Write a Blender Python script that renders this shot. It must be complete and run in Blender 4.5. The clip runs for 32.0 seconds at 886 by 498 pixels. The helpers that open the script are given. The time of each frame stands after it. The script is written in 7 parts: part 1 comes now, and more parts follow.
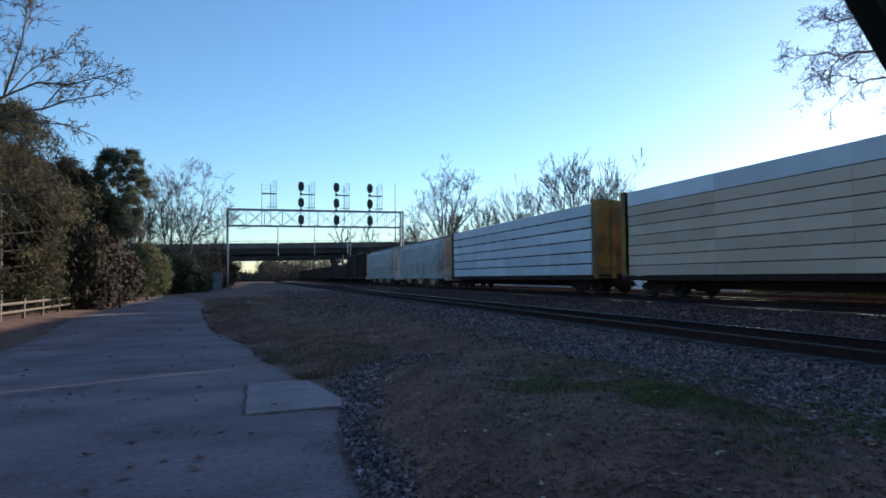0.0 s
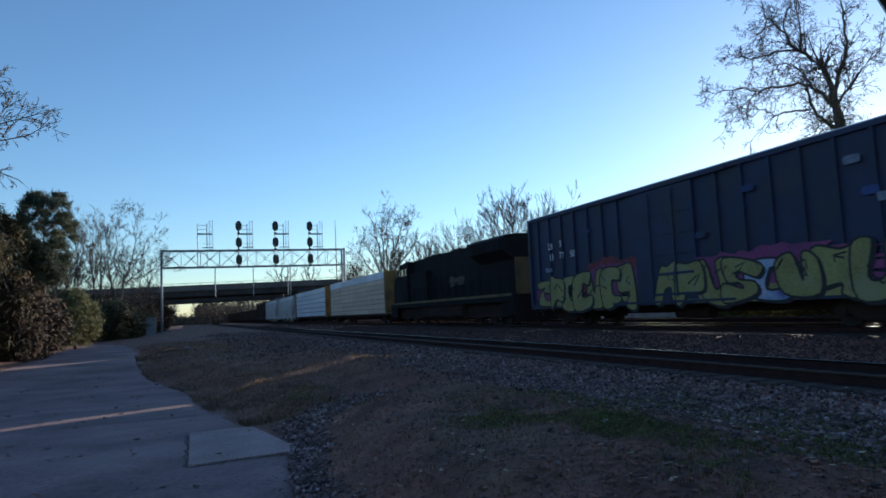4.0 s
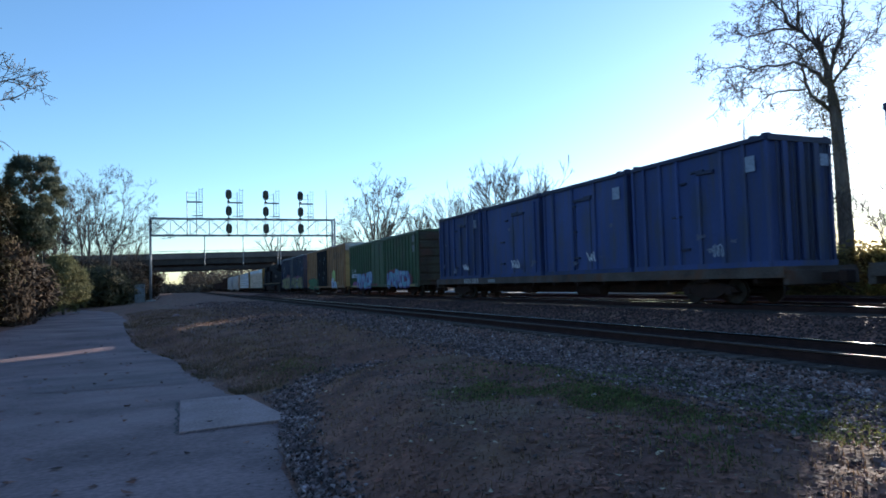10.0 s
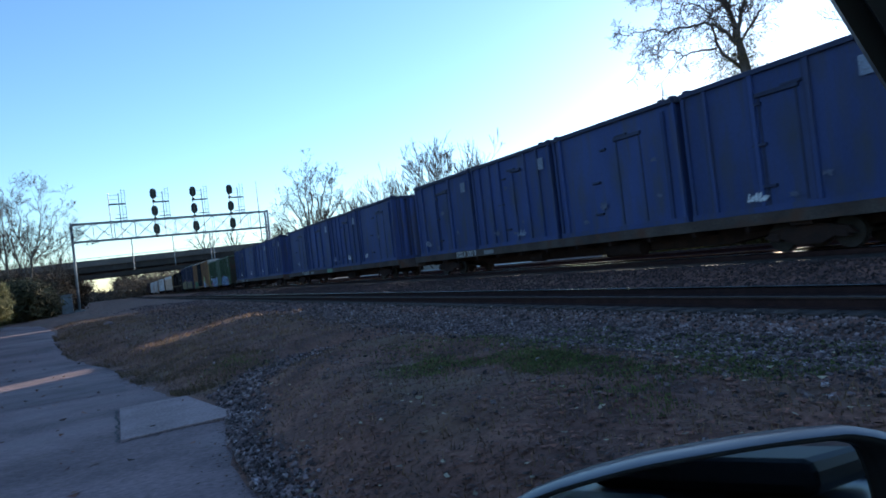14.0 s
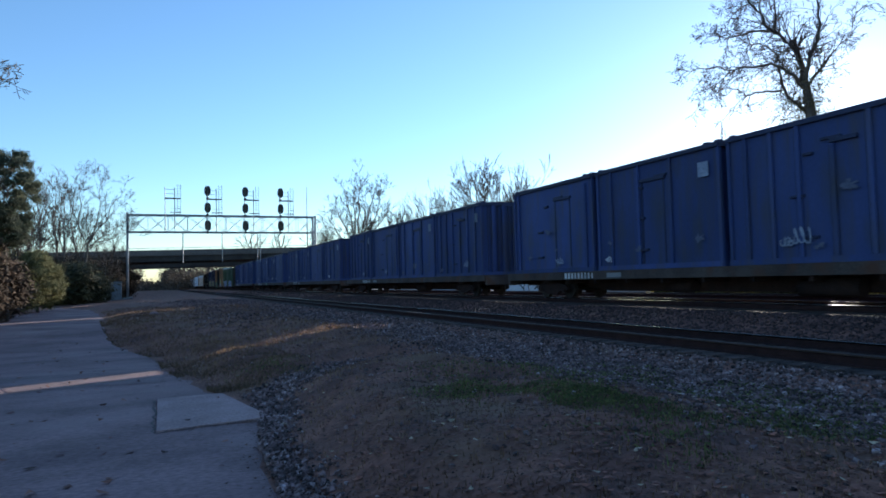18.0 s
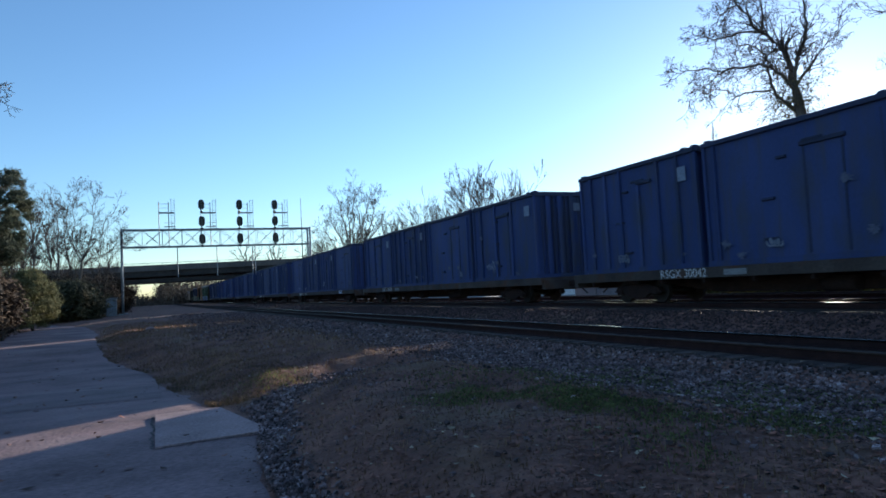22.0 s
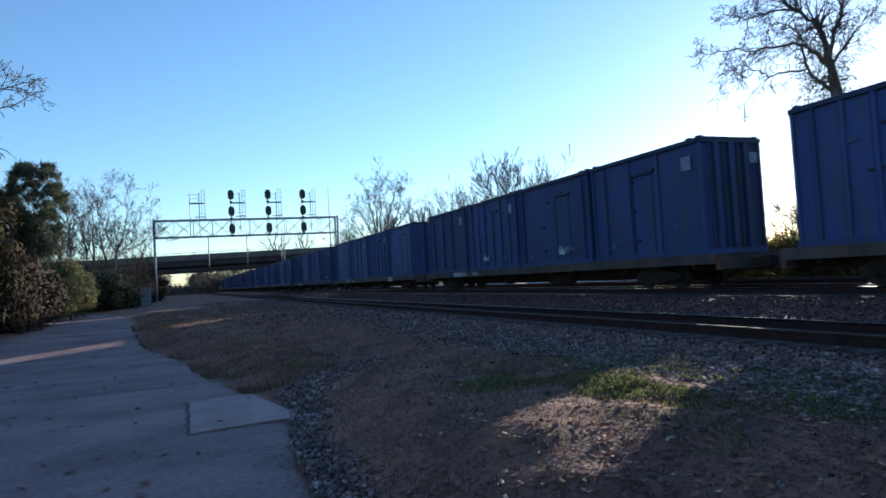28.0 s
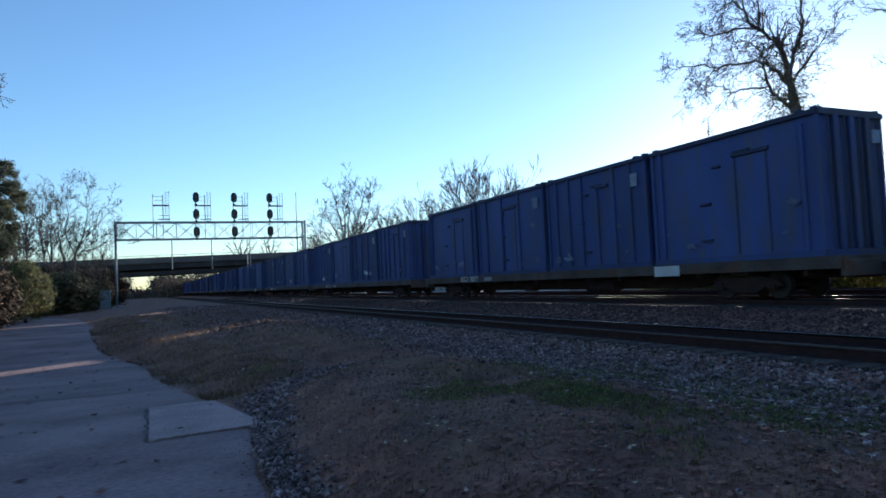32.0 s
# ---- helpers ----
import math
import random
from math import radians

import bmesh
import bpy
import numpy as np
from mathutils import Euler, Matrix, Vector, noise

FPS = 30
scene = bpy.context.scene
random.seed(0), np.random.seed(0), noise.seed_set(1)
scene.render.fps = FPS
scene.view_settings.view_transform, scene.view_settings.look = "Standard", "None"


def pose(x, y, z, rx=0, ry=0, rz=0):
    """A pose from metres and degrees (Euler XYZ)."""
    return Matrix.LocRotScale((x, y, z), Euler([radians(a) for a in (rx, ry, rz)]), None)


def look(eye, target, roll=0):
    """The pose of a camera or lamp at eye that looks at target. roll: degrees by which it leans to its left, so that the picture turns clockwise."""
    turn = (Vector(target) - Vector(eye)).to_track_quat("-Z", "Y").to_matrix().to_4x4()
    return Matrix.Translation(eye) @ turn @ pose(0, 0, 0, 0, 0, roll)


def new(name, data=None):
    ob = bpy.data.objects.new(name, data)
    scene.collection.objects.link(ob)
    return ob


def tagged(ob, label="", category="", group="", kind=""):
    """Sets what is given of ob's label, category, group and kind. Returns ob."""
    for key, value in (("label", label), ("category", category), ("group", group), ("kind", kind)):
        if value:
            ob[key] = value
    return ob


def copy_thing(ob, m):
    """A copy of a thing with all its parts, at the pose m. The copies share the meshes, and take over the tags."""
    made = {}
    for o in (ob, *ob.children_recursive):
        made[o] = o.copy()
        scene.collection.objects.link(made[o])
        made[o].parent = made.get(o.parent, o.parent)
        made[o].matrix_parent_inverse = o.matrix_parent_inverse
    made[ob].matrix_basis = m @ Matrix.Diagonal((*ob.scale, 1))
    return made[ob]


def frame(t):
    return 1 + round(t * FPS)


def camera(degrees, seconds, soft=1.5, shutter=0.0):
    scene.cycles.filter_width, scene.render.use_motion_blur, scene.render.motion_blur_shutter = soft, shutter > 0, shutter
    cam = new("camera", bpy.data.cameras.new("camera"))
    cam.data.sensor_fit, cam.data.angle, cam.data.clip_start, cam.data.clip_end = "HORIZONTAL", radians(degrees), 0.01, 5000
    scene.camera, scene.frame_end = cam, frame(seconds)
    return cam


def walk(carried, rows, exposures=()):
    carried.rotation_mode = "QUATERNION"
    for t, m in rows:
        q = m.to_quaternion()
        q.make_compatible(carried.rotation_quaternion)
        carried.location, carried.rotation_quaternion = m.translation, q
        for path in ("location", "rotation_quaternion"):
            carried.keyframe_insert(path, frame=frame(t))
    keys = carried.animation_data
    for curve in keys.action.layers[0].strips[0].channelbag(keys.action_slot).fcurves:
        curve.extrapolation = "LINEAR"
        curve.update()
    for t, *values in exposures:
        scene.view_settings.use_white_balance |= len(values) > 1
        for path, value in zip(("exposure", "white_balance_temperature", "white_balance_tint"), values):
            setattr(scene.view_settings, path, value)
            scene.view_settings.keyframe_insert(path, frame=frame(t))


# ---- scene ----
cam = camera(67.5, 32.0, 1.7, 0.15)
# seconds, eye, yaw (to the left of the track's direction), pitch and lean in degrees
PATH = [
    (0.0, 0.048, -0.014, 1.580, -16.25, 2.39, -0.57),
    (0.5, 0.019, -0.007, 1.580, -20.05, 2.22, -1.89),
    (1.0, 0.009, -0.004, 1.590, -22.22, 2.90, -3.38),
    (1.5, -0.011, 0.005, 1.598, -24.03, 3.64, -3.87),
    (2.0, -0.011, 0.005, 1.598, -25.28, 4.31, -3.70),
    (2.5, -0.011, 0.005, 1.598, -24.95, 4.99, -3.28),
    (3.0, -0.011, 0.005, 1.598, -22.59, 5.59, -2.92),
    (3.5, -0.011, 0.004, 1.598, -21.36, 5.57, -2.68),
    (5.5, -0.041, 0.018, 1.605, -23.12, 3.31, -3.17),
    (6.0, -0.041, 0.019, 1.605, -24.99, 2.46, -2.71),
    (6.5, -0.040, 0.020, 1.605, -26.19, 1.81, -2.07),
    (7.0, -0.040, 0.020, 1.605, -26.89, 1.42, -1.44),
    (7.5, -0.040, 0.021, 1.605, -27.51, 1.05, -0.43),
    (8.0, -0.040, 0.021, 1.605, -28.14, 0.81, -0.22),
    (8.5, -0.040, 0.021, 1.605, -27.27, 0.85, -0.10),
    (9.0, -0.041, 0.019, 1.605, -24.57, 1.21, -0.56),
    (9.5, -0.041, 0.018, 1.605, -23.17, 1.92, -1.11),
    (10.0, -0.042, 0.017, 1.605, -22.12, 2.88, -1.61),
    (10.5, -0.042, 0.016, 1.605, -21.38, 3.40, -1.93),
    (11.0, -0.042, 0.016, 1.605, -21.06, 3.60, -2.26),
    (11.5, -0.042, 0.016, 1.605, -21.19, 3.63, -2.26),
    (12.0, -0.027, 0.012, 1.600, -24.02, 3.18, -3.43),
    (12.5, -0.011, 0.005, 1.570, -26.08, 1.97, -4.97),
    (13.0, -0.012, 0.006, 1.570, -26.77, 1.36, -6.09),
    (13.5, -0.006, 0.003, 1.570, -27.14, 0.90, -6.66),
    (14.0, -0.008, 0.004, 1.570, -27.27, 0.79, -6.62),
    (14.5, -0.022, 0.011, 1.570, -26.63, 0.86, -6.02),
    (16.5, -0.041, 0.019, 1.605, -24.44, 1.25, -2.11),
    (17.0, -0.041, 0.018, 1.605, -24.12, 1.74, -1.73),
    (17.5, -0.041, 0.018, 1.605, -23.91, 2.24, -1.39),
    (18.0, -0.041, 0.018, 1.605, -23.76, 2.65, -1.49),
    (18.5, -0.041, 0.018, 1.605, -23.71, 3.00, -1.87),
    (19.0, -0.041, 0.018, 1.605, -23.69, 3.17, -2.27),
    (19.5, -0.041, 0.018, 1.605, -23.74, 3.25, -2.46),
    (20.0, -0.041, 0.018, 1.605, -23.82, 3.34, -2.58),
    (20.5, -0.041, 0.018, 1.605, -23.89, 3.36, -2.84),
    (21.0, -0.041, 0.018, 1.605, -23.94, 3.36, -2.97),
    (21.5, -0.041, 0.018, 1.605, -24.05, 3.28, -3.12),
    (22.0, -0.041, 0.018, 1.605, -24.18, 3.28, -3.00),
    (22.5, -0.041, 0.019, 1.605, -24.30, 3.23, -3.11),
    (23.0, -0.041, 0.019, 1.605, -24.47, 3.06, -2.80),
    (23.5, -0.041, 0.019, 1.605, -24.67, 2.93, -2.29),
    (24.0, -0.041, 0.019, 1.605, -24.78, 2.82, -2.21),
    (24.5, -0.041, 0.019, 1.605, -24.78, 2.75, -2.15),
    (26.5, -0.041, 0.018, 1.605, -24.17, 2.41, -1.48),
    (27.0, -0.041, 0.018, 1.605, -23.95, 2.37, -2.38),
    (27.5, -0.042, 0.017, 1.605, -22.56, 2.43, -2.62),
    (28.0, -0.042, 0.017, 1.605, -21.78, 2.32, -3.45),
    (28.5, -0.041, 0.018, 1.605, -23.01, 2.32, -3.12),
    (29.0, -0.041, 0.018, 1.605, -23.72, 2.41, -2.69),
    (29.5, -0.041, 0.018, 1.605, -24.07, 2.54, -2.64),
    (30.0, -0.041, 0.018, 1.605, -24.25, 2.53, -2.62),
    (30.5, -0.041, 0.019, 1.605, -24.37, 2.58, -2.47),
    (31.0, -0.041, 0.019, 1.605, -24.44, 2.65, -2.27),
    (31.5, -0.041, 0.019, 1.605, -24.50, 2.72, -2.53),
    (32.0, -0.041, 0.019, 1.605, -24.58, 2.78, -2.66),
]


def aimed(x, y, z, yaw, pitch, lean):
    a, b = radians(yaw), radians(pitch)
    return look((x, y, z), (x - math.sin(a) * math.cos(b), y + math.cos(a) * math.cos(b), z + math.sin(b)), lean)


LOOKS = [(0, 1.22, 5900, 10), (1, 1.22, 5900, 10), (2, 1.1, 5900, 10), (3.5, 0.97, 5900, 10), (5.5, 1.27, 5900, 10), (7, 1.48, 5900, 10), (9, 1.62, 5900, 10), (10.5, 1.34, 5900, 10), (12, 1.22, 5900, 10), (13.5, 1.58, 5900, 10), (17, 1.58, 5900, 10), (19, 1.27, 5900, 10), (21, 1.22, 5900, 10), (24.5, 1.27, 5900, 10), (28, 1.37, 5900, 10), (32, 1.31, 5900, 10)]  # seconds, stops, kelvin, tint
walk(cam, [(t, aimed(*p)) for t, *p in PATH], LOOKS)

# ---- light ----
SUN_AZ, SUN_EL = 54.4, 9.9          # degrees clockwise from the track's direction, and above the horizon
world = bpy.data.worlds.new("sky")
scene.world = world
world.use_nodes = True
wn = world.node_tree
sky = wn.nodes.new("ShaderNodeTexSky")
sky.sky_type, sky.sun_disc = "NISHITA", False
sky.sun_elevation, sky.sun_rotation = radians(SUN_EL), radians(SUN_AZ)
sky.air_density, sky.dust_density, sky.ozone_density = 1.0, 0.16, 3.2
wn.links.new(sky.outputs["Color"], wn.nodes["Background"].inputs["Color"])
wn.nodes["Background"].inputs["Strength"].default_value = 0.1
sun = new("sun", bpy.data.lights.new("sun", "SUN"))
sun.data.energy, sun.data.angle, sun.data.color = 3.5, radians(0.53), (1.0, 0.86, 0.68)
away = Vector((math.sin(radians(SUN_AZ)) * math.cos(radians(SUN_EL)), math.cos(radians(SUN_AZ)) * math.cos(radians(SUN_EL)), math.sin(radians(SUN_EL))))
sun.matrix_world = look(tuple(away * 100), (0, 0, 0))

RAIL = 0.43                         # height of the near rail heads above the road
LIFT = 0.28                         # the two far tracks lie this much higher
TRACKS = (9.6, 16.6, 22.0)          # middle lines of the three tracks


# ---- materials ----
def surf(name, c1, c2, scale=2.0, rough=0.8, metal=0.0, bump=0.2, fine=30.0, rand=0.0, island=False, dirt=None, dirt_scale=0.7, stretch=(1, 1, 1), spec=0.4, trans=0.0, streak=None, grainy=(0.72, 1.25)):
    """Two-tone surface with coarse stains, fine grain, relief, and a change of tone from object to object."""
    m = bpy.data.materials.new(name)
    m.use_nodes = True
    nt = m.node_tree
    b = nt.nodes["Principled BSDF"]
    co = nt.nodes.new("ShaderNodeTexCoord")
    mp = nt.nodes.new("ShaderNodeMapping")
    mp.inputs["Scale"].default_value = stretch
    nt.links.new(co.outputs["Object"], mp.inputs["Vector"])

    def noise_tex(s, detail):
        n = nt.nodes.new("ShaderNodeTexNoise")
        n.inputs["Scale"].default_value, n.inputs["Detail"].default_value = s, detail
        nt.links.new(mp.outputs["Vector"], n.inputs["Vector"])
        return n

    def mixed(kind, fac, a, c):
        x = nt.nodes.new("ShaderNodeMix")
        x.data_type, x.blend_type = "RGBA", kind
        for sock, v in ((x.inputs["Factor"], fac), (x.inputs["A"], a), (x.inputs["B"], c)):
            if isinstance(v, bpy.types.NodeSocket):
                nt.links.new(v, sock)
            elif isinstance(v, tuple):
                sock.default_value = (*v, 1)
            else:
                sock.default_value = v
        return x.outputs["Result"]

    def ramp(src, lo, hi):
        r = nt.nodes.new("ShaderNodeMapRange")
        r.inputs["From Min"].default_value, r.inputs["From Max"].default_value = lo, hi
        nt.links.new(src, r.inputs["Value"])
        return r.outputs["Result"]

    big, small = noise_tex(scale, 5), noise_tex(fine, 4)
    col = mixed("MIX", ramp(big.outputs["Fac"], 0.35, 0.65), c1, c2)
    grain = ramp(small.outputs["Fac"], 0.3, 0.7)
    g = nt.nodes.new("ShaderNodeMapRange")
    g.inputs["To Min"].default_value, g.inputs["To Max"].default_value = grainy
    nt.links.new(grain, g.inputs["Value"])
    col = mixed("MULTIPLY", 1.0, col, g.outputs["Result"])
    if dirt:
        d = noise_tex(dirt_scale, 6)
        col = mixed("MIX", ramp(d.outputs["Fac"], 0.52, 0.7), col, dirt)
    if streak:
        sm, sn = nt.nodes.new("ShaderNodeMapping"), nt.nodes.new("ShaderNodeTexNoise")
        sm.inputs["Scale"].default_value = (2.2, 2.2, 0.22)
        sn.inputs["Scale"].default_value, sn.inputs["Detail"].default_value = 1.6, 6
        nt.links.new(co.outputs["Object"], sm.inputs["Vector"])
        nt.links.new(sm.outputs["Vector"], sn.inputs["Vector"])
        half = nt.nodes.new("ShaderNodeMath")
        half.operation = "MULTIPLY"
        half.inputs[1].default_value = 0.75
        nt.links.new(ramp(sn.outputs["Fac"], 0.48, 0.72), half.inputs[0])
        col = mixed("MIX", half.outputs["Value"], col, streak)
    if rand or island:
        info = nt.nodes.new("ShaderNodeNewGeometry" if island else "ShaderNodeObjectInfo")
        r = nt.nodes.new("ShaderNodeMapRange")
        r.inputs["To Min"].default_value, r.inputs["To Max"].default_value = 1 - rand, 1 + rand
        nt.links.new(info.outputs["Random Per Island" if island else "Random"], r.inputs["Value"])
        col = mixed("MULTIPLY", 1.0, col, r.outputs["Result"])
    nt.links.new(col, b.inputs["Base Color"])
    b.inputs["Roughness"].default_value, b.inputs["Metallic"].default_value = rough, metal
    b.inputs["Specular IOR Level"].default_value = spec
    if bump:
        bp = nt.nodes.new("ShaderNodeBump")
        bp.inputs["Strength"].default_value, bp.inputs["Distance"].default_value = bump, 0.02
        nt.links.new(small.outputs["Fac"], bp.inputs["Height"])
        nt.links.new(bp.outputs["Normal"], b.inputs["Normal"])
    if trans:
        tr, mx = nt.nodes.new("ShaderNodeBsdfTranslucent"), nt.nodes.new("ShaderNodeMixShader")
        nt.links.new(col, tr.inputs["Color"])
        mx.inputs["Fac"].default_value = trans
        nt.links.new(b.outputs["BSDF"], mx.inputs[1])
        nt.links.new(tr.outputs["BSDF"], mx.inputs[2])
        nt.links.new(mx.outputs["Shader"], nt.nodes["Material Output"].inputs["Surface"])
    return m


M = {}
M["earth"] = surf("earth", (0.250, 0.113, 0.078), (0.115, 0.053, 0.040), 1.3, 0.95, 0, 1.0, 14, dirt=(0.185, 0.108, 0.066), dirt_scale=0.5)
M["asphalt"] = surf("asphalt", (0.270, 0.173, 0.169), (0.165, 0.105, 0.103), 0.8, 0.9, 0, 0.9, 22, stretch=(0.75, 1.1, 1), dirt=(0.318, 0.222, 0.209), dirt_scale=0.35)
M["asphalt_patch"] = surf("asphalt_patch", (0.225, 0.149, 0.145), (0.160, 0.104, 0.102), 1.0, 0.9, 0, 0.8, 24, dirt=(0.238, 0.160, 0.165), dirt_scale=0.6)
M["slab_concrete"] = surf("slab_concrete", (0.360, 0.244, 0.232), (0.268, 0.181, 0.171), 1.6, 0.9, 0, 0.4, 25, dirt=(0.308, 0.208, 0.209), dirt_scale=0.5)
M["concrete"] = surf("concrete", (0.30, 0.29, 0.27), (0.23, 0.22, 0.21), 1.2, 0.9, 0, 0.3, 25)
M["stone"] = surf("stone", (0.195, 0.128, 0.122), (0.068, 0.045, 0.043), 3, 0.9, 0, 0.3, 40, rand=0.85, island=True)
M["leaf_dry"] = surf("leaf_dry", (0.213, 0.086, 0.056), (0.084, 0.037, 0.029), 0.9, 0.8, 0, 0, 40, rand=0.75, island=True)
M["grass_green"] = surf("grass_green", (0.155, 0.172, 0.055), (0.092, 0.104, 0.035), 3, 0.7, 0, 0, 40, rand=0.5, island=True, trans=0.6)
M["grass_dead"] = surf("grass_dead", (0.27, 0.16, 0.088), (0.13, 0.078, 0.046), 0.8, 0.85, 0, 0, 40, rand=0.5, island=True, trans=0.35)
M["rail_steel"] = surf("rail_steel", (0.042, 0.022, 0.02), (0.026, 0.014, 0.014), 4, 0.85, 0.0, 0.3, 60, spec=0.12)
M["rail_head"] = surf("rail_head", (0.22, 0.21, 0.20), (0.15, 0.14, 0.135), 8, 0.08, 1.0, 0.01, 60)
M["rail_rusty"] = surf("rail_rusty", (0.06, 0.038, 0.03), (0.035, 0.024, 0.02), 6, 0.6, 0.3, 0.1, 60)
M["oily_dirt"] = surf("oily_dirt", (0.040, 0.024, 0.020), (0.022, 0.015, 0.013), 2.5, 0.95, 0, 1.0, 18)
M["tie"] = surf("tie", (0.084, 0.054, 0.041), (0.045, 0.029, 0.024), 3, 0.9, 0, 0.6, 20, rand=0.3, stretch=(0.3, 1, 1))
M["blue_paint"] = surf("blue_paint", (0.042, 0.064, 0.178), (0.029, 0.046, 0.136), 0.5, 0.65, 0, 0.06, 18, rand=0.25, dirt=(0.05, 0.056, 0.078), dirt_scale=0.8, stretch=(1, 1, 0.5), streak=(0.058, 0.060, 0.078), spec=0.25, grainy=(0.9, 1.09))
# darker blue fittings, and the painted shade of container gaps and grooves
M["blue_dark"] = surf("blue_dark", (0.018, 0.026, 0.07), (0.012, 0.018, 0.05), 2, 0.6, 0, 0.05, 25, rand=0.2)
M["black_steel"] = surf("black_steel", (0.026, 0.018, 0.017), (0.04, 0.024, 0.02), 2, 0.92, 0.0, 0.3, 30, spec=0.12)
M["wheel_steel"] = surf("wheel_steel", (0.05, 0.04, 0.035), (0.03, 0.025, 0.022), 3, 0.6, 0.6, 0.2, 30)
M["deck_grey"] = surf("deck_grey", (0.092, 0.074, 0.066), (0.05, 0.036, 0.031), 0.8, 0.85, 0.1, 0.3, 20, dirt=(0.09, 0.045, 0.028), dirt_scale=1.5, rand=0.2)
M["galvanised"] = surf("galvanised", (0.30, 0.31, 0.32), (0.22, 0.23, 0.24), 2, 0.55, 0.4, 0.05, 40)
M["signal_black"] = surf("signal_black", (0.012, 0.012, 0.013), (0.02, 0.02, 0.02), 3, 0.5, 0, 0.02, 40)
M["bridge_conc"] = surf("bridge_conc", (0.17, 0.145, 0.13), (0.11, 0.096, 0.088), 0.15, 0.9, 0, 0.2, 3, dirt=(0.09, 0.085, 0.08), dirt_scale=0.12)
M["bridge_dark"] = surf("bridge_dark", (0.06, 0.05, 0.045), (0.035, 0.03, 0.028), 0.3, 0.8, 0.1, 0.1, 3)
M["bark"] = surf("bark", (0.15, 0.122, 0.10), (0.085, 0.07, 0.06), 3, 0.9, 0, 0.5, 15, stretch=(1, 1, 0.25))
M["twig"] = surf("twig", (0.075, 0.056, 0.046), (0.045, 0.034, 0.029), 2, 0.9, 0, 0.1, 20)
M["twig_pale"] = surf("twig_pale", (0.15, 0.112, 0.078), (0.085, 0.064, 0.046), 2, 0.9, 0, 0.1, 20)
M["pine"] = surf("pine", (0.082, 0.094, 0.045), (0.038, 0.050, 0.026), 0.6, 0.75, 0, 0, 10, rand=0.45, island=True)
M["cedar"] = surf("cedar", (0.128, 0.092, 0.034), (0.040, 0.039, 0.015), 0.6, 0.85, 0, 0, 10, rand=0.4, island=True)
M["weed"] = surf("weed", (0.27, 0.25, 0.07), (0.16, 0.12, 0.05), 0.35, 0.85, 0, 0, 10, rand=0.5, island=True, trans=0.7)
M["woods"] = surf("woods", (0.17, 0.12, 0.08), (0.10, 0.075, 0.052), 0.1, 0.9, 0, 0, 10, rand=0.5, island=True)
M["shrub"] = surf("shrub", (0.20, 0.18, 0.06), (0.115, 0.112, 0.04), 0.5, 0.8, 0, 0, 10, rand=0.5, island=True)
M["brush"] = surf("brush", (0.115, 0.072, 0.042), (0.052, 0.035, 0.022), 0.4, 0.9, 0, 0, 10, rand=0.5, island=True)
M["vine_leaf"] = surf("vine_leaf", (0.11, 0.10, 0.04), (0.16, 0.10, 0.05), 1.0, 0.8, 0, 0, 10, rand=0.5, island=True)
M["fence_wood"] = surf("fence_wood", (0.19, 0.14, 0.10), (0.11, 0.085, 0.065), 2, 0.85, 0, 0.3, 25, stretch=(1, 0.2, 1))
M["tan_paint"] = surf("tan_paint", (0.315, 0.170, 0.083), (0.235, 0.126, 0.063), 0.7, 0.6, 0, 0.06, 18, dirt=(0.150, 0.083, 0.045), dirt_scale=0.8, grainy=(0.9, 1.09), streak=(0.17, 0.092, 0.05))
M["yellow_paint"] = surf("yellow_paint", (0.25, 0.145, 0.04), (0.16, 0.095, 0.032), 1.0, 0.7, 0, 0.06, 18, dirt=(0.10, 0.062, 0.032), dirt_scale=1.0, grainy=(0.9, 1.09))
M["green_paint"] = surf("green_paint", (0.054, 0.097, 0.048), (0.041, 0.074, 0.039), 0.7, 0.6, 0, 0.06, 18, dirt=(0.063, 0.074, 0.053), dirt_scale=0.8, grainy=(0.9, 1.09), streak=(0.07, 0.085, 0.06))
M["green_rusty"] = surf("green_rusty", (0.066, 0.062, 0.045), (0.050, 0.042, 0.034), 0.9, 0.85, 0, 0.12, 18, dirt=(0.075, 0.045, 0.034), dirt_scale=1.1, spec=0.15)
M["navy_paint"] = surf("navy_paint", (0.023, 0.031, 0.072), (0.016, 0.022, 0.052), 0.8, 0.6, 0, 0.06, 18, dirt=(0.032, 0.034, 0.05), dirt_scale=0.8, grainy=(0.9, 1.09))
M["door_black"] = surf("door_black", (0.012, 0.012, 0.016), (0.018, 0.017, 0.02), 1.2, 0.85, 0, 0.06, 18, dirt=(0.024, 0.022, 0.021), dirt_scale=1.6, spec=0.12)
M["wrap_cream"] = surf("wrap_cream", (0.56, 0.43, 0.33), (0.50, 0.375, 0.28), 0.6, 0.6, 0, 0.10, 40, rand=0.12, grainy=(0.9, 1.09))
M["wrap_white"] = surf("wrap_white", (0.66, 0.67, 0.71), (0.56, 0.57, 0.61), 0.6, 0.55, 0, 0.10, 40, rand=0.12, grainy=(0.9, 1.09))
M["hopper_dusty"] = surf("hopper_dusty", (0.43, 0.41, 0.40), (0.34, 0.32, 0.31), 0.6, 0.6, 0, 0.06, 15, dirt=(0.20, 0.16, 0.12), dirt_scale=0.7, grainy=(0.9, 1.09))
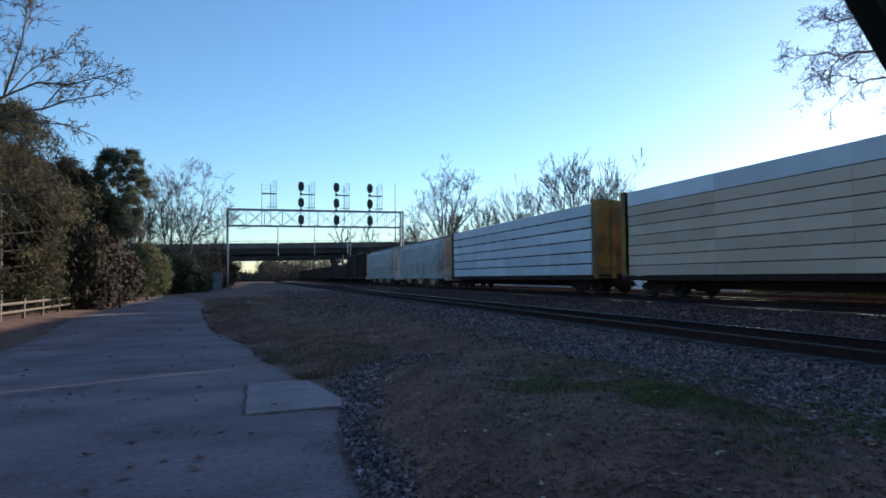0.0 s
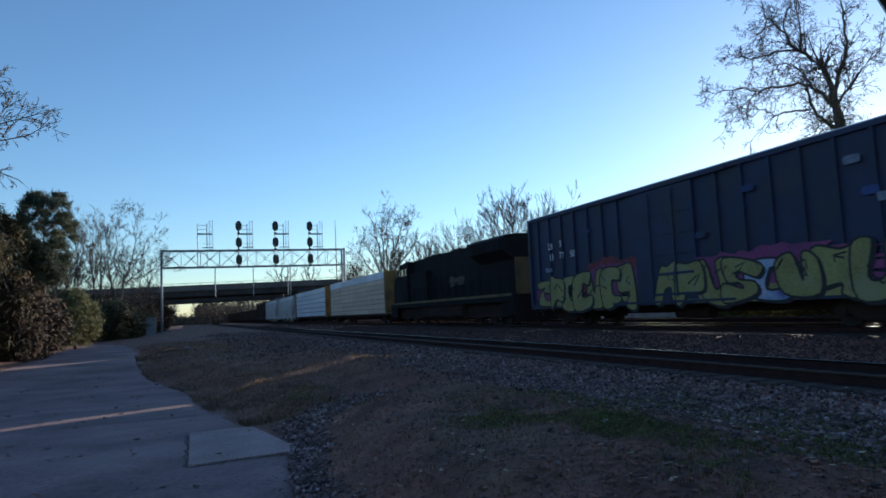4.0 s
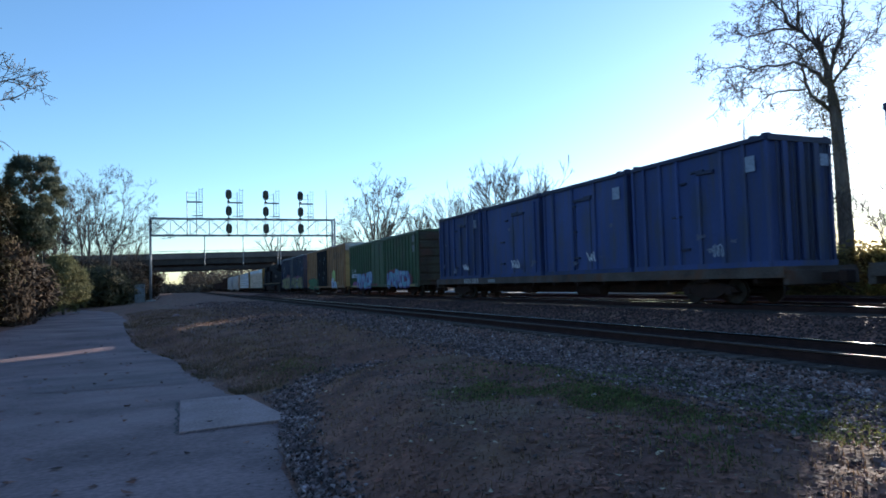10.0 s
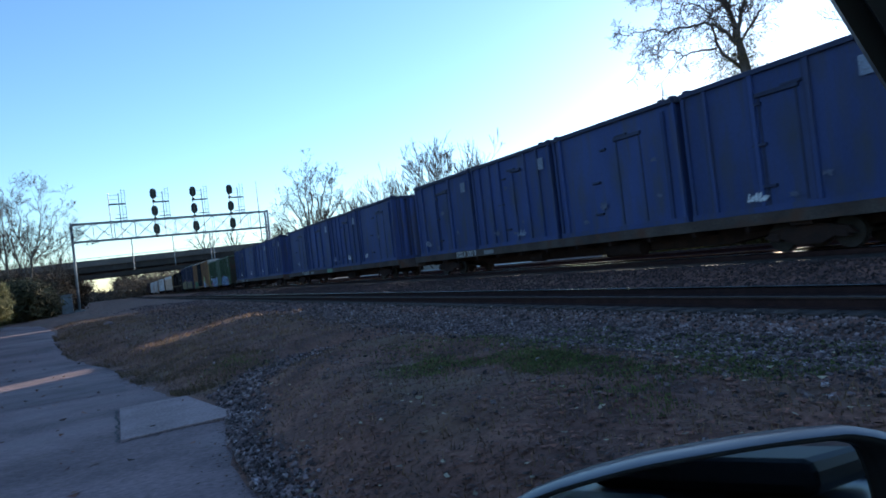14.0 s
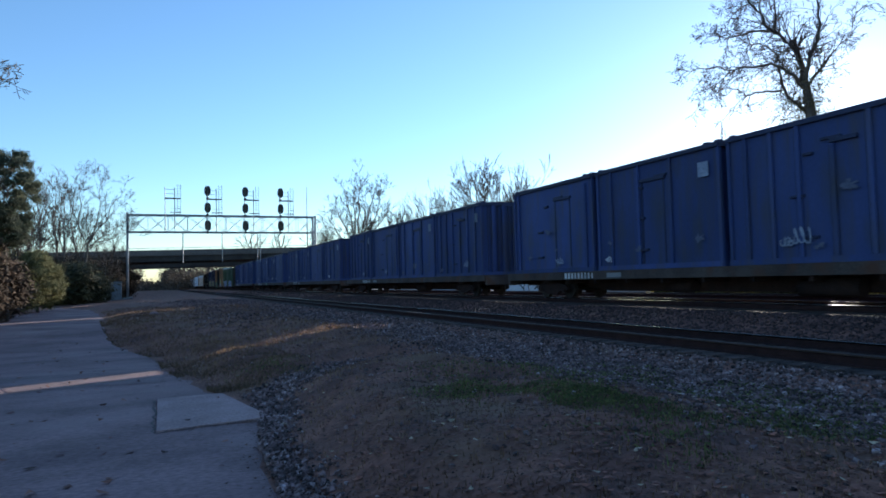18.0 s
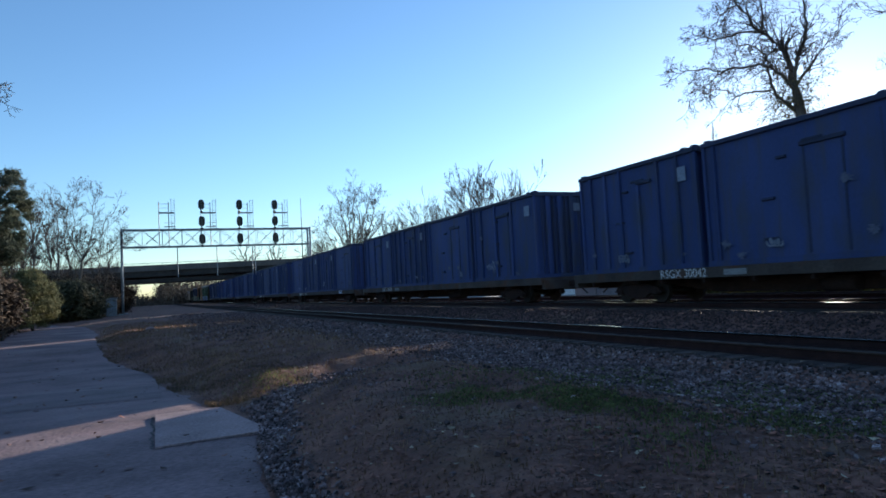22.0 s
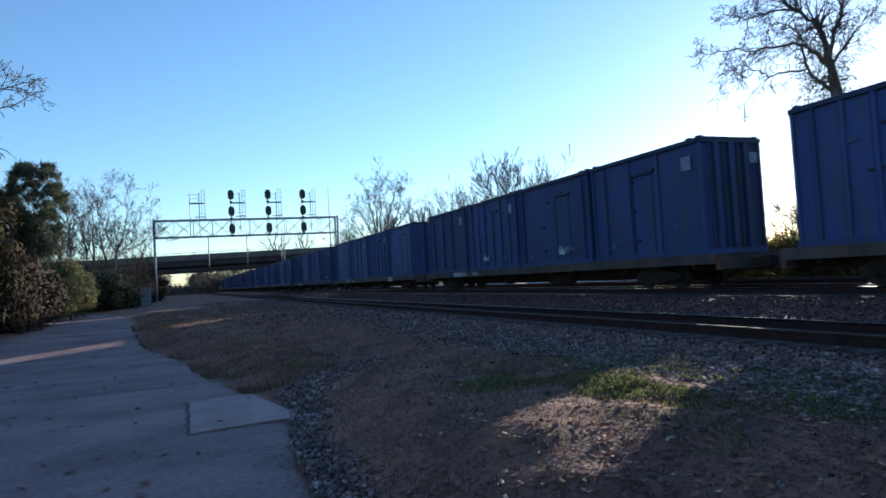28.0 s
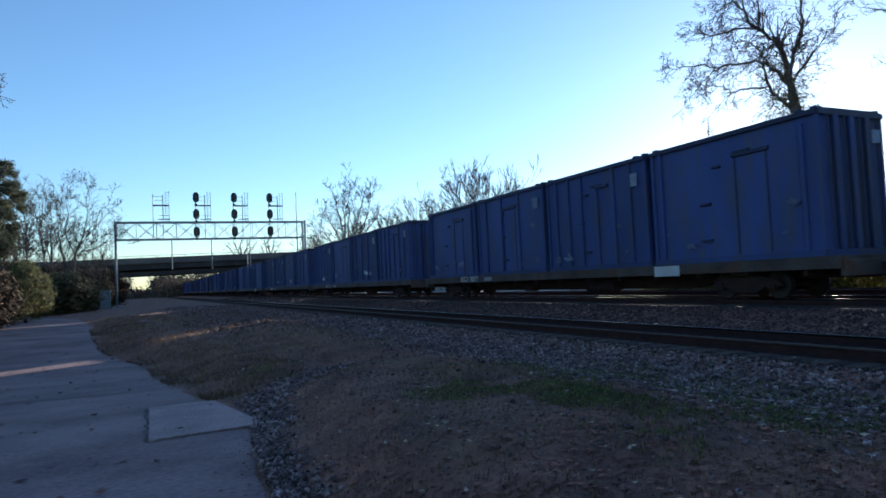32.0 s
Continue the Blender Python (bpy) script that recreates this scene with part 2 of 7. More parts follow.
M["hopper_grey"] = surf("hopper_grey", (0.52, 0.53, 0.54), (0.42, 0.42, 0.42), 0.6, 0.6, 0, 0.06, 15, dirt=(0.30, 0.25, 0.20), dirt_scale=0.7, rand=0.15, grainy=(0.9, 1.09))
M["rust_car"] = surf("rust_car", (0.065, 0.034, 0.026), (0.04, 0.024, 0.02), 0.8, 0.85, 0, 0.2, 15, rand=0.25)
M["loco_blue"] = surf("loco_blue", (0.016, 0.014, 0.016), (0.011, 0.009, 0.011), 0.7, 0.85, 0, 0.05, 15, spec=0.15, dirt=(0.011, 0.010, 0.010), dirt_scale=0.9, grainy=(0.9, 1.09))
M["loco_yellow"] = surf("loco_yellow", (0.13, 0.085, 0.03), (0.08, 0.055, 0.022), 0.8, 0.6, 0, 0.05, 15, dirt=(0.04, 0.033, 0.02), dirt_scale=0.9)
M["gfx_cyan"] = surf("gfx_cyan", (0.19, 0.36, 0.50), (0.32, 0.33, 0.48), 2.2, 0.6, 0, 0, 18, dirt=(0.10, 0.09, 0.26), dirt_scale=1.4)
M["gfx_green"] = surf("gfx_green", (0.028, 0.15, 0.05), (0.02, 0.10, 0.035), 1.5, 0.6, 0, 0, 18)
M["gfx_lime"] = surf("gfx_lime", (0.25, 0.235, 0.085), (0.19, 0.175, 0.066), 1.5, 0.6, 0, 0, 18, dirt=(0.22, 0.22, 0.12), dirt_scale=1.2)
M["gfx_leaf"] = surf("gfx_leaf", (0.42, 0.50, 0.16), (0.36, 0.44, 0.13), 1.5, 0.6, 0, 0, 18)
M["gfx_pink"] = surf("gfx_pink", (0.22, 0.045, 0.14), (0.14, 0.035, 0.11), 0.9, 0.6, 0, 0, 18)
M["gfx_red"] = surf("gfx_red", (0.19, 0.03, 0.04), (0.11, 0.022, 0.03), 0.9, 0.6, 0, 0, 18)
M["gfx_dusk"] = surf("gfx_dusk", (0.07, 0.06, 0.20), (0.10, 0.08, 0.25), 2.0, 0.6, 0, 0, 18)
M["gfx_dark_green"] = surf("gfx_dark_green", (0.02, 0.07, 0.03), (0.012, 0.04, 0.02), 2.0, 0.6, 0, 0, 18)
M["gfx_white"] = surf("gfx_white", (0.60, 0.62, 0.66), (0.45, 0.47, 0.52), 2.5, 0.6, 0, 0, 18)
M["gfx_black"] = surf("gfx_black", (0.015, 0.015, 0.018), (0.025, 0.022, 0.025), 2.5, 0.6, 0, 0, 18)
M["car_black"] = surf("car_black", (0.006, 0.006, 0.007), (0.008, 0.008, 0.009), 3, 0.5, 0, 0, 30)
M["car_paint"] = surf("car_paint", (0.026, 0.034, 0.055), (0.023, 0.03, 0.049), 3, 0.3, 0.0, 0, 30, spec=0.6)
M["mirror_glass"] = surf("mirror_glass", (0.42, 0.45, 0.5), (0.42, 0.45, 0.5), 1, 0.02, 1.0, 0, 1)
M["window_glass"] = surf("window_glass", (0.02, 0.025, 0.03), (0.02, 0.025, 0.03), 1, 0.06, 0.0, 0, 1, spec=0.8)
pane = bpy.data.materials.new("clear_glass")
pane.use_nodes = True
pb = pane.node_tree.nodes["Principled BSDF"]
pb.inputs["Transmission Weight"].default_value, pb.inputs["Roughness"].default_value, pb.inputs["IOR"].default_value = 1.0, 0.0, 1.45
M["clear_glass"] = pane
M["lens_glass"] = surf("lens_glass", (0.03, 0.03, 0.035), (0.03, 0.03, 0.035), 1, 0.15, 0.0, 0, 1, spec=0.8)
M["stone_oily"] = surf("stone_oily", (0.050, 0.035, 0.031), (0.031, 0.023, 0.020), 3, 0.9, 0, 0.3, 40, rand=0.6, island=True)
M["stone_dark"] = surf("stone_dark", (0.088, 0.050, 0.046), (0.044, 0.026, 0.025), 3, 0.9, 0, 0.3, 40, rand=0.75, island=True)
M["placard"] = surf("placard", (0.22, 0.25, 0.32), (0.15, 0.18, 0.25), 4, 0.7, 0, 0, 20, rand=0.3)
M["scuff"] = surf("scuff", (0.10, 0.115, 0.17), (0.065, 0.08, 0.13), 5, 0.75, 0, 0, 30)
M["tar"] = surf("tar", (0.085, 0.072, 0.072), (0.06, 0.05, 0.05), 4, 0.8, 0, 0.2, 30)
M["gfx_teal"] = surf("gfx_teal", (0.11, 0.33, 0.40), (0.24, 0.32, 0.46), 2.4, 0.6, 0, 0, 18, dirt=(0.10, 0.10, 0.24), dirt_scale=1.4)
M["grass_olive"] = surf("grass_olive", (0.151, 0.098, 0.051), (0.084, 0.057, 0.035), 0.6, 0.85, 0, 0, 40, rand=0.5, island=True, trans=0.3)
M["logo_faded"] = surf("logo_faded", (0.055, 0.026, 0.017), (0.028, 0.018, 0.015), 1.5, 0.6, 0, 0, 15)
M["end_buff"] = surf("end_buff", (0.42, 0.30, 0.125), (0.33, 0.235, 0.10), 1.0, 0.65, 0, 0.06, 18, dirt=(0.20, 0.14, 0.07), dirt_scale=0.7, grainy=(0.9, 1.09))
M["stone_pale"] = surf("stone_pale", (0.369, 0.286, 0.281), (0.214, 0.163, 0.158), 3, 0.9, 0, 0.3, 40, rand=0.5, island=True)
M["leaf_crumb"] = surf("leaf_crumb", (0.11, 0.055, 0.038), (0.05, 0.028, 0.022), 4, 0.9, 0, 0, 40, rand=0.8, island=True)
M["leaf_pale"] = surf("leaf_pale", (0.42, 0.33, 0.22), (0.28, 0.21, 0.14), 4, 0.8, 0, 0, 40, rand=0.5, island=True)
M["pale_green"] = surf("pale_green", (0.16, 0.27, 0.19), (0.10, 0.19, 0.12), 3, 0.7, 0, 0, 18)
M["cabinet_grey"] = surf("cabinet_grey", (0.22, 0.23, 0.24), (0.17, 0.175, 0.18), 2, 0.6, 0.2, 0.03, 30)
M["building_white"] = surf("building_white", (0.70, 0.69, 0.66), (0.60, 0.59, 0.57), 0.3, 0.8, 0, 0.05, 5)
M["building_tan"] = surf("building_tan", (0.36, 0.30, 0.24), (0.28, 0.24, 0.19), 0.3, 0.85, 0, 0.05, 5)
M["roof_grey"] = surf("roof_grey", (0.16, 0.155, 0.15), (0.11, 0.11, 0.105), 0.6, 0.9, 0, 0.2, 8)


# ---- mesh helpers ----
def mesh_of(name, bm, material):
    me = bpy.data.meshes.new(name)
    bm.normal_update()
    bm.to_mesh(me)
    bm.free()
    for m in material if isinstance(material, (list, tuple)) else (material,):
        me.materials.append(M[m] if isinstance(m, str) else m)
    return me


def part(name, bm, material, parent=None, label="", kind=""):
    ob = new(name, mesh_of(name, bm, material))
    if parent is not None:
        ob.parent = parent
    return tagged(ob, label, "", "", kind)


def raw(name, verts, faces, material, parent=None):
    me = bpy.data.meshes.new(name)
    me.from_pydata(verts, [], faces)
    me.materials.append(M[material])
    ob = new(name, me)
    if parent is not None:
        ob.parent = parent
    return ob


def thing(name, label, category, group="", kind=""):
    return tagged(new(name), label, category, group, kind)


def box(bm, x0, x1, y0, y1, z0, z1, bevel=0.0):
    v = [bm.verts.new((x, y, z)) for z in (z0, z1) for y in (y0, y1) for x in (x0, x1)]
    fs = [bm.faces.new([v[i] for i in f]) for f in ((0, 2, 3, 1), (4, 5, 7, 6), (0, 1, 5, 4), (2, 6, 7, 3), (0, 4, 6, 2), (1, 3, 7, 5))]
    if bevel:
        es = {e for f in fs for e in f.edges}
        bmesh.ops.bevel(bm, geom=list(es), offset=bevel, segments=2, affect="EDGES", profile=0.5)
    return bm


def boxed(*a, **k):
    return box(bmesh.new(), *a, **k)


def tube(bm, a, b, r0, r1=None, sides=8, caps=True):
    """A round bar from a to b."""
    a, b = Vector(a), Vector(b)
    r1 = r0 if r1 is None else r1
    q = (b - a).to_track_quat("Z", "Y")
    rings = []
    for c, r in ((a, r0), (b, r1)):
        rings.append([bm.verts.new(c + q @ Vector((r * math.cos(2 * math.pi * k / sides), r * math.sin(2 * math.pi * k / sides), 0))) for k in range(sides)])
    for k in range(sides):
        f = bm.faces.new((rings[0][k], rings[0][(k + 1) % sides], rings[1][(k + 1) % sides], rings[1][k]))
        f.smooth = sides > 6
    if caps:
        bm.faces.new(rings[0][::-1])
        bm.faces.new(rings[1])
    return bm


def prism(bm, outline, axis, lo, hi):
    """An outline of (a, b) pairs drawn out along an axis: x takes (y, z), y takes (x, z), z takes (x, y)."""
    def put(p, h):
        return {"x": (h, p[0], p[1]), "y": (p[0], h, p[1]), "z": (p[0], p[1], h)}[axis]
    lower = [bm.verts.new(put(p, lo)) for p in outline]
    upper = [bm.verts.new(put(p, hi)) for p in outline]
    n = len(outline)
    for k in range(n):
        bm.faces.new((lower[k], lower[(k + 1) % n], upper[(k + 1) % n], upper[k]))
    bm.faces.new(lower[::-1])
    bm.faces.new(upper)
    bmesh.ops.recalc_face_normals(bm, faces=bm.faces[:])
    return bm


# ---- ground ----
def smooth(a, b, x):
    x = min(1.0, max(0.0, (x - a) / (b - a)))
    return x * x * (3 - 2 * x)


LANE = -0.08                        # height of the lane below the plan's zero
ROAD_R = [(-60, 1.0), (5.0, 1.0), (7.1, 1.1), (8.7, 1.34), (9.6, 1.34), (11.5, 0.95), (15.8, 0.48), (21.3, 0.12), (27.2, -1.3), (31.6, -1.82), (39, -2.4), (45, -2.7), (60, -4.2), (75, -9), (90, -18), (110, -34)]
ROAD_L = [(-60, -7.2), (21, -6.7), (26, -7.1), (34, -7.3), (43, -7.2), (52, -8.5), (62, -13), (78, -24), (110, -46)]


def along(table, y):
    for (y0, x0), (y1, x1) in zip(table, table[1:]):
        if y <= y1:
            return x0 + (x1 - x0) * max(0.0, (y - y0) / (y1 - y0))
    return table[-1][1]


ARC = [(1.3, 8.8), (1.32, 9.6), (1.78, 10.6), (2.35, 11.5), (2.95, 12.3), (3.5, 12.7), (4.4, 12.6), (6.0, 12.4)]


def lane_z(y):
    """The lane dips between the slab and the bend."""
    return LANE - 0.40 * smooth(9.5, 20.5, y) * (1 - smooth(24, 34, y))


def arc_far(x, y):
    best = 9.0
    for (x0, y0), (x1, y1) in zip(ARC, ARC[1:]):
        k = max(0, min(1, ((x - x0) * (x1 - x0) + (y - y0) * (y1 - y0)) / ((x1 - x0) ** 2 + (y1 - y0) ** 2)))
        best = min(best, math.hypot(x - x0 - k * (x1 - x0), y - y0 - k * (y1 - y0)))
    return best


def ground_z(x, y):
    off = x - along(ROAD_R, y)
    z = LANE + (lane_z(y) - LANE) * (1 - smooth(1.0, 6.0, off)) * smooth(-8.6, -7.0, x)
    bed = smooth(7.55, 8.4, x) * (1 - smooth(25.0, 27.5, x))
    z += (0.225 - LANE) * bed + LIFT * smooth(11.9, 14.3, x) * (1 - smooth(25.0, 27.5, x)) + 0.16 * smooth(4.0, 6.5, x) * (1 - smooth(7.55, 8.4, x))
    z += 0.16 * smooth(40, 85, y) * smooth(-6, -1, x) * (1 - bed)
    rise = smooth(0.0, 1.5, off) * (1 - smooth(4.4, 6.6, x))
    dip = 1 - 0.7 * math.exp(-(arc_far(x, y) / 0.8) ** 2)
    if rise:
        z += rise * dip * (0.36 - 0.14 * smooth(25, 45, y) + 0.10 * noise.noise((x * 0.45, y * 0.45, 0.0)) + 0.055 * noise.noise((x * 1.9, y * 1.9, 4.0)) + 0.03 * noise.noise((x * 4.3, y * 4.3, 8.0)))
    if x < -7.5:
        z += 0.08 * smooth(-7.5, -9.5, -abs(x)) + 0.05 * noise.noise((x * 0.4, y * 0.4, 2.0))
    return z


def spread(points):
    out = []
    for a, b, step in points:
        n = max(1, round((b - a) / step))
        out += [a + (b - a) * k / n for k in range(n)]
    return out + [points[-1][1]]


xs = spread([(-2500, -300, 550), (-300, -60, 60), (-60, -14, 6), (-14, -2, 0.6), (-2, 9, 0.14), (9, 28, 0.6), (28, 60, 4), (60, 300, 60), (300, 2500, 550)])
ys = spread([(-2500, -300, 550), (-300, -30, 45), (-30, 2, 3), (2, 16, 0.14), (16, 24, 0.3), (24, 60, 1), (60, 130, 5), (130, 400, 45), (400, 3500, 620)])
gv = [(x, y, ground_z(x, y)) for y in ys for x in xs]
nx = len(xs)
gf = [(j * nx + i, j * nx + i + 1, (j + 1) * nx + i + 1, (j + 1) * nx + i) for j in range(len(ys) - 1) for i in range(nx - 1)]
ground = raw("ground", gv, gf, "earth")
tagged(ground, "bare brown earth with thin dead grass beside the tracks", "ground", "", "structure")
for p in ground.data.polygons:
    p.use_smooth = True

ry = spread([(-60, 2, 4), (2, 36, 0.4), (36, 60, 1.5), (60, 110, 4)])
rv, rf, NR = [], [], 16
for y in ry:
    a, b = along(ROAD_L, y), along(ROAD_R, y)
    ragged = 0.22 * noise.noise((y * 0.9, 3.0, 0.0)) + 0.10 * noise.noise((y * 3.1, 1.0, 0.0)) if not 8.2 < y < 10.9 else 0.0
    for k in range(NR + 1):
        x = a + (b + ragged - a) * k / NR
        rv.append((x, y, lane_z(y) + 0.022 + (0.006 * noise.noise((x, y, 9.0)) if k < NR else -0.03)))
for j in range(len(ry) - 1):
    rf += [(j * (NR + 1) + k, j * (NR + 1) + k + 1, (j + 1) * (NR + 1) + k + 1, (j + 1) * (NR + 1) + k) for k in range(NR)]
road = raw("road", rv, rf, "asphalt")
tagged(road, "worn grey asphalt lane with ragged edges", "road", "", "structure")
seam_rng = random.Random(77)
# thin dark seams: one across the lane, two along the slab's edges
for sx, sy, ex, ey in ((-3.2, 14.0, -0.4, 14.9), (-0.03, 8.34, 0.0, 10.75), (-0.02, 8.335, 1.2, 8.48)):
    bm, last = bmesh.new(), None
    for k in range(31):
        q = k / 30
        x, y = sx + (ex - sx) * q + seam_rng.uniform(-0.03, 0.03), sy + (ey - sy) * q + seam_rng.uniform(-0.03, 0.03)
        w = seam_rng.uniform(0.006, 0.02)
        dx, dy = (w, 0) if abs(ey - sy) > abs(ex - sx) else (0, w)
        pair = (bm.verts.new((x - dx, y - dy, lane_z(y) + 0.0315)), bm.verts.new((x + dx, y + dy, lane_z(y) + 0.0315)))
        if last:
            bm.faces.new((last[0], last[1], pair[1], pair[0]))
        last = pair
    bmesh.ops.recalc_face_normals(bm, faces=bm.faces[:])
    part("tar_seam", bm, "tar", road)
for way in ([(-3.4, 18.6), (0.1, 17.4), (0.2, 13.6), (-2.4, 14.1)], [(-6.2, 8.2), (-3.6, 7.8), (-3.4, 11.0), (-6.3, 11.6)]):
    # four ragged sides, filled in rows that follow the lane
    bm, last = bmesh.new(), None
    for j in range(13):
        q = j / 12
        row = []
        for k in range(7):
            u = k / 6
            x = (way[0][0] * (1 - u) + way[1][0] * u) * (1 - q) + (way[3][0] * (1 - u) + way[2][0] * u) * q
            y = (way[0][1] * (1 - u) + way[1][1] * u) * (1 - q) + (way[3][1] * (1 - u) + way[2][1] * u) * q
            if j in (0, 12) or k in (0, 6):
                x, y = x + seam_rng.uniform(-0.09, 0.09), y + seam_rng.uniform(-0.09, 0.09)
            row.append(bm.verts.new((x, y, lane_z(y) + 0.0295)))
        if last:
            for k in range(6):
                bm.faces.new((last[k], last[k + 1], row[k + 1], row[k]))
        last = row
    bmesh.ops.recalc_face_normals(bm, faces=bm.faces[:])
    part("asphalt_patch", bm, "asphalt_patch", road, "darker patched asphalt")
bm = prism(bmesh.new(), [(0.0, 8.36), (1.31, 8.52), (0.93, 10.76), (0.03, 10.73)], "z", LANE, LANE + 0.045)
slab = part("concrete_slab", bm, "slab_concrete")
tagged(slab, "pale concrete slab let into the edge of the lane", "slab")


# ---- tracks ----
def rail_outline(x):
    half = [(0.07, 0.0), (0.07, 0.012), (0.012, 0.03), (0.012, 0.13), (0.036, 0.14)]
    return [(x + a, b) for a, b in half] + [(x - a, b) for a, b in reversed(half)]


for n, (x0, x1) in enumerate(((8.25, 10.95), (14.7, 18.4))):
    bx, by = spread([(x0, x1, 0.3)]), spread([(-440, -60, 40), (-60, 4, 8), (4, 60, 1.2), (60, 240, 20)])
    bv = [(x, y, ground_z(x, y) + (0.032 + 0.012 * noise.noise((x * 2, y * 2, 1.0)) if 0 < i < len(bx) - 1 else -0.02)) for y in by for i, x in enumerate(bx)]
    bf = [(j * len(bx) + i, j * len(bx) + i + 1, (j + 1) * len(bx) + i + 1, (j + 1) * len(bx) + i) for j in range(len(by) - 1) for i in range(len(bx) - 1)]
    tagged(raw("track_bed", bv, bf, "oily_dirt"), "dark oily fouled ballast under a railway track", "ground", "", "structure")
TIE_BM = boxed(-1.3, 1.3, -0.115, 0.115, -0.17, 0.0, 0.012)
TIE_ME = mesh_of("sleeper", TIE_BM, "tie")
for n, cx in enumerate(TRACKS):
    track = thing("railway_track", ("empty" if n != 1 else "occupied") + " railway track with rusty steel rails on wooden sleepers", "railway track", "tracks", "structure")
    track.location = (cx, 0, RAIL - 0.17 + (LIFT if n else 0.0))
    for sx in (-0.755, 0.755):
        bm = prism(bmesh.new(), rail_outline(sx), "y", -440, 700)
        rail = part("rail", bm, "rail_steel", track)
        dull = n == 2 or (n == 0 and sx < 0)
        part("rail_head", boxed(sx - 0.035, sx + 0.035, -440, 700, 0.138, 0.17, 0.006), "rail_rusty" if dull else "rail_head", rail, "dull rusty running surface" if dull else "bright worn running surface")
    near = (-4, 60) if n == 0 else (4, 50) if n == 1 else (8, 30)
    rng = random.Random(5 + n)
    far_bm = bmesh.new()
    y = -440.0
    while y < 240:
        if near[0] <= y <= near[1]:
            tie = new("sleeper", TIE_ME)
            tie.parent = track
            tie.location, tie.rotation_euler = (rng.uniform(-0.05, 0.05), y, 0), (0, 0, rng.uniform(-0.02, 0.02))
        else:
            box(far_bm, -1.3, 1.3, y - 0.115, y + 0.115, -0.17, 0.0)
        y += 0.53
    part("far_sleepers", far_bm, "tie", track, "", "stuff")


# ---- signal gantry over the tracks ----
GY = 88.0


def signal_gantry():
    g = thing("signal_gantry", "galvanised steel lattice gantry carrying railway signals over the tracks", "signal gantry")
    x0, x1, zb, zt, d = -2.67, 19.9, 8.3, 10.38, 0.75
    for x in (x0, x1):
        for dy in (-d, d):
            post = part("post", tube(bmesh.new(), (x, GY + dy, 0.1), (x, GY + dy, zt + 0.15), 0.13, sides=10), "galvanised", g)
        bm = bmesh.new()
        n = 8
        for k in range(n):
            za, zc = 0.4 + k * 1.15, 0.4 + (k + 1) * 1.15
            s = d if k % 2 else -d
            tube(bm, (x, GY - s, za), (x, GY + s, zc), 0.03, sides=5)
            tube(bm, (x, GY - d, zc), (x, GY + d, zc), 0.03, sides=5)
        part("post_lacing", bm, "galvanised", g)
        part("footing", boxed(x - 0.5, x + 0.5, GY - 1.2, GY + 1.2, -0.1, 0.45, 0.03), "concrete", g, "concrete footing")
    for z in (zb, zt):
        for dy in (-d, d):
            part("chord", boxed(x0, x1, GY + dy - 0.07, GY + dy + 0.07, z - 0.07, z + 0.07), "galvanised", g)
    n = 10
    step = (x1 - x0) / n
    for dy in (-d, d):
        for k in range(n):
            a = x0 + k * step
            part("upright", tube(bmesh.new(), (a, GY + dy, zb), (a, GY + dy, zt), 0.03, sides=5), "galvanised", g)
            for z0, z1 in ((zb, zt), (zt, zb)):
                part("brace", tube(bmesh.new(), (a, GY + dy, z0), (a + step, GY + dy, z1), 0.025, sides=5), "galvanised", g)
    for k in range(2 * n):
        a = x0 + k * step / 2
        for z in (zb, zt):
            part("cross_lacing", tube(bmesh.new(), (a, GY - d, z), (a + step / 2, GY + d, z), 0.022, sides=4), "galvanised", g)
    part("walkway", boxed(x0, x1, GY - 0.35, GY + 0.35, zb + 0.06, zb + 0.1), "galvanised", g)
    for x in (3.5, 8.1, 12.4, 12.75):
        part("hanger", tube(bmesh.new(), (x, GY - d, zb), (x, GY - d, 4.5), 0.06, sides=6), "galvanised", g)
    part("aerial", tube(bmesh.new(), (18.8, GY - d - 0.1, 0.1), (18.8, GY - d - 0.1, 14.3), 0.11, 0.03, sides=8), "signal_black", g, "slim dark aerial pole")
    return g


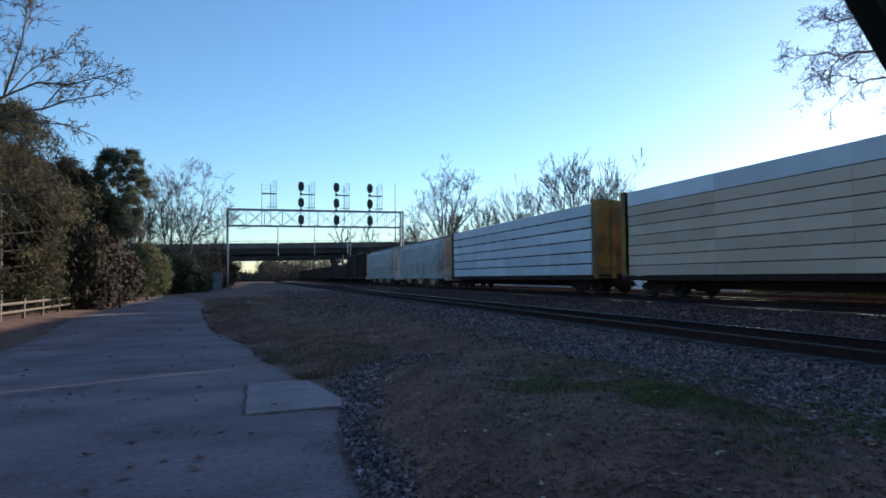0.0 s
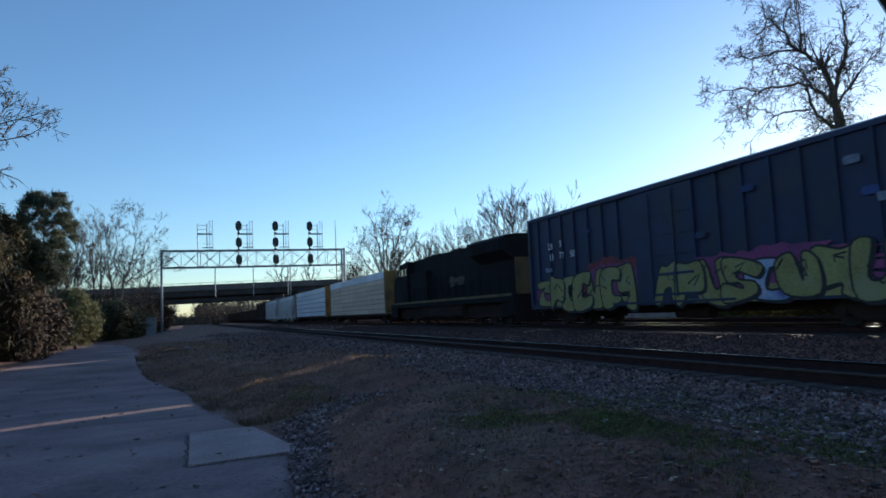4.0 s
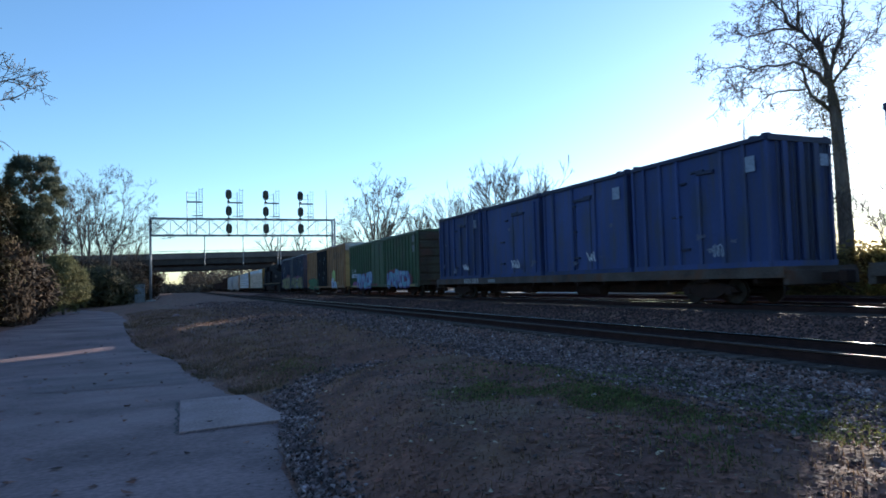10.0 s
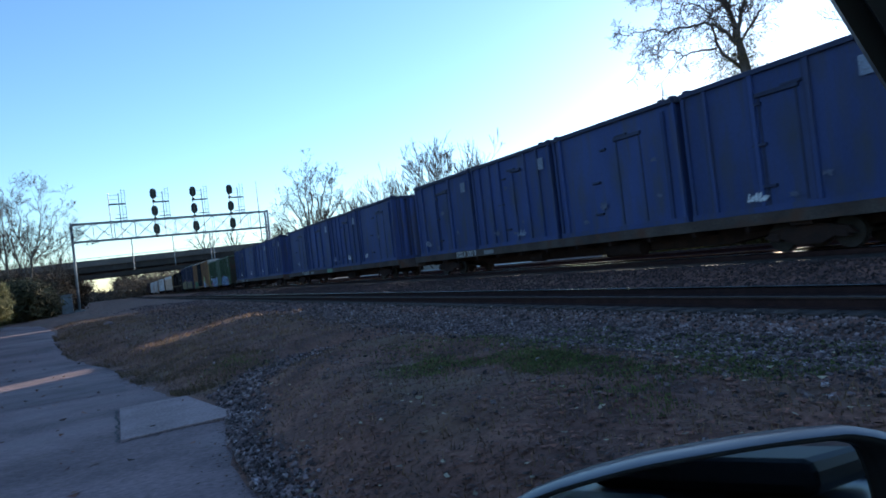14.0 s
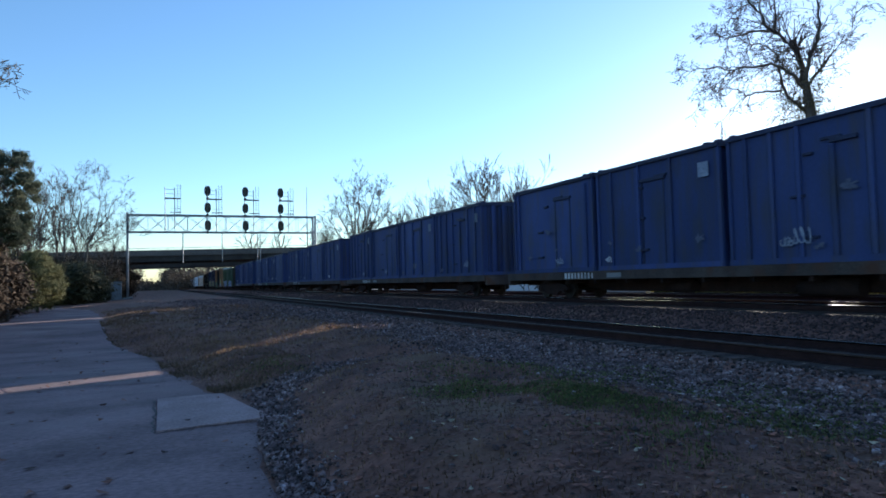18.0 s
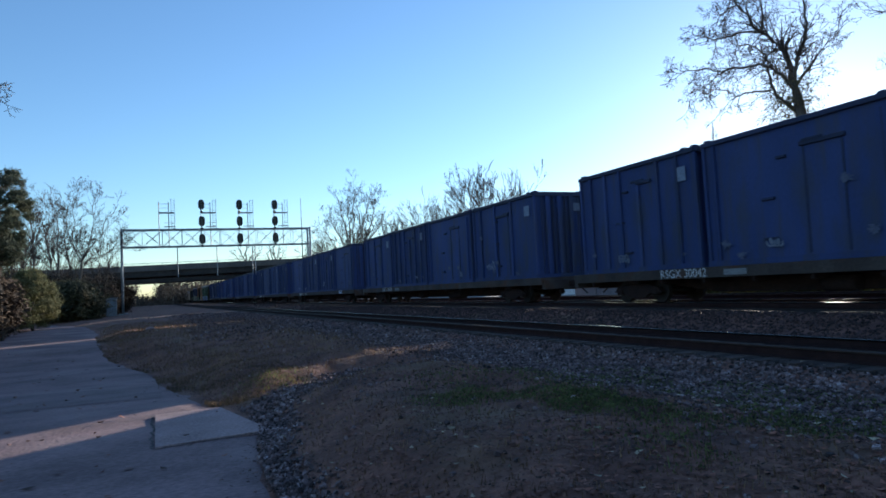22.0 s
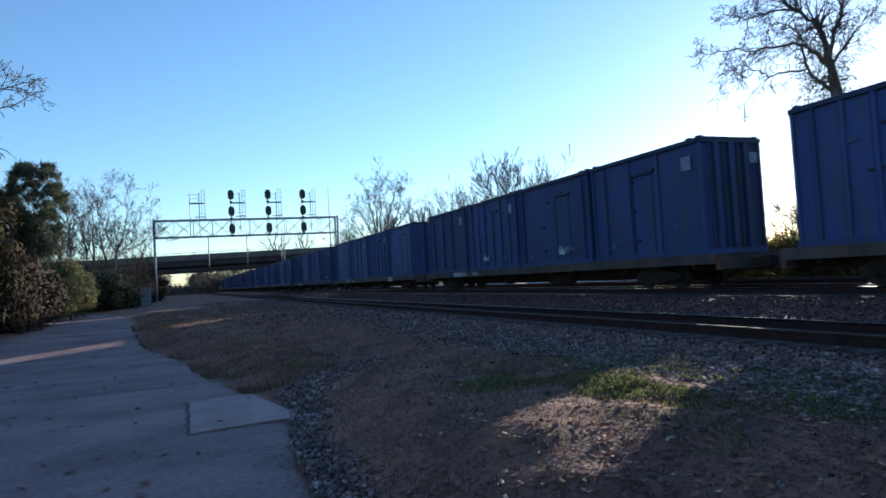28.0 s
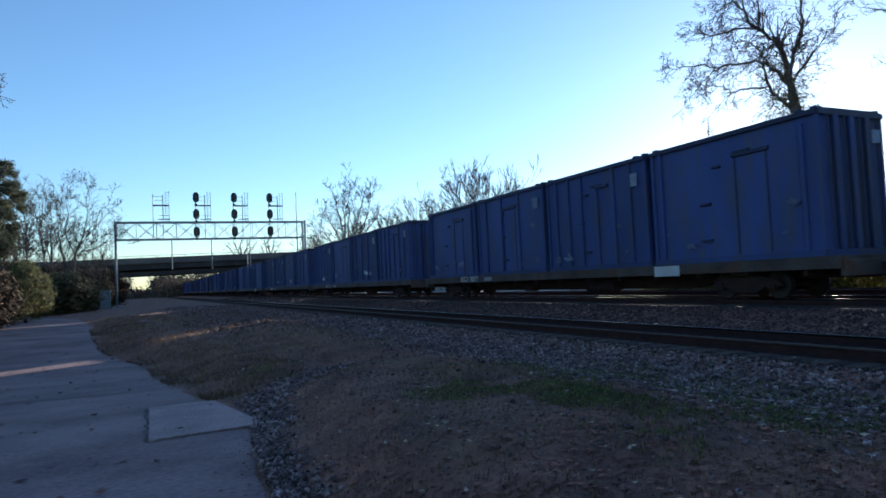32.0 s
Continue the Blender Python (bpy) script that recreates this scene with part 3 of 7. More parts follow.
def signal_mast(x, heads):
    """A ladder, a railed platform and a column of signal heads on the gantry."""
    m = thing("signal_mast", "signal mast with three black signal heads, platform and ladder" if heads else "bare signal platform with guard rails and ladder", "railway signal", "signals on the gantry")
    m.location = (x, GY, 0)
    y = -0.95
    for dx in (-0.05, 1.05):
        part("mast_post", tube(bmesh.new(), (dx, y + 0.25, 8.2), (dx, y + 0.25, 13.75 if dx > 0 or not heads else 13.3), 0.05, sides=6), "galvanised", m)
    part("platform", boxed(-0.1, 1.7, y + 0.1, y + 0.9, 12.4, 12.5), "galvanised", m)
    for z in (13.0, 13.5):
        part("guard_rail", tube(bmesh.new(), (-0.1, y + 0.15, z), (1.1, y + 0.15, z), 0.025, sides=5), "galvanised", m)
    bm = bmesh.new()
    for dx in (1.35, 1.75):
        tube(bm, (dx, y + 0.4, 10.3), (dx, y + 0.4, 14.2), 0.025, sides=5)
    for k in range(12):
        tube(bm, (1.35, y + 0.4, 10.5 + k * 0.32), (1.75, y + 0.4, 10.5 + k * 0.32), 0.018, sides=4)
    part("ladder", bm, "galvanised", m)
    part("lower_rail", tube(bmesh.new(), (0.6, y + 0.3, 11.2), (1.75, y + 0.3, 11.2), 0.025, sides=5), "galvanised", m)
    part("lower_stage", boxed(0.5, 1.8, y + 0.2, y + 0.7, 10.7, 10.76), "galvanised", m)
    if heads:
        for z in (13.4, 11.3, 9.1):
            bm = bmesh.new()
            ring = [(-0.37, -0.3), (-0.19, -0.58), (0.19, -0.58), (0.37, -0.3), (0.37, 0.3), (0.25, 0.56), (0.1, 0.64), (-0.1, 0.64), (-0.25, 0.56), (-0.37, 0.3)]
            prism(bm, [(p[0], z + p[1]) for p in ring], "y", y - 0.05, y)
            head = part("signal_head", bm, "signal_black", m, "black tall eight-sided signal head")
            part("housing", boxed(-0.17, 0.17, y, y + 0.3, z - 0.45, z + 0.45, 0.03), "signal_black", head)
            for dz in (-0.32, 0, 0.32):
                part("lens_hood", tube(bmesh.new(), (0, y - 0.28, z + dz), (0, y - 0.05, z + dz), 0.13, sides=10, caps=False), "signal_black", head)
                part("lens", tube(bmesh.new(), (0, y - 0.07, z + dz), (0, y - 0.052, z + dz), 0.11, sides=10), "lens_glass", head)
            part("bracket", tube(bmesh.new(), (0, y + 0.2, z - 0.8), (0, y + 0.2, z - 0.4), 0.05, sides=6), "signal_black", head)
            part("base_casting", boxed(-0.15, 0.15, y - 0.05, y + 0.28, z - 0.98, z - 0.78, 0.03), "signal_black", head)
    return m


signal_gantry()
for x, h in ((1.55, False), (6.39, True), (10.93, True), (15.35, True)):
    signal_mast(x, h)
cab = thing("relay_cabinet", "grey steel relay cabinet beside the gantry post", "relay cabinet")
part("body", boxed(-4.4, -3.3, 86.6, 87.6, 0.15, 2.3, 0.04), "cabinet_grey", cab)
part("door", boxed(-4.25, -3.45, 86.56, 86.6, 0.3, 2.15, 0.01), "cabinet_grey", cab)
part("roof", boxed(-4.5, -3.2, 86.5, 87.7, 2.3, 2.38, 0.02), "cabinet_grey", cab)
part("base", boxed(-4.5, -3.2, 86.5, 87.7, 0.0, 0.15), "concrete", cab)


# ---- road bridge ----
def road_bridge(y0, y1, under, top, tilt):
    b = thing("road_bridge", "long concrete and steel road bridge crossing the railway", "bridge")
    xa, xb = -60.0, 95.0
    b.rotation_euler = (0, -math.atan(tilt), 0)
    b.location = (0, 0, -0.0)
    part("deck", boxed(xa, xb, y0, y1, under + 1.25, under + 1.6, 0.02), "bridge_conc", b)
    for k in range(5):
        yy = y0 + 0.5 + k * (y1 - y0 - 1.0) / 4
        bm = boxed(xa, xb, yy - 0.04, yy + 0.04, under, under + 1.25)
        box(bm, xa, xb, yy - 0.25, yy + 0.25, under - 0.05, under)
        part("girder", bm, "bridge_dark", b, "dark steel girder")
    for yy in (y0 - 0.02, y1 - 0.3):
        part("parapet", boxed(xa, xb, yy, yy + 0.32, under + 1.6, top - 0.45, 0.02), "bridge_conc", b)
        part("rail", tube(bmesh.new(), (xa, yy + 0.15, top), (xb, yy + 0.15, top), 0.06, sides=6), "galvanised", b)
        for k in range(50):
            x = xa + 1.5 + k * 3.1
            part("rail_post", boxed(x - 0.06, x + 0.06, yy + 0.1, yy + 0.22, top - 0.5, top), "galvanised", b)
    for px in (-9.0, 27.0):
        part("pier_cap", boxed(px - 0.7, px + 0.7, y0 - 0.3, y1 + 0.3, under - 1.2, under - 0.05, 0.03), "bridge_conc", b)
        for k in range(3):
            yy = y0 + 1.2 + k * (y1 - y0 - 2.4) / 2
            part("column", tube(bmesh.new(), (px, yy, -0.5), (px, yy, under - 1.1), 0.5, sides=14), "bridge_conc", b)
    bm = prism(bmesh.new(), [(-9.5, 0.0), (-60, 0.0), (-60, under - 0.2), (-22, under - 0.2)], "y", y0 - 1, y1 + 1)
    part("abutment", bm, "earth", b, "earth slope under the bridge end")
    bm = prism(bmesh.new(), [(30, 0.0), (95, 0.0), (95, under - 0.2), (44, under - 0.2)], "y", y0 - 1, y1 + 1)
    part("abutment", bm, "earth", b, "earth slope under the bridge end")
    return b


road_bridge(165, 177, 7.45, 10.5, 0.016)
road_bridge(212, 226, 7.3, 10.2, 0.016)


# ---- trees ----
def limb_mesh(verts, faces, pts, radii, sides):
    base = len(verts)
    for k, (p, r) in enumerate(zip(pts, radii)):
        d = (pts[min(k + 1, len(pts) - 1)] - pts[max(k - 1, 0)]).normalized()
        u = d.orthogonal().normalized()
        w = d.cross(u)
        for s in range(sides):
            a = 2 * math.pi * s / sides
            verts.append(tuple(p + u * (r * math.cos(a)) + w * (r * math.sin(a))))
    for k in range(len(pts) - 1):
        for s in range(sides):
            a, b = base + k * sides + s, base + k * sides + (s + 1) % sides
            faces.append((a, b, b + sides, a + sides))


THIN = [0.004]                      # least radius of a twig


def grow(rng, limbs, p, d, length, r, level, top, droop, kids, spread_by=1.0):
    """Collects limbs as (level, points, radii)."""
    n = 6 if level < 2 else 4
    pts, radii = [p.copy()], [r]
    q = p.copy()
    thin = THIN[0]
    for k in range(n):
        wob = 0.16 if level else 0.07
        d = (d + Vector((rng.gauss(0, wob), rng.gauss(0, wob), rng.gauss(0, wob) + (0.07 - droop) * (level > 0)))).normalized()
        q = q + d * (length / n)
        pts.append(q.copy())
        radii.append(max(thin, r * (1 - (0.55 if level == 0 else 0.75) * (k + 1) / n)))
    limbs.append((level, pts, radii))
    if level >= top:
        return
    for k in range(kids[level]):
        f = rng.uniform(0.32 if level else 0.38, 1.0)
        i = min(n - 1, int(f * n))
        at = pts[i].lerp(pts[i + 1], f * n - i)
        here = (pts[i + 1] - pts[i]).normalized()
        side = here.orthogonal().normalized()
        side.rotate(Matrix.Rotation(rng.uniform(0, 2 * math.pi), 3, here))
        ang = (rng.uniform(0.45, 1.05) if level else rng.uniform(0.4, 0.95)) * spread_by
        nd = (here * math.cos(ang) + side * math.sin(ang)).normalized()
        grow(rng, limbs, at, nd, length * rng.uniform(0.38, 0.66) * (1.05 - 0.35 * f), max(thin, radii[i] * rng.uniform(0.45, 0.68)), level + 1, top, droop, kids, spread_by)


def wood(t, limbs, twig="twig"):
    """The trunk and each large limb as parts, the fine branches and twigs as joined stuff."""
    fine = {"branchwork": ([], [], 2, 2, 4), "twigwork": ([], [], 3, 9, 3)}
    for level, pts, radii in limbs:
        if level <= 1:
            v, f = [], []
            limb_mesh(v, f, pts, radii, 9 - 3 * level)
            ob = raw("limb" if level else "trunk", v, f, "bark", t)
            for p in ob.data.polygons:
                p.use_smooth = True
        else:
            for v, f, lo, hi, sides in fine.values():
                if lo <= level <= hi:
                    limb_mesh(v, f, pts, radii, sides)
    for nm, (v, f, lo, hi, sides) in fine.items():
        if v:
            raw(nm, v, f, twig, t)["kind"] = "stuff"


def bare_tree(seed, height, r, top=4, kids=(9, 6, 5, 4), droop=0.0, lean=(0, 0), label="tall leafless tree with fine grey twigs", group="bare trees", spread_by=1.0, twig="twig"):
    rng = random.Random(seed)
    limbs = []
    grow(rng, limbs, Vector((0, 0, -0.2)), Vector((lean[0], lean[1], 1)).normalized(), height * 0.8, r, 0, top, droop, kids, spread_by)
    t = thing("bare_tree", label, "tree", group)
    wood(t, limbs, twig)
    return t, limbs


def foliage(rng, centres, per, reach, size, verts, faces, long=1.0):
    """Small bent leaves scattered round the centres."""
    for c in centres:
        for _ in range(per):
            p = Vector(c) + Vector((rng.gauss(0, reach), rng.gauss(0, reach), rng.gauss(0, reach * 0.8)))
            a = Vector((rng.gauss(0, 1), rng.gauss(0, 1), rng.gauss(0, 1))).normalized()
            b = a.orthogonal().normalized()
            s = size * rng.uniform(0.6, 1.4)
            n = len(verts)
            verts += [tuple(p - a * s * long), tuple(p + b * s * 0.5), tuple(p + a * s * long), tuple(p - b * s * 0.5)]
            faces.append((n, n + 1, n + 2, n + 3))


def evergreen(seed, height, width, mat, label, name="evergreen_tree", clumps=260, per=34, size=0.16, base=0.08, shape="cone", long=1.0, reach=0.32, girth=None):
    rng = random.Random(seed)
    t = thing(name, label, "shrub" if "shrub" in name or "bush" in name else "tree", "evergreens")
    bm = bmesh.new()
    tube(bm, (0, 0, -0.2), (rng.uniform(-0.2, 0.2), rng.uniform(-0.2, 0.2), height * 0.96), girth or 0.02 * height + 0.04, 0.02, sides=8)
    part("trunk", bm, "bark", t)
    v, f, centres = [], [], []
    bm = bmesh.new()
    for k in range(clumps):
        h = base + (1 - base) * rng.random() ** 0.85
        if shape == "cone":
            rad = width * (1 - h) ** 0.75 * (0.75 + 0.35 * math.sin(7 * h + seed))
        elif shape == "tufted":
            g = (h - base) / (1 - base)
            rad = width * (0.42 + 0.84 * g if g < 0.55 else 0.88 * math.sqrt(max(0.0, 1 - ((g - 0.55) / 0.47) ** 2))) * rng.uniform(0.8, 1.1)
        elif shape == "dome":
            rad = width * math.sqrt(max(0.0, 1 - ((h - 0.45) / 0.56) ** 2))
        else:
            rad = width * (0.35 + 0.65 * math.sin(math.pi * min(1, max(0, (h - base) / (1 - base))) ** 0.8)) * rng.uniform(0.75, 1.15)
        a, q = rng.uniform(0, 2 * math.pi), rad * math.sqrt(rng.uniform(0.15, 1.0))
        c = (q * math.cos(a), q * math.sin(a), h * height)
        centres.append(c)
        if k % 4 == 0:
            tube(bm, (0, 0, c[2] * 0.9), c, 0.035, 0.01, sides=4, caps=False)
    foliage(rng, centres, per, reach, size, v, f, long)
    part("boughwork", bm, "bark", t, "", "stuff")
    crown = raw("crown", v, f, mat, t)
    return t


def stand(t, x, y, turn=0.0, z=None):
    t.matrix_basis = pose(x, y, ground_z(x, y) if z is None else z, 0, 0, turn)
    return t


# the great tree beyond the tracks, with creeper on its trunk
def great_tree():
    """Boughs drawn as (y, z) over the tree's foot, thickness at both ends and drift across, with branches grown from them."""
    rng = random.Random(11)
    t = thing("bare_tree", "large leafless tree with creeper-clad trunk beyond the tracks", "tree", "bare trees")
    limbs = [(0, [Vector((0, y, z)) for y, z in ((0.0, -0.2), (-0.15, 3.0), (-0.1, 6.3), (0.02, 9.2), (0.1, 10.0), (0.26, 11.0))], [0.42, 0.36, 0.32, 0.27, 0.24, 0.16])]

    def bough(way, r0, r1, drift, twigs, reach=1.0, depth=0.0):
        pts = []
        for (ya, za), (yb, zb) in zip(way, way[1:]):
            side = rng.choice((-1, 1)) * rng.uniform(0.03, 0.09)
            pts += [(ya, za), ((ya + yb) / 2 + (zb - za) * side, (za + zb) / 2 - (yb - ya) * side)]
        pts.append(way[-1])
        m = len(pts) - 1
        pts = [Vector((depth + drift * k / m + rng.gauss(0, 0.05), y, z)) for k, (y, z) in enumerate(pts)]
        radii = [1.12 * (r0 + (r1 - r0) * (k / m) ** 0.8) for k in range(m + 1)]
        limbs.append((1, pts, radii))
        for _ in range(int(1.6 * twigs)):
            f = rng.uniform(0.12, 1.0) * m
            i = min(m - 1, int(f))
            here = (pts[i + 1] - pts[i]).normalized()
            side = here.orthogonal().normalized()
            side.rotate(Matrix.Rotation(rng.uniform(0, 6.28), 3, here))
            a = rng.uniform(0.45, 1.15)
            grow(rng, limbs, pts[i].lerp(pts[i + 1], f - i), here * math.cos(a) + side * math.sin(a), rng.uniform(0.8, 2.1) * reach * (1.0 - 0.25 * f / m), max(0.018, radii[i] * rng.uniform(0.25, 0.42)), 2, 4, 0.085, (0, 0, 4, 3), 1.1)

    bough([(0.3, 10.9), (0.4, 11.8), (0.75, 12.6), (1.2, 13.4), (1.85, 14.0), (2.5, 14.6), (3.0, 15.1), (3.3, 15.9), (4.0, 16.7), (4.7, 17.4), (5.0, 18.6), (5.0, 19.8)], 0.15, 0.015, 1.2, 44, 1.1)
    bough([(2.3, 14.3), (2.0, 15.2), (1.85, 16.1), (1.85, 17.0), (1.6, 18.4)], 0.06, 0.012, -0.8, 16, 0.9, 0.5)
    bough([(3.3, 15.9), (3.45, 16.8), (3.1, 17.6), (3.0, 19.0)], 0.05, 0.012, 0.7, 14, 0.9, 0.7)
    bough([(4.0, 16.7), (4.75, 16.85), (5.6, 16.7), (6.4, 16.2)], 0.045, 0.01, 0.5, 12, 0.8, 0.8)
    bough([(0.2, 10.9), (0.1, 11.5), (-0.25, 12.2), (-0.8, 12.9), (-1.05, 13.5), (-1.1, 14.3), (-1.2, 15.0), (-1.15, 16.2), (-1.5, 17.6)], 0.12, 0.015, -1.0, 30, 0.75)
    bough([(0.1, 10.8), (-0.45, 11.6), (-0.8, 12.15), (-1.2, 12.5), (-1.75, 12.9), (-1.95, 14.0)], 0.08, 0.012, 0.9, 20, 0.7)
    bough([(0.35, 10.8), (0.8, 11.6), (1.3, 12.15), (1.95, 12.55), (2.65, 12.6), (3.4, 12.8), (4.15, 12.8), (5.1, 13.35), (6.6, 13.65), (7.3, 13.7), (8.3, 14.4)], 0.10, 0.012, -0.9, 34, 0.85)
    bough([(4.15, 12.8), (5.0, 12.6), (5.65, 12.1), (6.6, 11.6)], 0.04, 0.01, -0.3, 12, 0.7, -0.4)
    bough([(0.2, 9.5), (0.9, 10.25), (1.45, 10.7), (1.85, 11.35), (2.05, 12.15), (2.1, 12.8), (2.6, 13.55), (3.4, 14.2), (4.4, 14.6)], 0.10, 0.02, 0.8, 34, 0.9)
    bough([(1.75, 11.1), (2.75, 11.35), (3.5, 11.5), (4.15, 11.45), (4.45, 11.75), (5.3, 12.2), (6.2, 12.5), (7.4, 13.3)], 0.055, 0.012, 0.4, 14, 0.75, 0.2)
    bough([(4.15, 11.45), (5.1, 10.95), (5.95, 10.35), (6.1, 9.8)], 0.018, 0.009, 0.1, 4, 0.3, 0.3)
    bough([(0.9, 12.9), (0.25, 12.9), (-0.3, 13.05)], 0.035, 0.012, 0.2, 5, 0.5, 0.2)
    bough([(2.35, 14.45), (3.6, 14.9), (4.4, 14.9), (5.4, 15.2), (6.4, 15.8)], 0.06, 0.012, -0.6, 20, 0.85, 0.4)
    wood(t, limbs)
    v, f = [], []
    creeper = [(rng.gauss(0, 0.34), rng.gauss(0.05, 0.34), rng.uniform(0.8, 11.3)) for _ in range(420)]
    creeper += [(rng.gauss(0, 0.35), 0.3 + abs(rng.gauss(0, 0.8)), 8.8 + 1.7 * rng.random()) for _ in range(170)]
    creeper += [(rng.gauss(0, 0.4), -0.2 - abs(rng.gauss(0, 0.45)), rng.uniform(9.4, 11.0)) for _ in range(60)]
    for _ in range(18):
        sx, sy, top = rng.gauss(0, 0.4), rng.uniform(-1.2, -0.2) if rng.random() < 0.45 else rng.uniform(0.3, 3.2), rng.uniform(11.0, 13.2)
        for k in range(rng.randint(5, 14)):
            creeper.append((sx + rng.gauss(0, 0.05), sy + rng.gauss(0, 0.05), top - 0.15 * k))
    foliage(rng, [c for c in creeper if c[2] > 0.4], 12, 0.12, 0.058, v, f)
    raw("creeper", v, f, "vine_leaf", t)["label"] = "hanging dry creeper"
    # last leaves and seed pods hang from the twig ends, thickest on the outer boughs
    v, f = [], []
    for lv, p, r in limbs:
        if lv >= 3 and rng.random() < (0.45 if p[-1].y > 4.5 else 0.12):
            for _ in range(1):
                q = p[-1] + Vector((rng.gauss(0, 0.05), rng.gauss(0, 0.05), rng.gauss(-0.05, 0.05)))
                ln, w, a = rng.uniform(0.05, 0.13), rng.uniform(0.012, 0.03), rng.uniform(0, 3.14)
                side = Vector((math.cos(a) * w, math.sin(a) * w, 0))
                n = len(v)
                v += [tuple(q), tuple(q + side - Vector((0, 0, ln * 0.5))), tuple(q + Vector((rng.gauss(0, 0.03), rng.gauss(0, 0.03), -ln))), tuple(q - side - Vector((0, 0, ln * 0.5)))]
                f.append((n, n + 1, n + 2, n + 3))
    raw("last_leaves", v, f, "leaf_dry", t)["kind"] = "stuff"
    return t


THIN[0] = 0.0088
stand(great_tree(), 30, 22.4)
THIN[0] = 0.005
second = thing("bare_tree", "slim leaning leafless tree hung with dry creeper", "tree", "bare trees")
rng = random.Random(12)
way = [Vector((0, y - 16.7, z)) for y, z in ((18.4, -0.2), (18.0, 3.0), (17.5, 6.0), (17.1, 8.6), (16.85, 9.9), (16.65, 10.8), (16.6, 12.1), (17.0, 12.7), (17.6, 12.5))]
second_limbs = [(0, way, [0.13, 0.125, 0.12, 0.11, 0.10, 0.085, 0.07, 0.05, 0.03])]
for k in range(22):
    i = rng.randrange(3, 8)
    a = rng.uniform(0, 6.28)
    grow(rng, second_limbs, way[i].lerp(way[i + 1], rng.random()), Vector((math.cos(a), math.sin(a), rng.uniform(0.0, 0.7))).normalized(), rng.uniform(0.7, 1.8), 0.03, 2, 4, 0.03, (0, 0, 5, 3))
wood(second, second_limbs)
v, f = [], []
rng = random.Random(4)
foliage(rng, [tuple(p[k]) for lv, p, r in second_limbs if lv < 3 for k in range(len(p)) if p[k].z < 12], 12, 0.22, 0.05, v, f)
raw("creeper", v, f, "vine_leaf", second)["label"] = "hanging dry creeper"
stand(second, 30, 16.7)
THIN[0] = 0.011


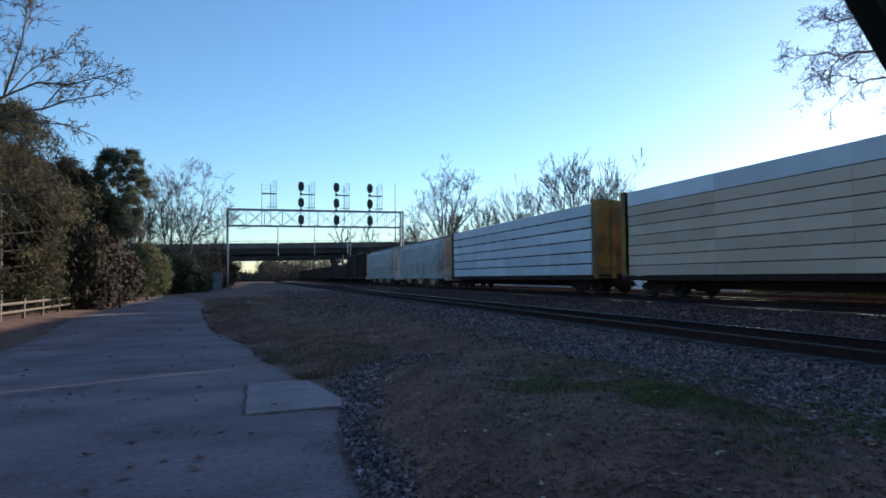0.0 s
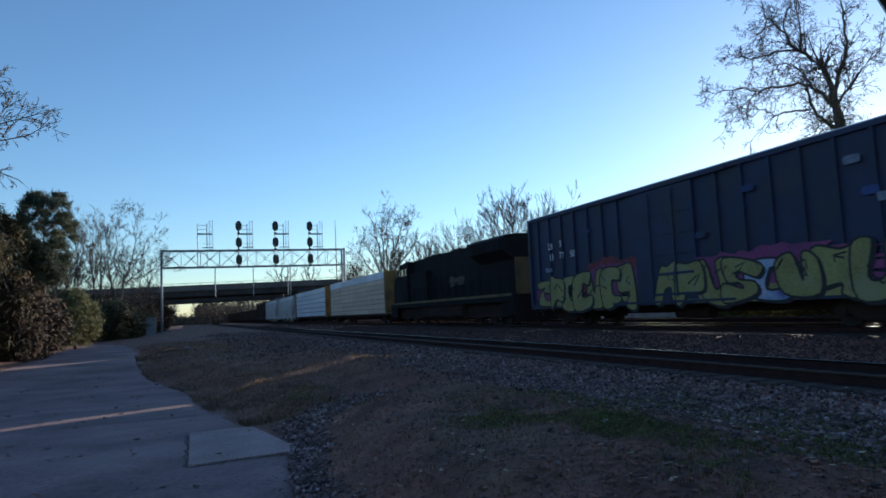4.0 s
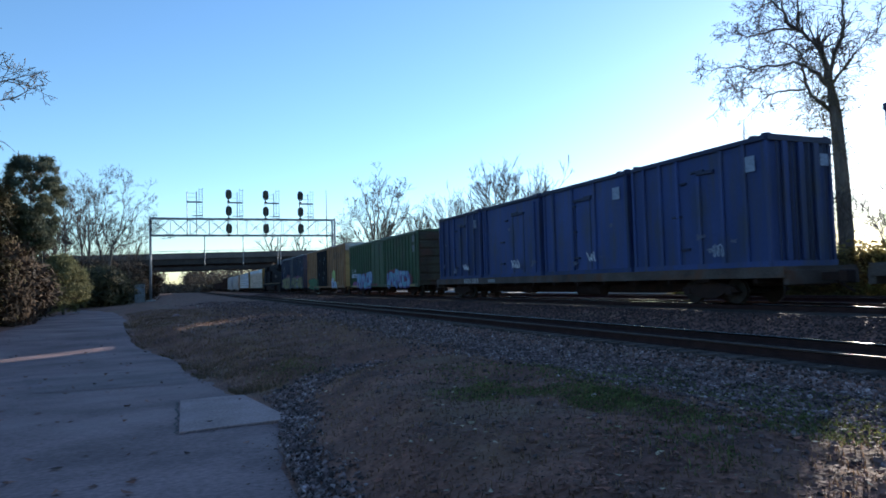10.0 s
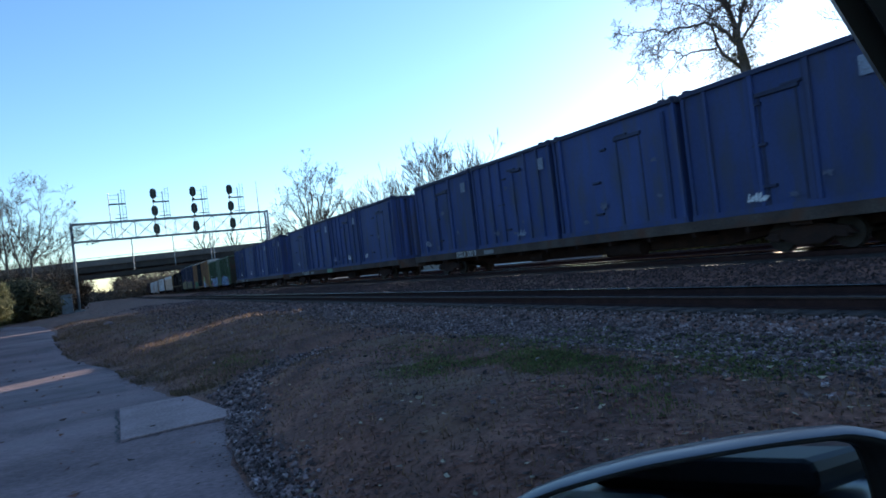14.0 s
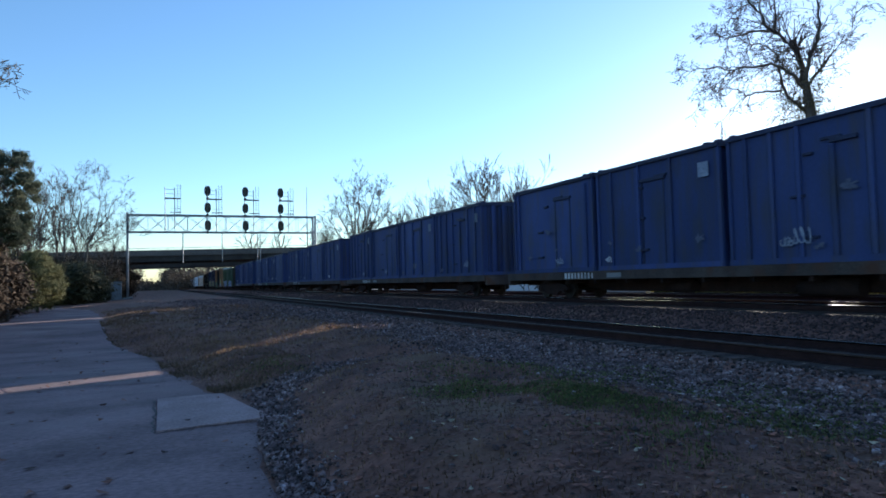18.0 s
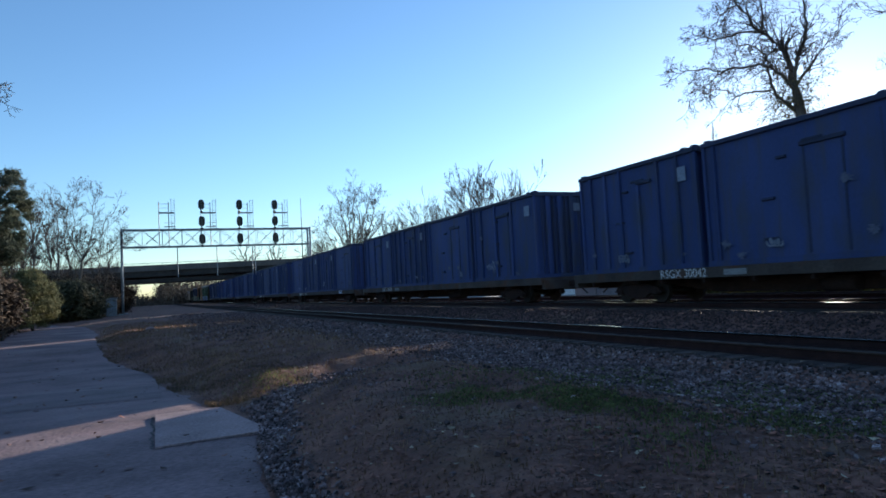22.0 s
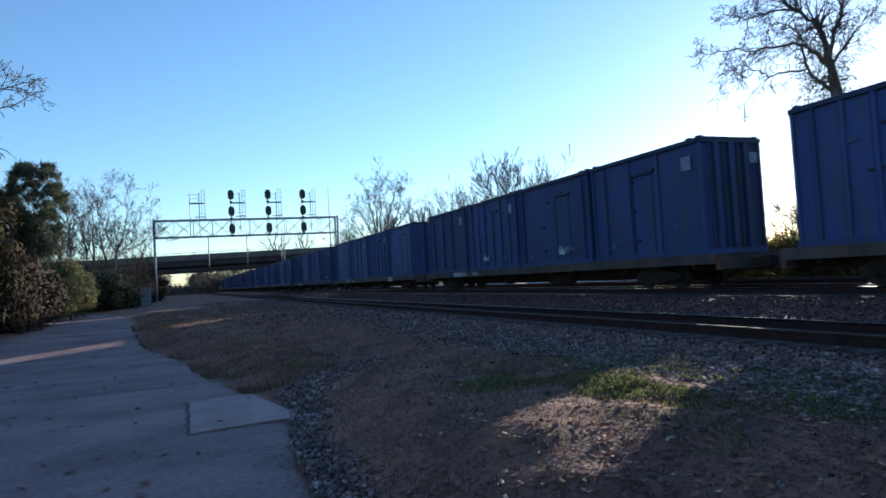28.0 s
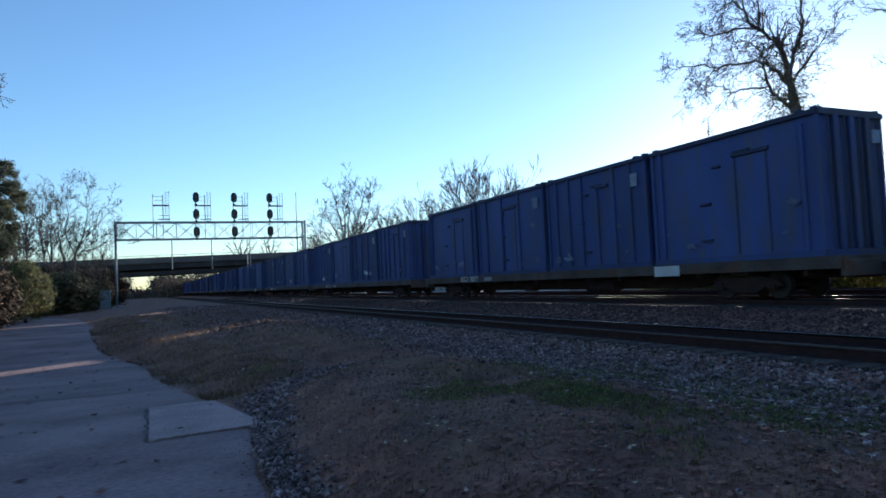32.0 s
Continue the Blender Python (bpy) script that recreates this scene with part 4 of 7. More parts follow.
def weeping_tree():
    """A leaning trunk with bare boughs above the cedars and long branches that arch over and hang down in front of them."""
    rng = random.Random(14)
    t = thing("bare_tree", "leafless tree with long drooping pale twigs over the cedars", "tree", "bare trees")
    limbs = [(0, [Vector(p) for p in ((-3.6, -1.2, -0.2), (-3.0, -0.9, 3.5), (-2.2, -0.4, 6.6), (-1.2, 0.0, 8.2))], [0.26, 0.22, 0.18, 0.13])]

    def bough(way, r0, r1, twigs, reach):
        pts = [Vector((x, rng.gauss(0, 0.12), z)) for x, z in way]
        m = len(pts) - 1
        radii = [r0 + (r1 - r0) * k / m for k in range(m + 1)]
        limbs.append((1, pts, radii))
        for _ in range(twigs):
            f = rng.uniform(0.2, 1.0) * m
            i = min(m - 1, int(f))
            here = (pts[i + 1] - pts[i]).normalized()
            side = here.orthogonal().normalized()
            side.rotate(Matrix.Rotation(rng.uniform(0, 6.28), 3, here))
            a = rng.uniform(0.3, 0.8)
            grow(rng, limbs, pts[i].lerp(pts[i + 1], f - i), here * math.cos(a) + side * math.sin(a), rng.uniform(0.5, 1.25) * reach, 0.015, 2, 4, 0.06, (0, 0, 4, 3))

    bough([(-1.2, 8.2), (-0.35, 8.9), (0.05, 10.0), (0.4, 11.3), (0.45, 12.4), (0.6, 13.6)], 0.07, 0.012, 30, 1.3)
    bough([(-1.2, 8.2), (-1.3, 9.6), (-0.9, 11.0), (-1.0, 12.5), (-0.7, 14.0)], 0.07, 0.012, 26, 1.4)
    bough([(-0.3, 8.9), (0.5, 9.9), (1.2, 10.6), (1.9, 11.0), (2.2, 11.6)], 0.035, 0.01, 14, 1.0)
    bough([(-1.2, 8.2), (-0.3, 8.9), (0.85, 9.6), (2.0, 9.65), (3.4, 10.05), (3.9, 10.35)], 0.06, 0.01, 24, 1.0)
    bough([(-0.6, 8.1), (1.1, 8.55), (2.0, 8.85), (3.3, 9.3), (4.2, 9.9)], 0.05, 0.01, 12, 0.8)
    bough([(1.1, 8.5), (1.9, 9.55), (2.4, 10.25), (2.8, 11.2)], 0.03, 0.01, 8, 0.7)
    bough([(-1.0, 8.1), (0.6, 8.0), (2.0, 7.9), (3.0, 7.5), (3.6, 6.9)], 0.04, 0.01, 8, 0.6)
    for _ in range(64):
        q = Vector((rng.uniform(-4.2, 1.0), rng.uniform(-0.2, 1.6), rng.uniform(4.2, 8.4)))
        d = Vector((rng.uniform(0.2, 1.0), rng.gauss(0, 0.3), rng.uniform(0.1, 0.8))).normalized()
        n, length = 9, rng.uniform(1.6, 3.4)
        pts, r = [q.copy()], rng.uniform(0.018, 0.034)
        for k in range(n):
            d = (d + Vector((rng.gauss(0, 0.10), rng.gauss(0, 0.08), -0.30 + rng.gauss(0, 0.06)))).normalized()
            q = q + d * (length / n)
            pts.append(q.copy())
        limbs.append((2, pts, [r * (1 - 0.7 * k / n) for k in range(n + 1)]))
        for _ in range(5):
            i = rng.randrange(2, n)
            d2 = (pts[i] - pts[i - 1]).normalized() + Vector((rng.gauss(0, 0.5), rng.gauss(0, 0.5), rng.uniform(-0.6, 0.3)))
            way2, p2 = [pts[i].copy()], pts[i].copy()
            for k in range(4):
                d2 = (d2.normalized() + Vector((rng.gauss(0, 0.12), rng.gauss(0, 0.12), -0.22))).normalized()
                p2 = p2 + d2 * rng.uniform(0.10, 0.28)
                way2.append(p2.copy())
            limbs.append((3, way2, [0.012, 0.011, 0.010, 0.009, 0.008]))
    wood(t, limbs, "twig_pale")
    return t


stand(weeping_tree(), -9.1, 30)
THIN[0] = 0.019

def fan_tree(seed, height):
    """A short trunk that forks low into rising limbs with a wide, open crown."""
    rng = random.Random(seed)
    t = thing("bare_tree", "leafless tree with a wide open crown of fine branches", "tree", "bare trees")
    limbs = [(0, [Vector((0, 0, -0.2)), Vector((0.1, 0, height * 0.15)), Vector((0.0, 0.1, height * 0.34))], [0.3, 0.24, 0.18])]
    n = 9
    for k in range(n):
        a, lean = 2 * math.pi * k / n + rng.uniform(-0.3, 0.3), rng.uniform(0.15, 0.74)
        d = Vector((math.cos(a) * math.sin(lean), math.sin(a) * math.sin(lean), math.cos(lean)))
        z = height * rng.uniform(0.16, 0.33)
        grow(rng, limbs, Vector((0, 0, z)), d, (height - z) * rng.uniform(0.68, 0.96) * (1.12 - 0.3 * lean), rng.uniform(0.12, 0.19), 1, 4, -0.02, (0, 8, 5, 4), 0.62)
    wood(t, limbs)
    return t


def way_tree(seed, label, trunk, ways, girth, limb_r, twigs, reach, crown=(0, 0, 5, 4), depth=1.6, taper=0.35):
    """A tree whose main limbs follow the given lines (across, up), set apart in depth, with side branches all along them."""
    rng = random.Random(seed)
    t = thing("bare_tree", label, "tree", "bare trees")
    n = len(trunk) - 1
    limbs = [(0, [Vector((x, 0, z)) for x, z in trunk], [girth * (1 - taper * k / n) for k in range(n + 1)])]
    for k, way in enumerate(ways):
        m = len(way) - 1
        out = depth * math.sin(2.4 * k + seed)
        pts = [Vector((x, out * i / m + rng.gauss(0, 0.08), z)) for i, (x, z) in enumerate(way)]
        fine = []
        for a, b in zip(pts, pts[1:]):
            fine += [a, a.lerp(b, 0.5) + Vector((rng.gauss(0, 0.06), rng.gauss(0, 0.06), 0)) * (b - a).length]
        pts = fine + [pts[-1]]
        m = len(pts) - 1
        radii = [limb_r * (1 - 0.8 * i / m) for i in range(m + 1)]
        limbs.append((1, pts, radii))
        for _ in range(twigs):
            f = rng.uniform(0.12, 1.0) ** 0.8 * m
            i = min(m - 1, int(f))
            here = (pts[i + 1] - pts[i]).normalized()
            side = here.orthogonal().normalized()
            side.rotate(Matrix.Rotation(rng.uniform(0, 6.28), 3, here))
            a = rng.uniform(0.35, 0.95)
            grow(rng, limbs, pts[i].lerp(pts[i + 1], f - i), here * math.cos(a) + side * math.sin(a), rng.uniform(0.5, 1.2) * reach, max(THIN[0], 0.5 * radii[i]), 2, 4, -0.02, crown)
    wood(t, limbs)
    return t


THIN[0] = 0.02
fan = way_tree(5, "large leafless tree with fanned limbs beyond the gantry", [(0, -0.3), (0.1, 4.0), (0, 8.6)],
               [[(0, 8.0), (-1.3, 13.6), (-2.5, 18.2), (-3.6, 22.2)], [(0, 8.6), (0.3, 15.0), (0.6, 19.6), (1.7, 24.4)], [(0.2, 8.4), (1.2, 13.6), (1.8, 18.0), (0.9, 21.2)], [(0.1, 8.6), (2.2, 14.8), (3.4, 19.2), (4.6, 23.0)],
                [(0.1, 8.0), (3.8, 14.6), (5.3, 18.4), (6.1, 20.3)], [(0, 7.4), (-2.1, 11.8), (-3.9, 15.0), (-5.3, 18.0)], [(0, 7.6), (4.4, 13.4), (6.5, 15.8), (8.0, 18.0)], [(0, 6.6), (-3.0, 10.6), (-5.0, 13.6), (-6.6, 15.6)], [(0, 8.0), (-0.6, 14.4), (-1.0, 18.4), (-0.4, 22.6)]],
               0.4, 0.2, 15, 3.4, (0, 0, 6, 4))
stand(fan, 41.2, 140)
THIN[0] = 0.02
src = [fan_tree(s, h) for s, h in ((21, 16), (22, 14), (23, 17))]
THIN[0] = 0.004
spots = [(52.3, 140, 0.92), (48.5, 146, 0.62), (59.8, 140, 1.2), (72.5, 140, 1.66), (80.5, 141, 1.6), (92, 145, 1.05), (46, 139, 0.62), (64, 150, 0.85), (86, 143, 0.95), (36.5, 150, 0.72), (34, 148, 0.6), (104, 150, 1.0), (55, 180, 1.0),
         (-17, 110, 0.9), (-21, 95, 0.8), (22, 96, 0.4)]
rng = random.Random(8)
for k, (x, y, s) in enumerate(spots):
    t = src[k % 3] if k < 3 else copy_thing(src[k % 3], Matrix.Identity(4))
    s *= 1.07 if x > 34 else 1.0
    t.matrix_basis = pose(x, y, ground_z(x, y), 0, 0, rng.uniform(0, 360)) @ Matrix.Diagonal((s, s, s * rng.uniform(0.92, 1.08), 1))

for sd, x in ((3, 26.2), (4, 34.0)):
    fork = way_tree(sd, "stubby leafless tree behind the road bridge", [(0, -0.3), (0, 6.5), (0, 10.5)], [[(0, 10.0), (-1.4, 13.4), (-2.4, 16.4)], [(0, 10.5), (-0.4, 13.8), (0.2, 17.0)], [(0, 10.2), (1.2, 13.0), (2.3, 15.4)], [(0, 9.6), (-2.2, 12.0), (-3.8, 14.2)], [(0, 9.8), (2.4, 12.4), (3.9, 14.6)]], 0.4, 0.22, 9, 2.0, (0, 0, 4, 3))
    stand(fork, x, 195, 30 * sd - 100)
THIN[0] = 0.011
forked = way_tree(7, "leafless tree with two pale stems joined at a wide fork", [(-0.5, -0.3), (-0.3, 4.3), (-0.1, 5.9), (0, 7.0)],
                  [[(-2.0, 0.0), (-1.2, 4.3), (-0.75, 5.9), (0, 7.0)], [(0, 7.0), (-0.7, 8.45), (-0.9, 10.0), (-0.65, 11.7), (-0.9, 13.6), (-0.45, 15.0)], [(0, 7.0), (0.7, 8.6), (1.1, 10.4), (1.4, 12.0), (1.35, 14.0), (1.65, 15.0)],
                   [(0.1, 7.1), (1.0, 8.8), (2.05, 10.1), (2.35, 11.7), (2.9, 12.7), (3.7, 13.3)], [(0.25, 6.5), (0.85, 7.3), (1.85, 8.15), (3.0, 9.0), (3.8, 9.3)], [(0, 6.9), (0.05, 8.7)], [(0.7, 7.2), (2.2, 7.6), (3.4, 8.4), (4.4, 8.6)]], 0.17, 0.085, 13, 2.2, (0, 0, 6, 4))
stand(forked, -6.58, 84).scale = (0.95, 0.95, 0.92)
slender = way_tree(8, "tall leafless tree with a straight pale trunk and leaning side limb", [(0, -0.3), (-0.1, 4.3), (0, 6.5), (-0.1, 9.1), (0.05, 10.4), (-0.1, 12.3), (0.35, 14.9)],
                   [[(-0.2, 6.3), (-1.05, 9.1), (-1.9, 11.0), (-2.3, 12.6), (-2.5, 13.5)], [(0, 8.6), (0.9, 10.6), (1.0, 12.2), (1.5, 14.2)], [(0, 9.6), (-0.7, 11.4), (-0.6, 13.6)], [(0, 7.2), (0.9, 8.6), (1.6, 9.8)], [(-0.1, 5.4), (-1.4, 7.0), (-2.2, 7.8)]], 0.15, 0.06, 15, 1.9, (0, 0, 6, 4), 1.6, 0.9)
stand(slender, -8.85, 84).scale = (0.95, 0.95, 0.92)
upright = [bare_tree(s, h * 0.98, 0.17, 4, (8, 6, 5, 3), -0.05, (ln, 0), "tall upright leafless tree with pale trunk", "bare trees", 0.72)[0] for s, h, ln in ((91, 14.0, 0.03), (92, 13.0, 0.12), (93, 13.5, -0.06))]
for k, (x, y, s) in enumerate(((-10.3, 88, 0.95), (-8.2, 95, 1.0), (-12.0, 90, 1.0), (-4.8, 99, 0.66), (-13.2, 84, 0.85), (-5.2, 90, 0.54), (-7.6, 88, 0.56), (-9.4, 92, 0.6), (-11.2, 86, 0.56), (-3.9, 93, 0.5), (-6.3, 97, 0.62), (-10.4, 98, 0.68), (-14.5, 92, 0.7))):
    t = upright[k] if k < 3 else copy_thing(upright[k % 3], Matrix.Identity(4))
    t.matrix_basis = pose(x, y, ground_z(x, y), 0, 0, (0, 40, 200, 120, 300)[k % 5] + 23 * k) @ Matrix.Diagonal((s, s, s, 1))
THIN[0] = 0.004
stand(evergreen(31, 9.4, 1.98, "pine", "tall dark green pine tree with bare lower trunk", "pine_tree", 165, 230, 0.036, 0.46, "tufted", 2.8, 0.14, 0.1), -7.3, 43.0)
stand(evergreen(33, 6.5, 0.9, "pine", "slim young pine with a bare trunk beside a taller one", "pine_tree", 30, 220, 0.04, 0.6, "pine", 2.6, 0.19, 0.06), -7.35, 43.2)
for k, (x, y, hgt, wid) in enumerate(((-11.4, 36, 10.0, 3.3), (-14.5, 33, 9.5, 3.2), (-13.2, 43, 9.0, 3.4), (-12.6, 28.5, 8.0, 2.8), (-10.2, 41.5, 8.2, 2.4), (-16, 38, 9.5, 3.2), (-15.5, 24, 7.5, 3.0))):
    stand(evergreen(40 + k, hgt, wid, "cedar", "dense olive-brown cedar tree beside the fence", "cedar_tree", 230, 200, 0.05, 0.03, "dome", 2.6, 0.28), x, y, 50 * k)
for k, (x, y, hgt, wid) in enumerate(((-8.7, 41.8, 4.3, 1.15), (-9.3, 48, 3.4, 2.0), (-12.5, 50, 5.0, 2.6), (-15, 56, 6.0, 3.0))):
    stand(evergreen(50 + k, hgt, wid, "brush", "brown tangled thicket behind the lane", "brush_bush", 220, 80, 0.10, 0.02, "dome", 2.2, 0.36), x, y, 50 * k)
stand(evergreen(35, 4.3, 1.75, "shrub", "broad olive green evergreen shrub with layered tufts", "evergreen_shrub", 105, 240, 0.045, 0.1, "dome", 2.6, 0.21), -7.9, 58)
for k, (x, y, hgt, wid, m) in enumerate(((-6.0, 92, 4.2, 2.6, "brush"), (-7.0, 76, 3.6, 3.0, "cedar"), (-10.5, 84, 4.6, 3.4, "brush"), (-14, 70, 5.5, 3.4, "cedar"), (-7.5, 100, 4.5, 3.0, "brush"), (-13, 96, 5.0, 4.0, "brush"), (-19, 88, 6.0, 4.0, "cedar"), (-5.2, 110, 4.8, 3.0, "brush"), (-11, 115, 5.5, 4.0, "brush"), (-18, 112, 6.5, 5.0, "brush"), (-7, 130, 6.0, 4.0, "brush"), (-14, 140, 7.0, 5.0, "brush"))):
    stand(evergreen(60 + k, hgt, wid, m, "dark evergreen shrub by the bend" if m == "cedar" else "brown leafless thicket near the gantry", "evergreen_shrub" if m == "cedar" else "brush_bush", 220, 60, 0.12, 0.02, "dome", 2.0, 0.4), x, y, 40 * k)


# ---- fence ----
fence = thing("rail_fence", "low weathered wooden rail fence by the lane", "fence")
fy = [24 + 2.7 * k for k in range(14)]
for k, y in enumerate(fy):
    x = -9.2 + 0.02 * math.sin(y)
    part("fence_post", boxed(x - 0.06, x + 0.06, y - 0.06, y + 0.06, -0.1, 0.85, 0.01), "fence_wood", fence)
    if k:
        for z in (0.32, 0.66):
            bm = bmesh.new()
            tube(bm, (px, fy[k - 1], z), (x, y, z), 0.055, sides=6)
            part("fence_rail", bm, "fence_wood", fence)
    px = x


# ---- train ----
START = {}


def bogie(parent, y, gauge=0.755, wheel_r=0.38, base=0.88):
    """A two-axle bogie; its wheels stand LIFT above the wagon's datum."""
    b = part("bogie", boxed(-0.85, 0.85, y - 0.25, y + 0.25, LIFT + 0.40, LIFT + 0.66, 0.03), "black_steel", parent)
    for sx in (-1, 1):
        outline = [(-1.2, 0.36), (-1.02, 0.54), (-0.45, 0.64), (0.45, 0.64), (1.02, 0.54), (1.2, 0.36), (0.7, 0.34), (0.35, 0.17), (-0.35, 0.17), (-0.7, 0.34)]
        bm = prism(bmesh.new(), [(y + a, LIFT + c) for a, c in outline], "x", sx * 1.02 - 0.07, sx * 1.02 + 0.07)
        part("side_frame", bm, "black_steel", b)
        for dy in (-base, base):
            bm = tube(bmesh.new(), (sx * (gauge - 0.07), y + dy, LIFT + wheel_r), (sx * (gauge + 0.07), y + dy, LIFT + wheel_r), wheel_r, sides=20)
            tube(bm, (sx * (gauge - 0.09), y + dy, LIFT + wheel_r), (sx * (gauge - 0.06), y + dy, LIFT + wheel_r), wheel_r + 0.025, sides=20)
            part("wheel", bm, "wheel_steel", b)
            part("axle_box", boxed(sx * 1.02 - 0.12, sx * 1.02 + 0.12, y + dy - 0.13, y + dy + 0.13, LIFT + 0.28, LIFT + 0.48, 0.02), "black_steel", b)
    for dy in (-base, base):
        part("axle", tube(bmesh.new(), (-0.7, y + dy, LIFT + wheel_r), (0.7, y + dy, LIFT + wheel_r), 0.08, sides=8), "wheel_steel", b)
    return b


def couplers(parent, half, out=0.75):
    for s in (-1, 1):
        bm = boxed(-0.11, 0.11, min(s * half, s * (half + out)), max(s * half, s * (half + out)), 0.94, 1.17, 0.02)
        c = part("coupler", bm, "black_steel", parent)
        part("knuckle", boxed(-0.18, 0.18, s * (half + out) - 0.14, s * (half + out) + 0.14, 0.88, 1.22, 0.05), "black_steel", c)
        part("air_hose", tube(bmesh.new(), (0.4, s * half, 1.0), (0.4, s * (half + out - 0.1), 0.62), 0.03, sides=6), "black_steel", c)


def flat_wagon():
    w = thing("container_flat_wagon", "long grey flat railway wagon carrying four blue containers", "railway wagon", "container wagons")
    h = 12.75
    bm = boxed(-1.36, 1.36, -h, h, 1.2, 1.35, 0.01)
    part("deck", bm, "deck_grey", w)
    for s in (-1, 1):
        part("side_sill", boxed(s * 1.40 - 0.04, s * 1.40 + 0.04, -h, h, 1.04, 1.355, 0.01), "deck_grey", w)
        part("end_sill", boxed(-1.36, 1.36, s * h - 0.1, s * h + 0.1, 0.85, 1.25, 0.02), "deck_grey", w)
        part("bolster", boxed(-1.3, 1.3, s * 9.6 - 0.3, s * 9.6 + 0.3, 0.94, 1.2, 0.02), "black_steel", w)
        bogie(w, s * 9.6)
    bm = prism(bmesh.new(), [(-h, 0.80), (-8.3, 0.80), (-6.6, 0.58), (6.6, 0.58), (8.3, 0.80), (h, 0.80), (h, 1.08), (-h, 1.08)], "x", -0.35, 0.35)
    part("centre_sill", bm, "black_steel", w)
    for k in range(14):
        y = -11.7 + k * 1.8
        if abs(abs(y) - 9.6) > 0.8:
            part("cross_bearer", boxed(-1.34, 1.34, y - 0.06, y + 0.06, 0.9, 1.2), "black_steel", w)
    part("brake_cylinder", tube(bmesh.new(), (-0.6, 2.0, 0.75), (-0.6, 2.9, 0.75), 0.2, sides=12), "black_steel", w)
    part("air_tank", tube(bmesh.new(), (-0.65, -3.6, 0.72), (-0.65, -1.9, 0.72), 0.24, sides=12), "black_steel", w)
    couplers(w, h)
    return w


CL, CW, CZ0, CZ1 = 5.92, 1.27, 1.36, 5.05


RIBS = {1: ((-0.72, 0.16, 1), (-0.42, 0.16, 1), (-0.10, 0.16, 0.82), (0.22, 0.16, 1), (0.5, 0.16, 1), (0.78, 0.16, 1)), 2: ((0.86, 0.16, 1), (-0.84, 0.16, 0.95)), 3: ((-0.3, 0.16, 1), (0.22, 0.16, 1), (0.72, 0.16, 1))}


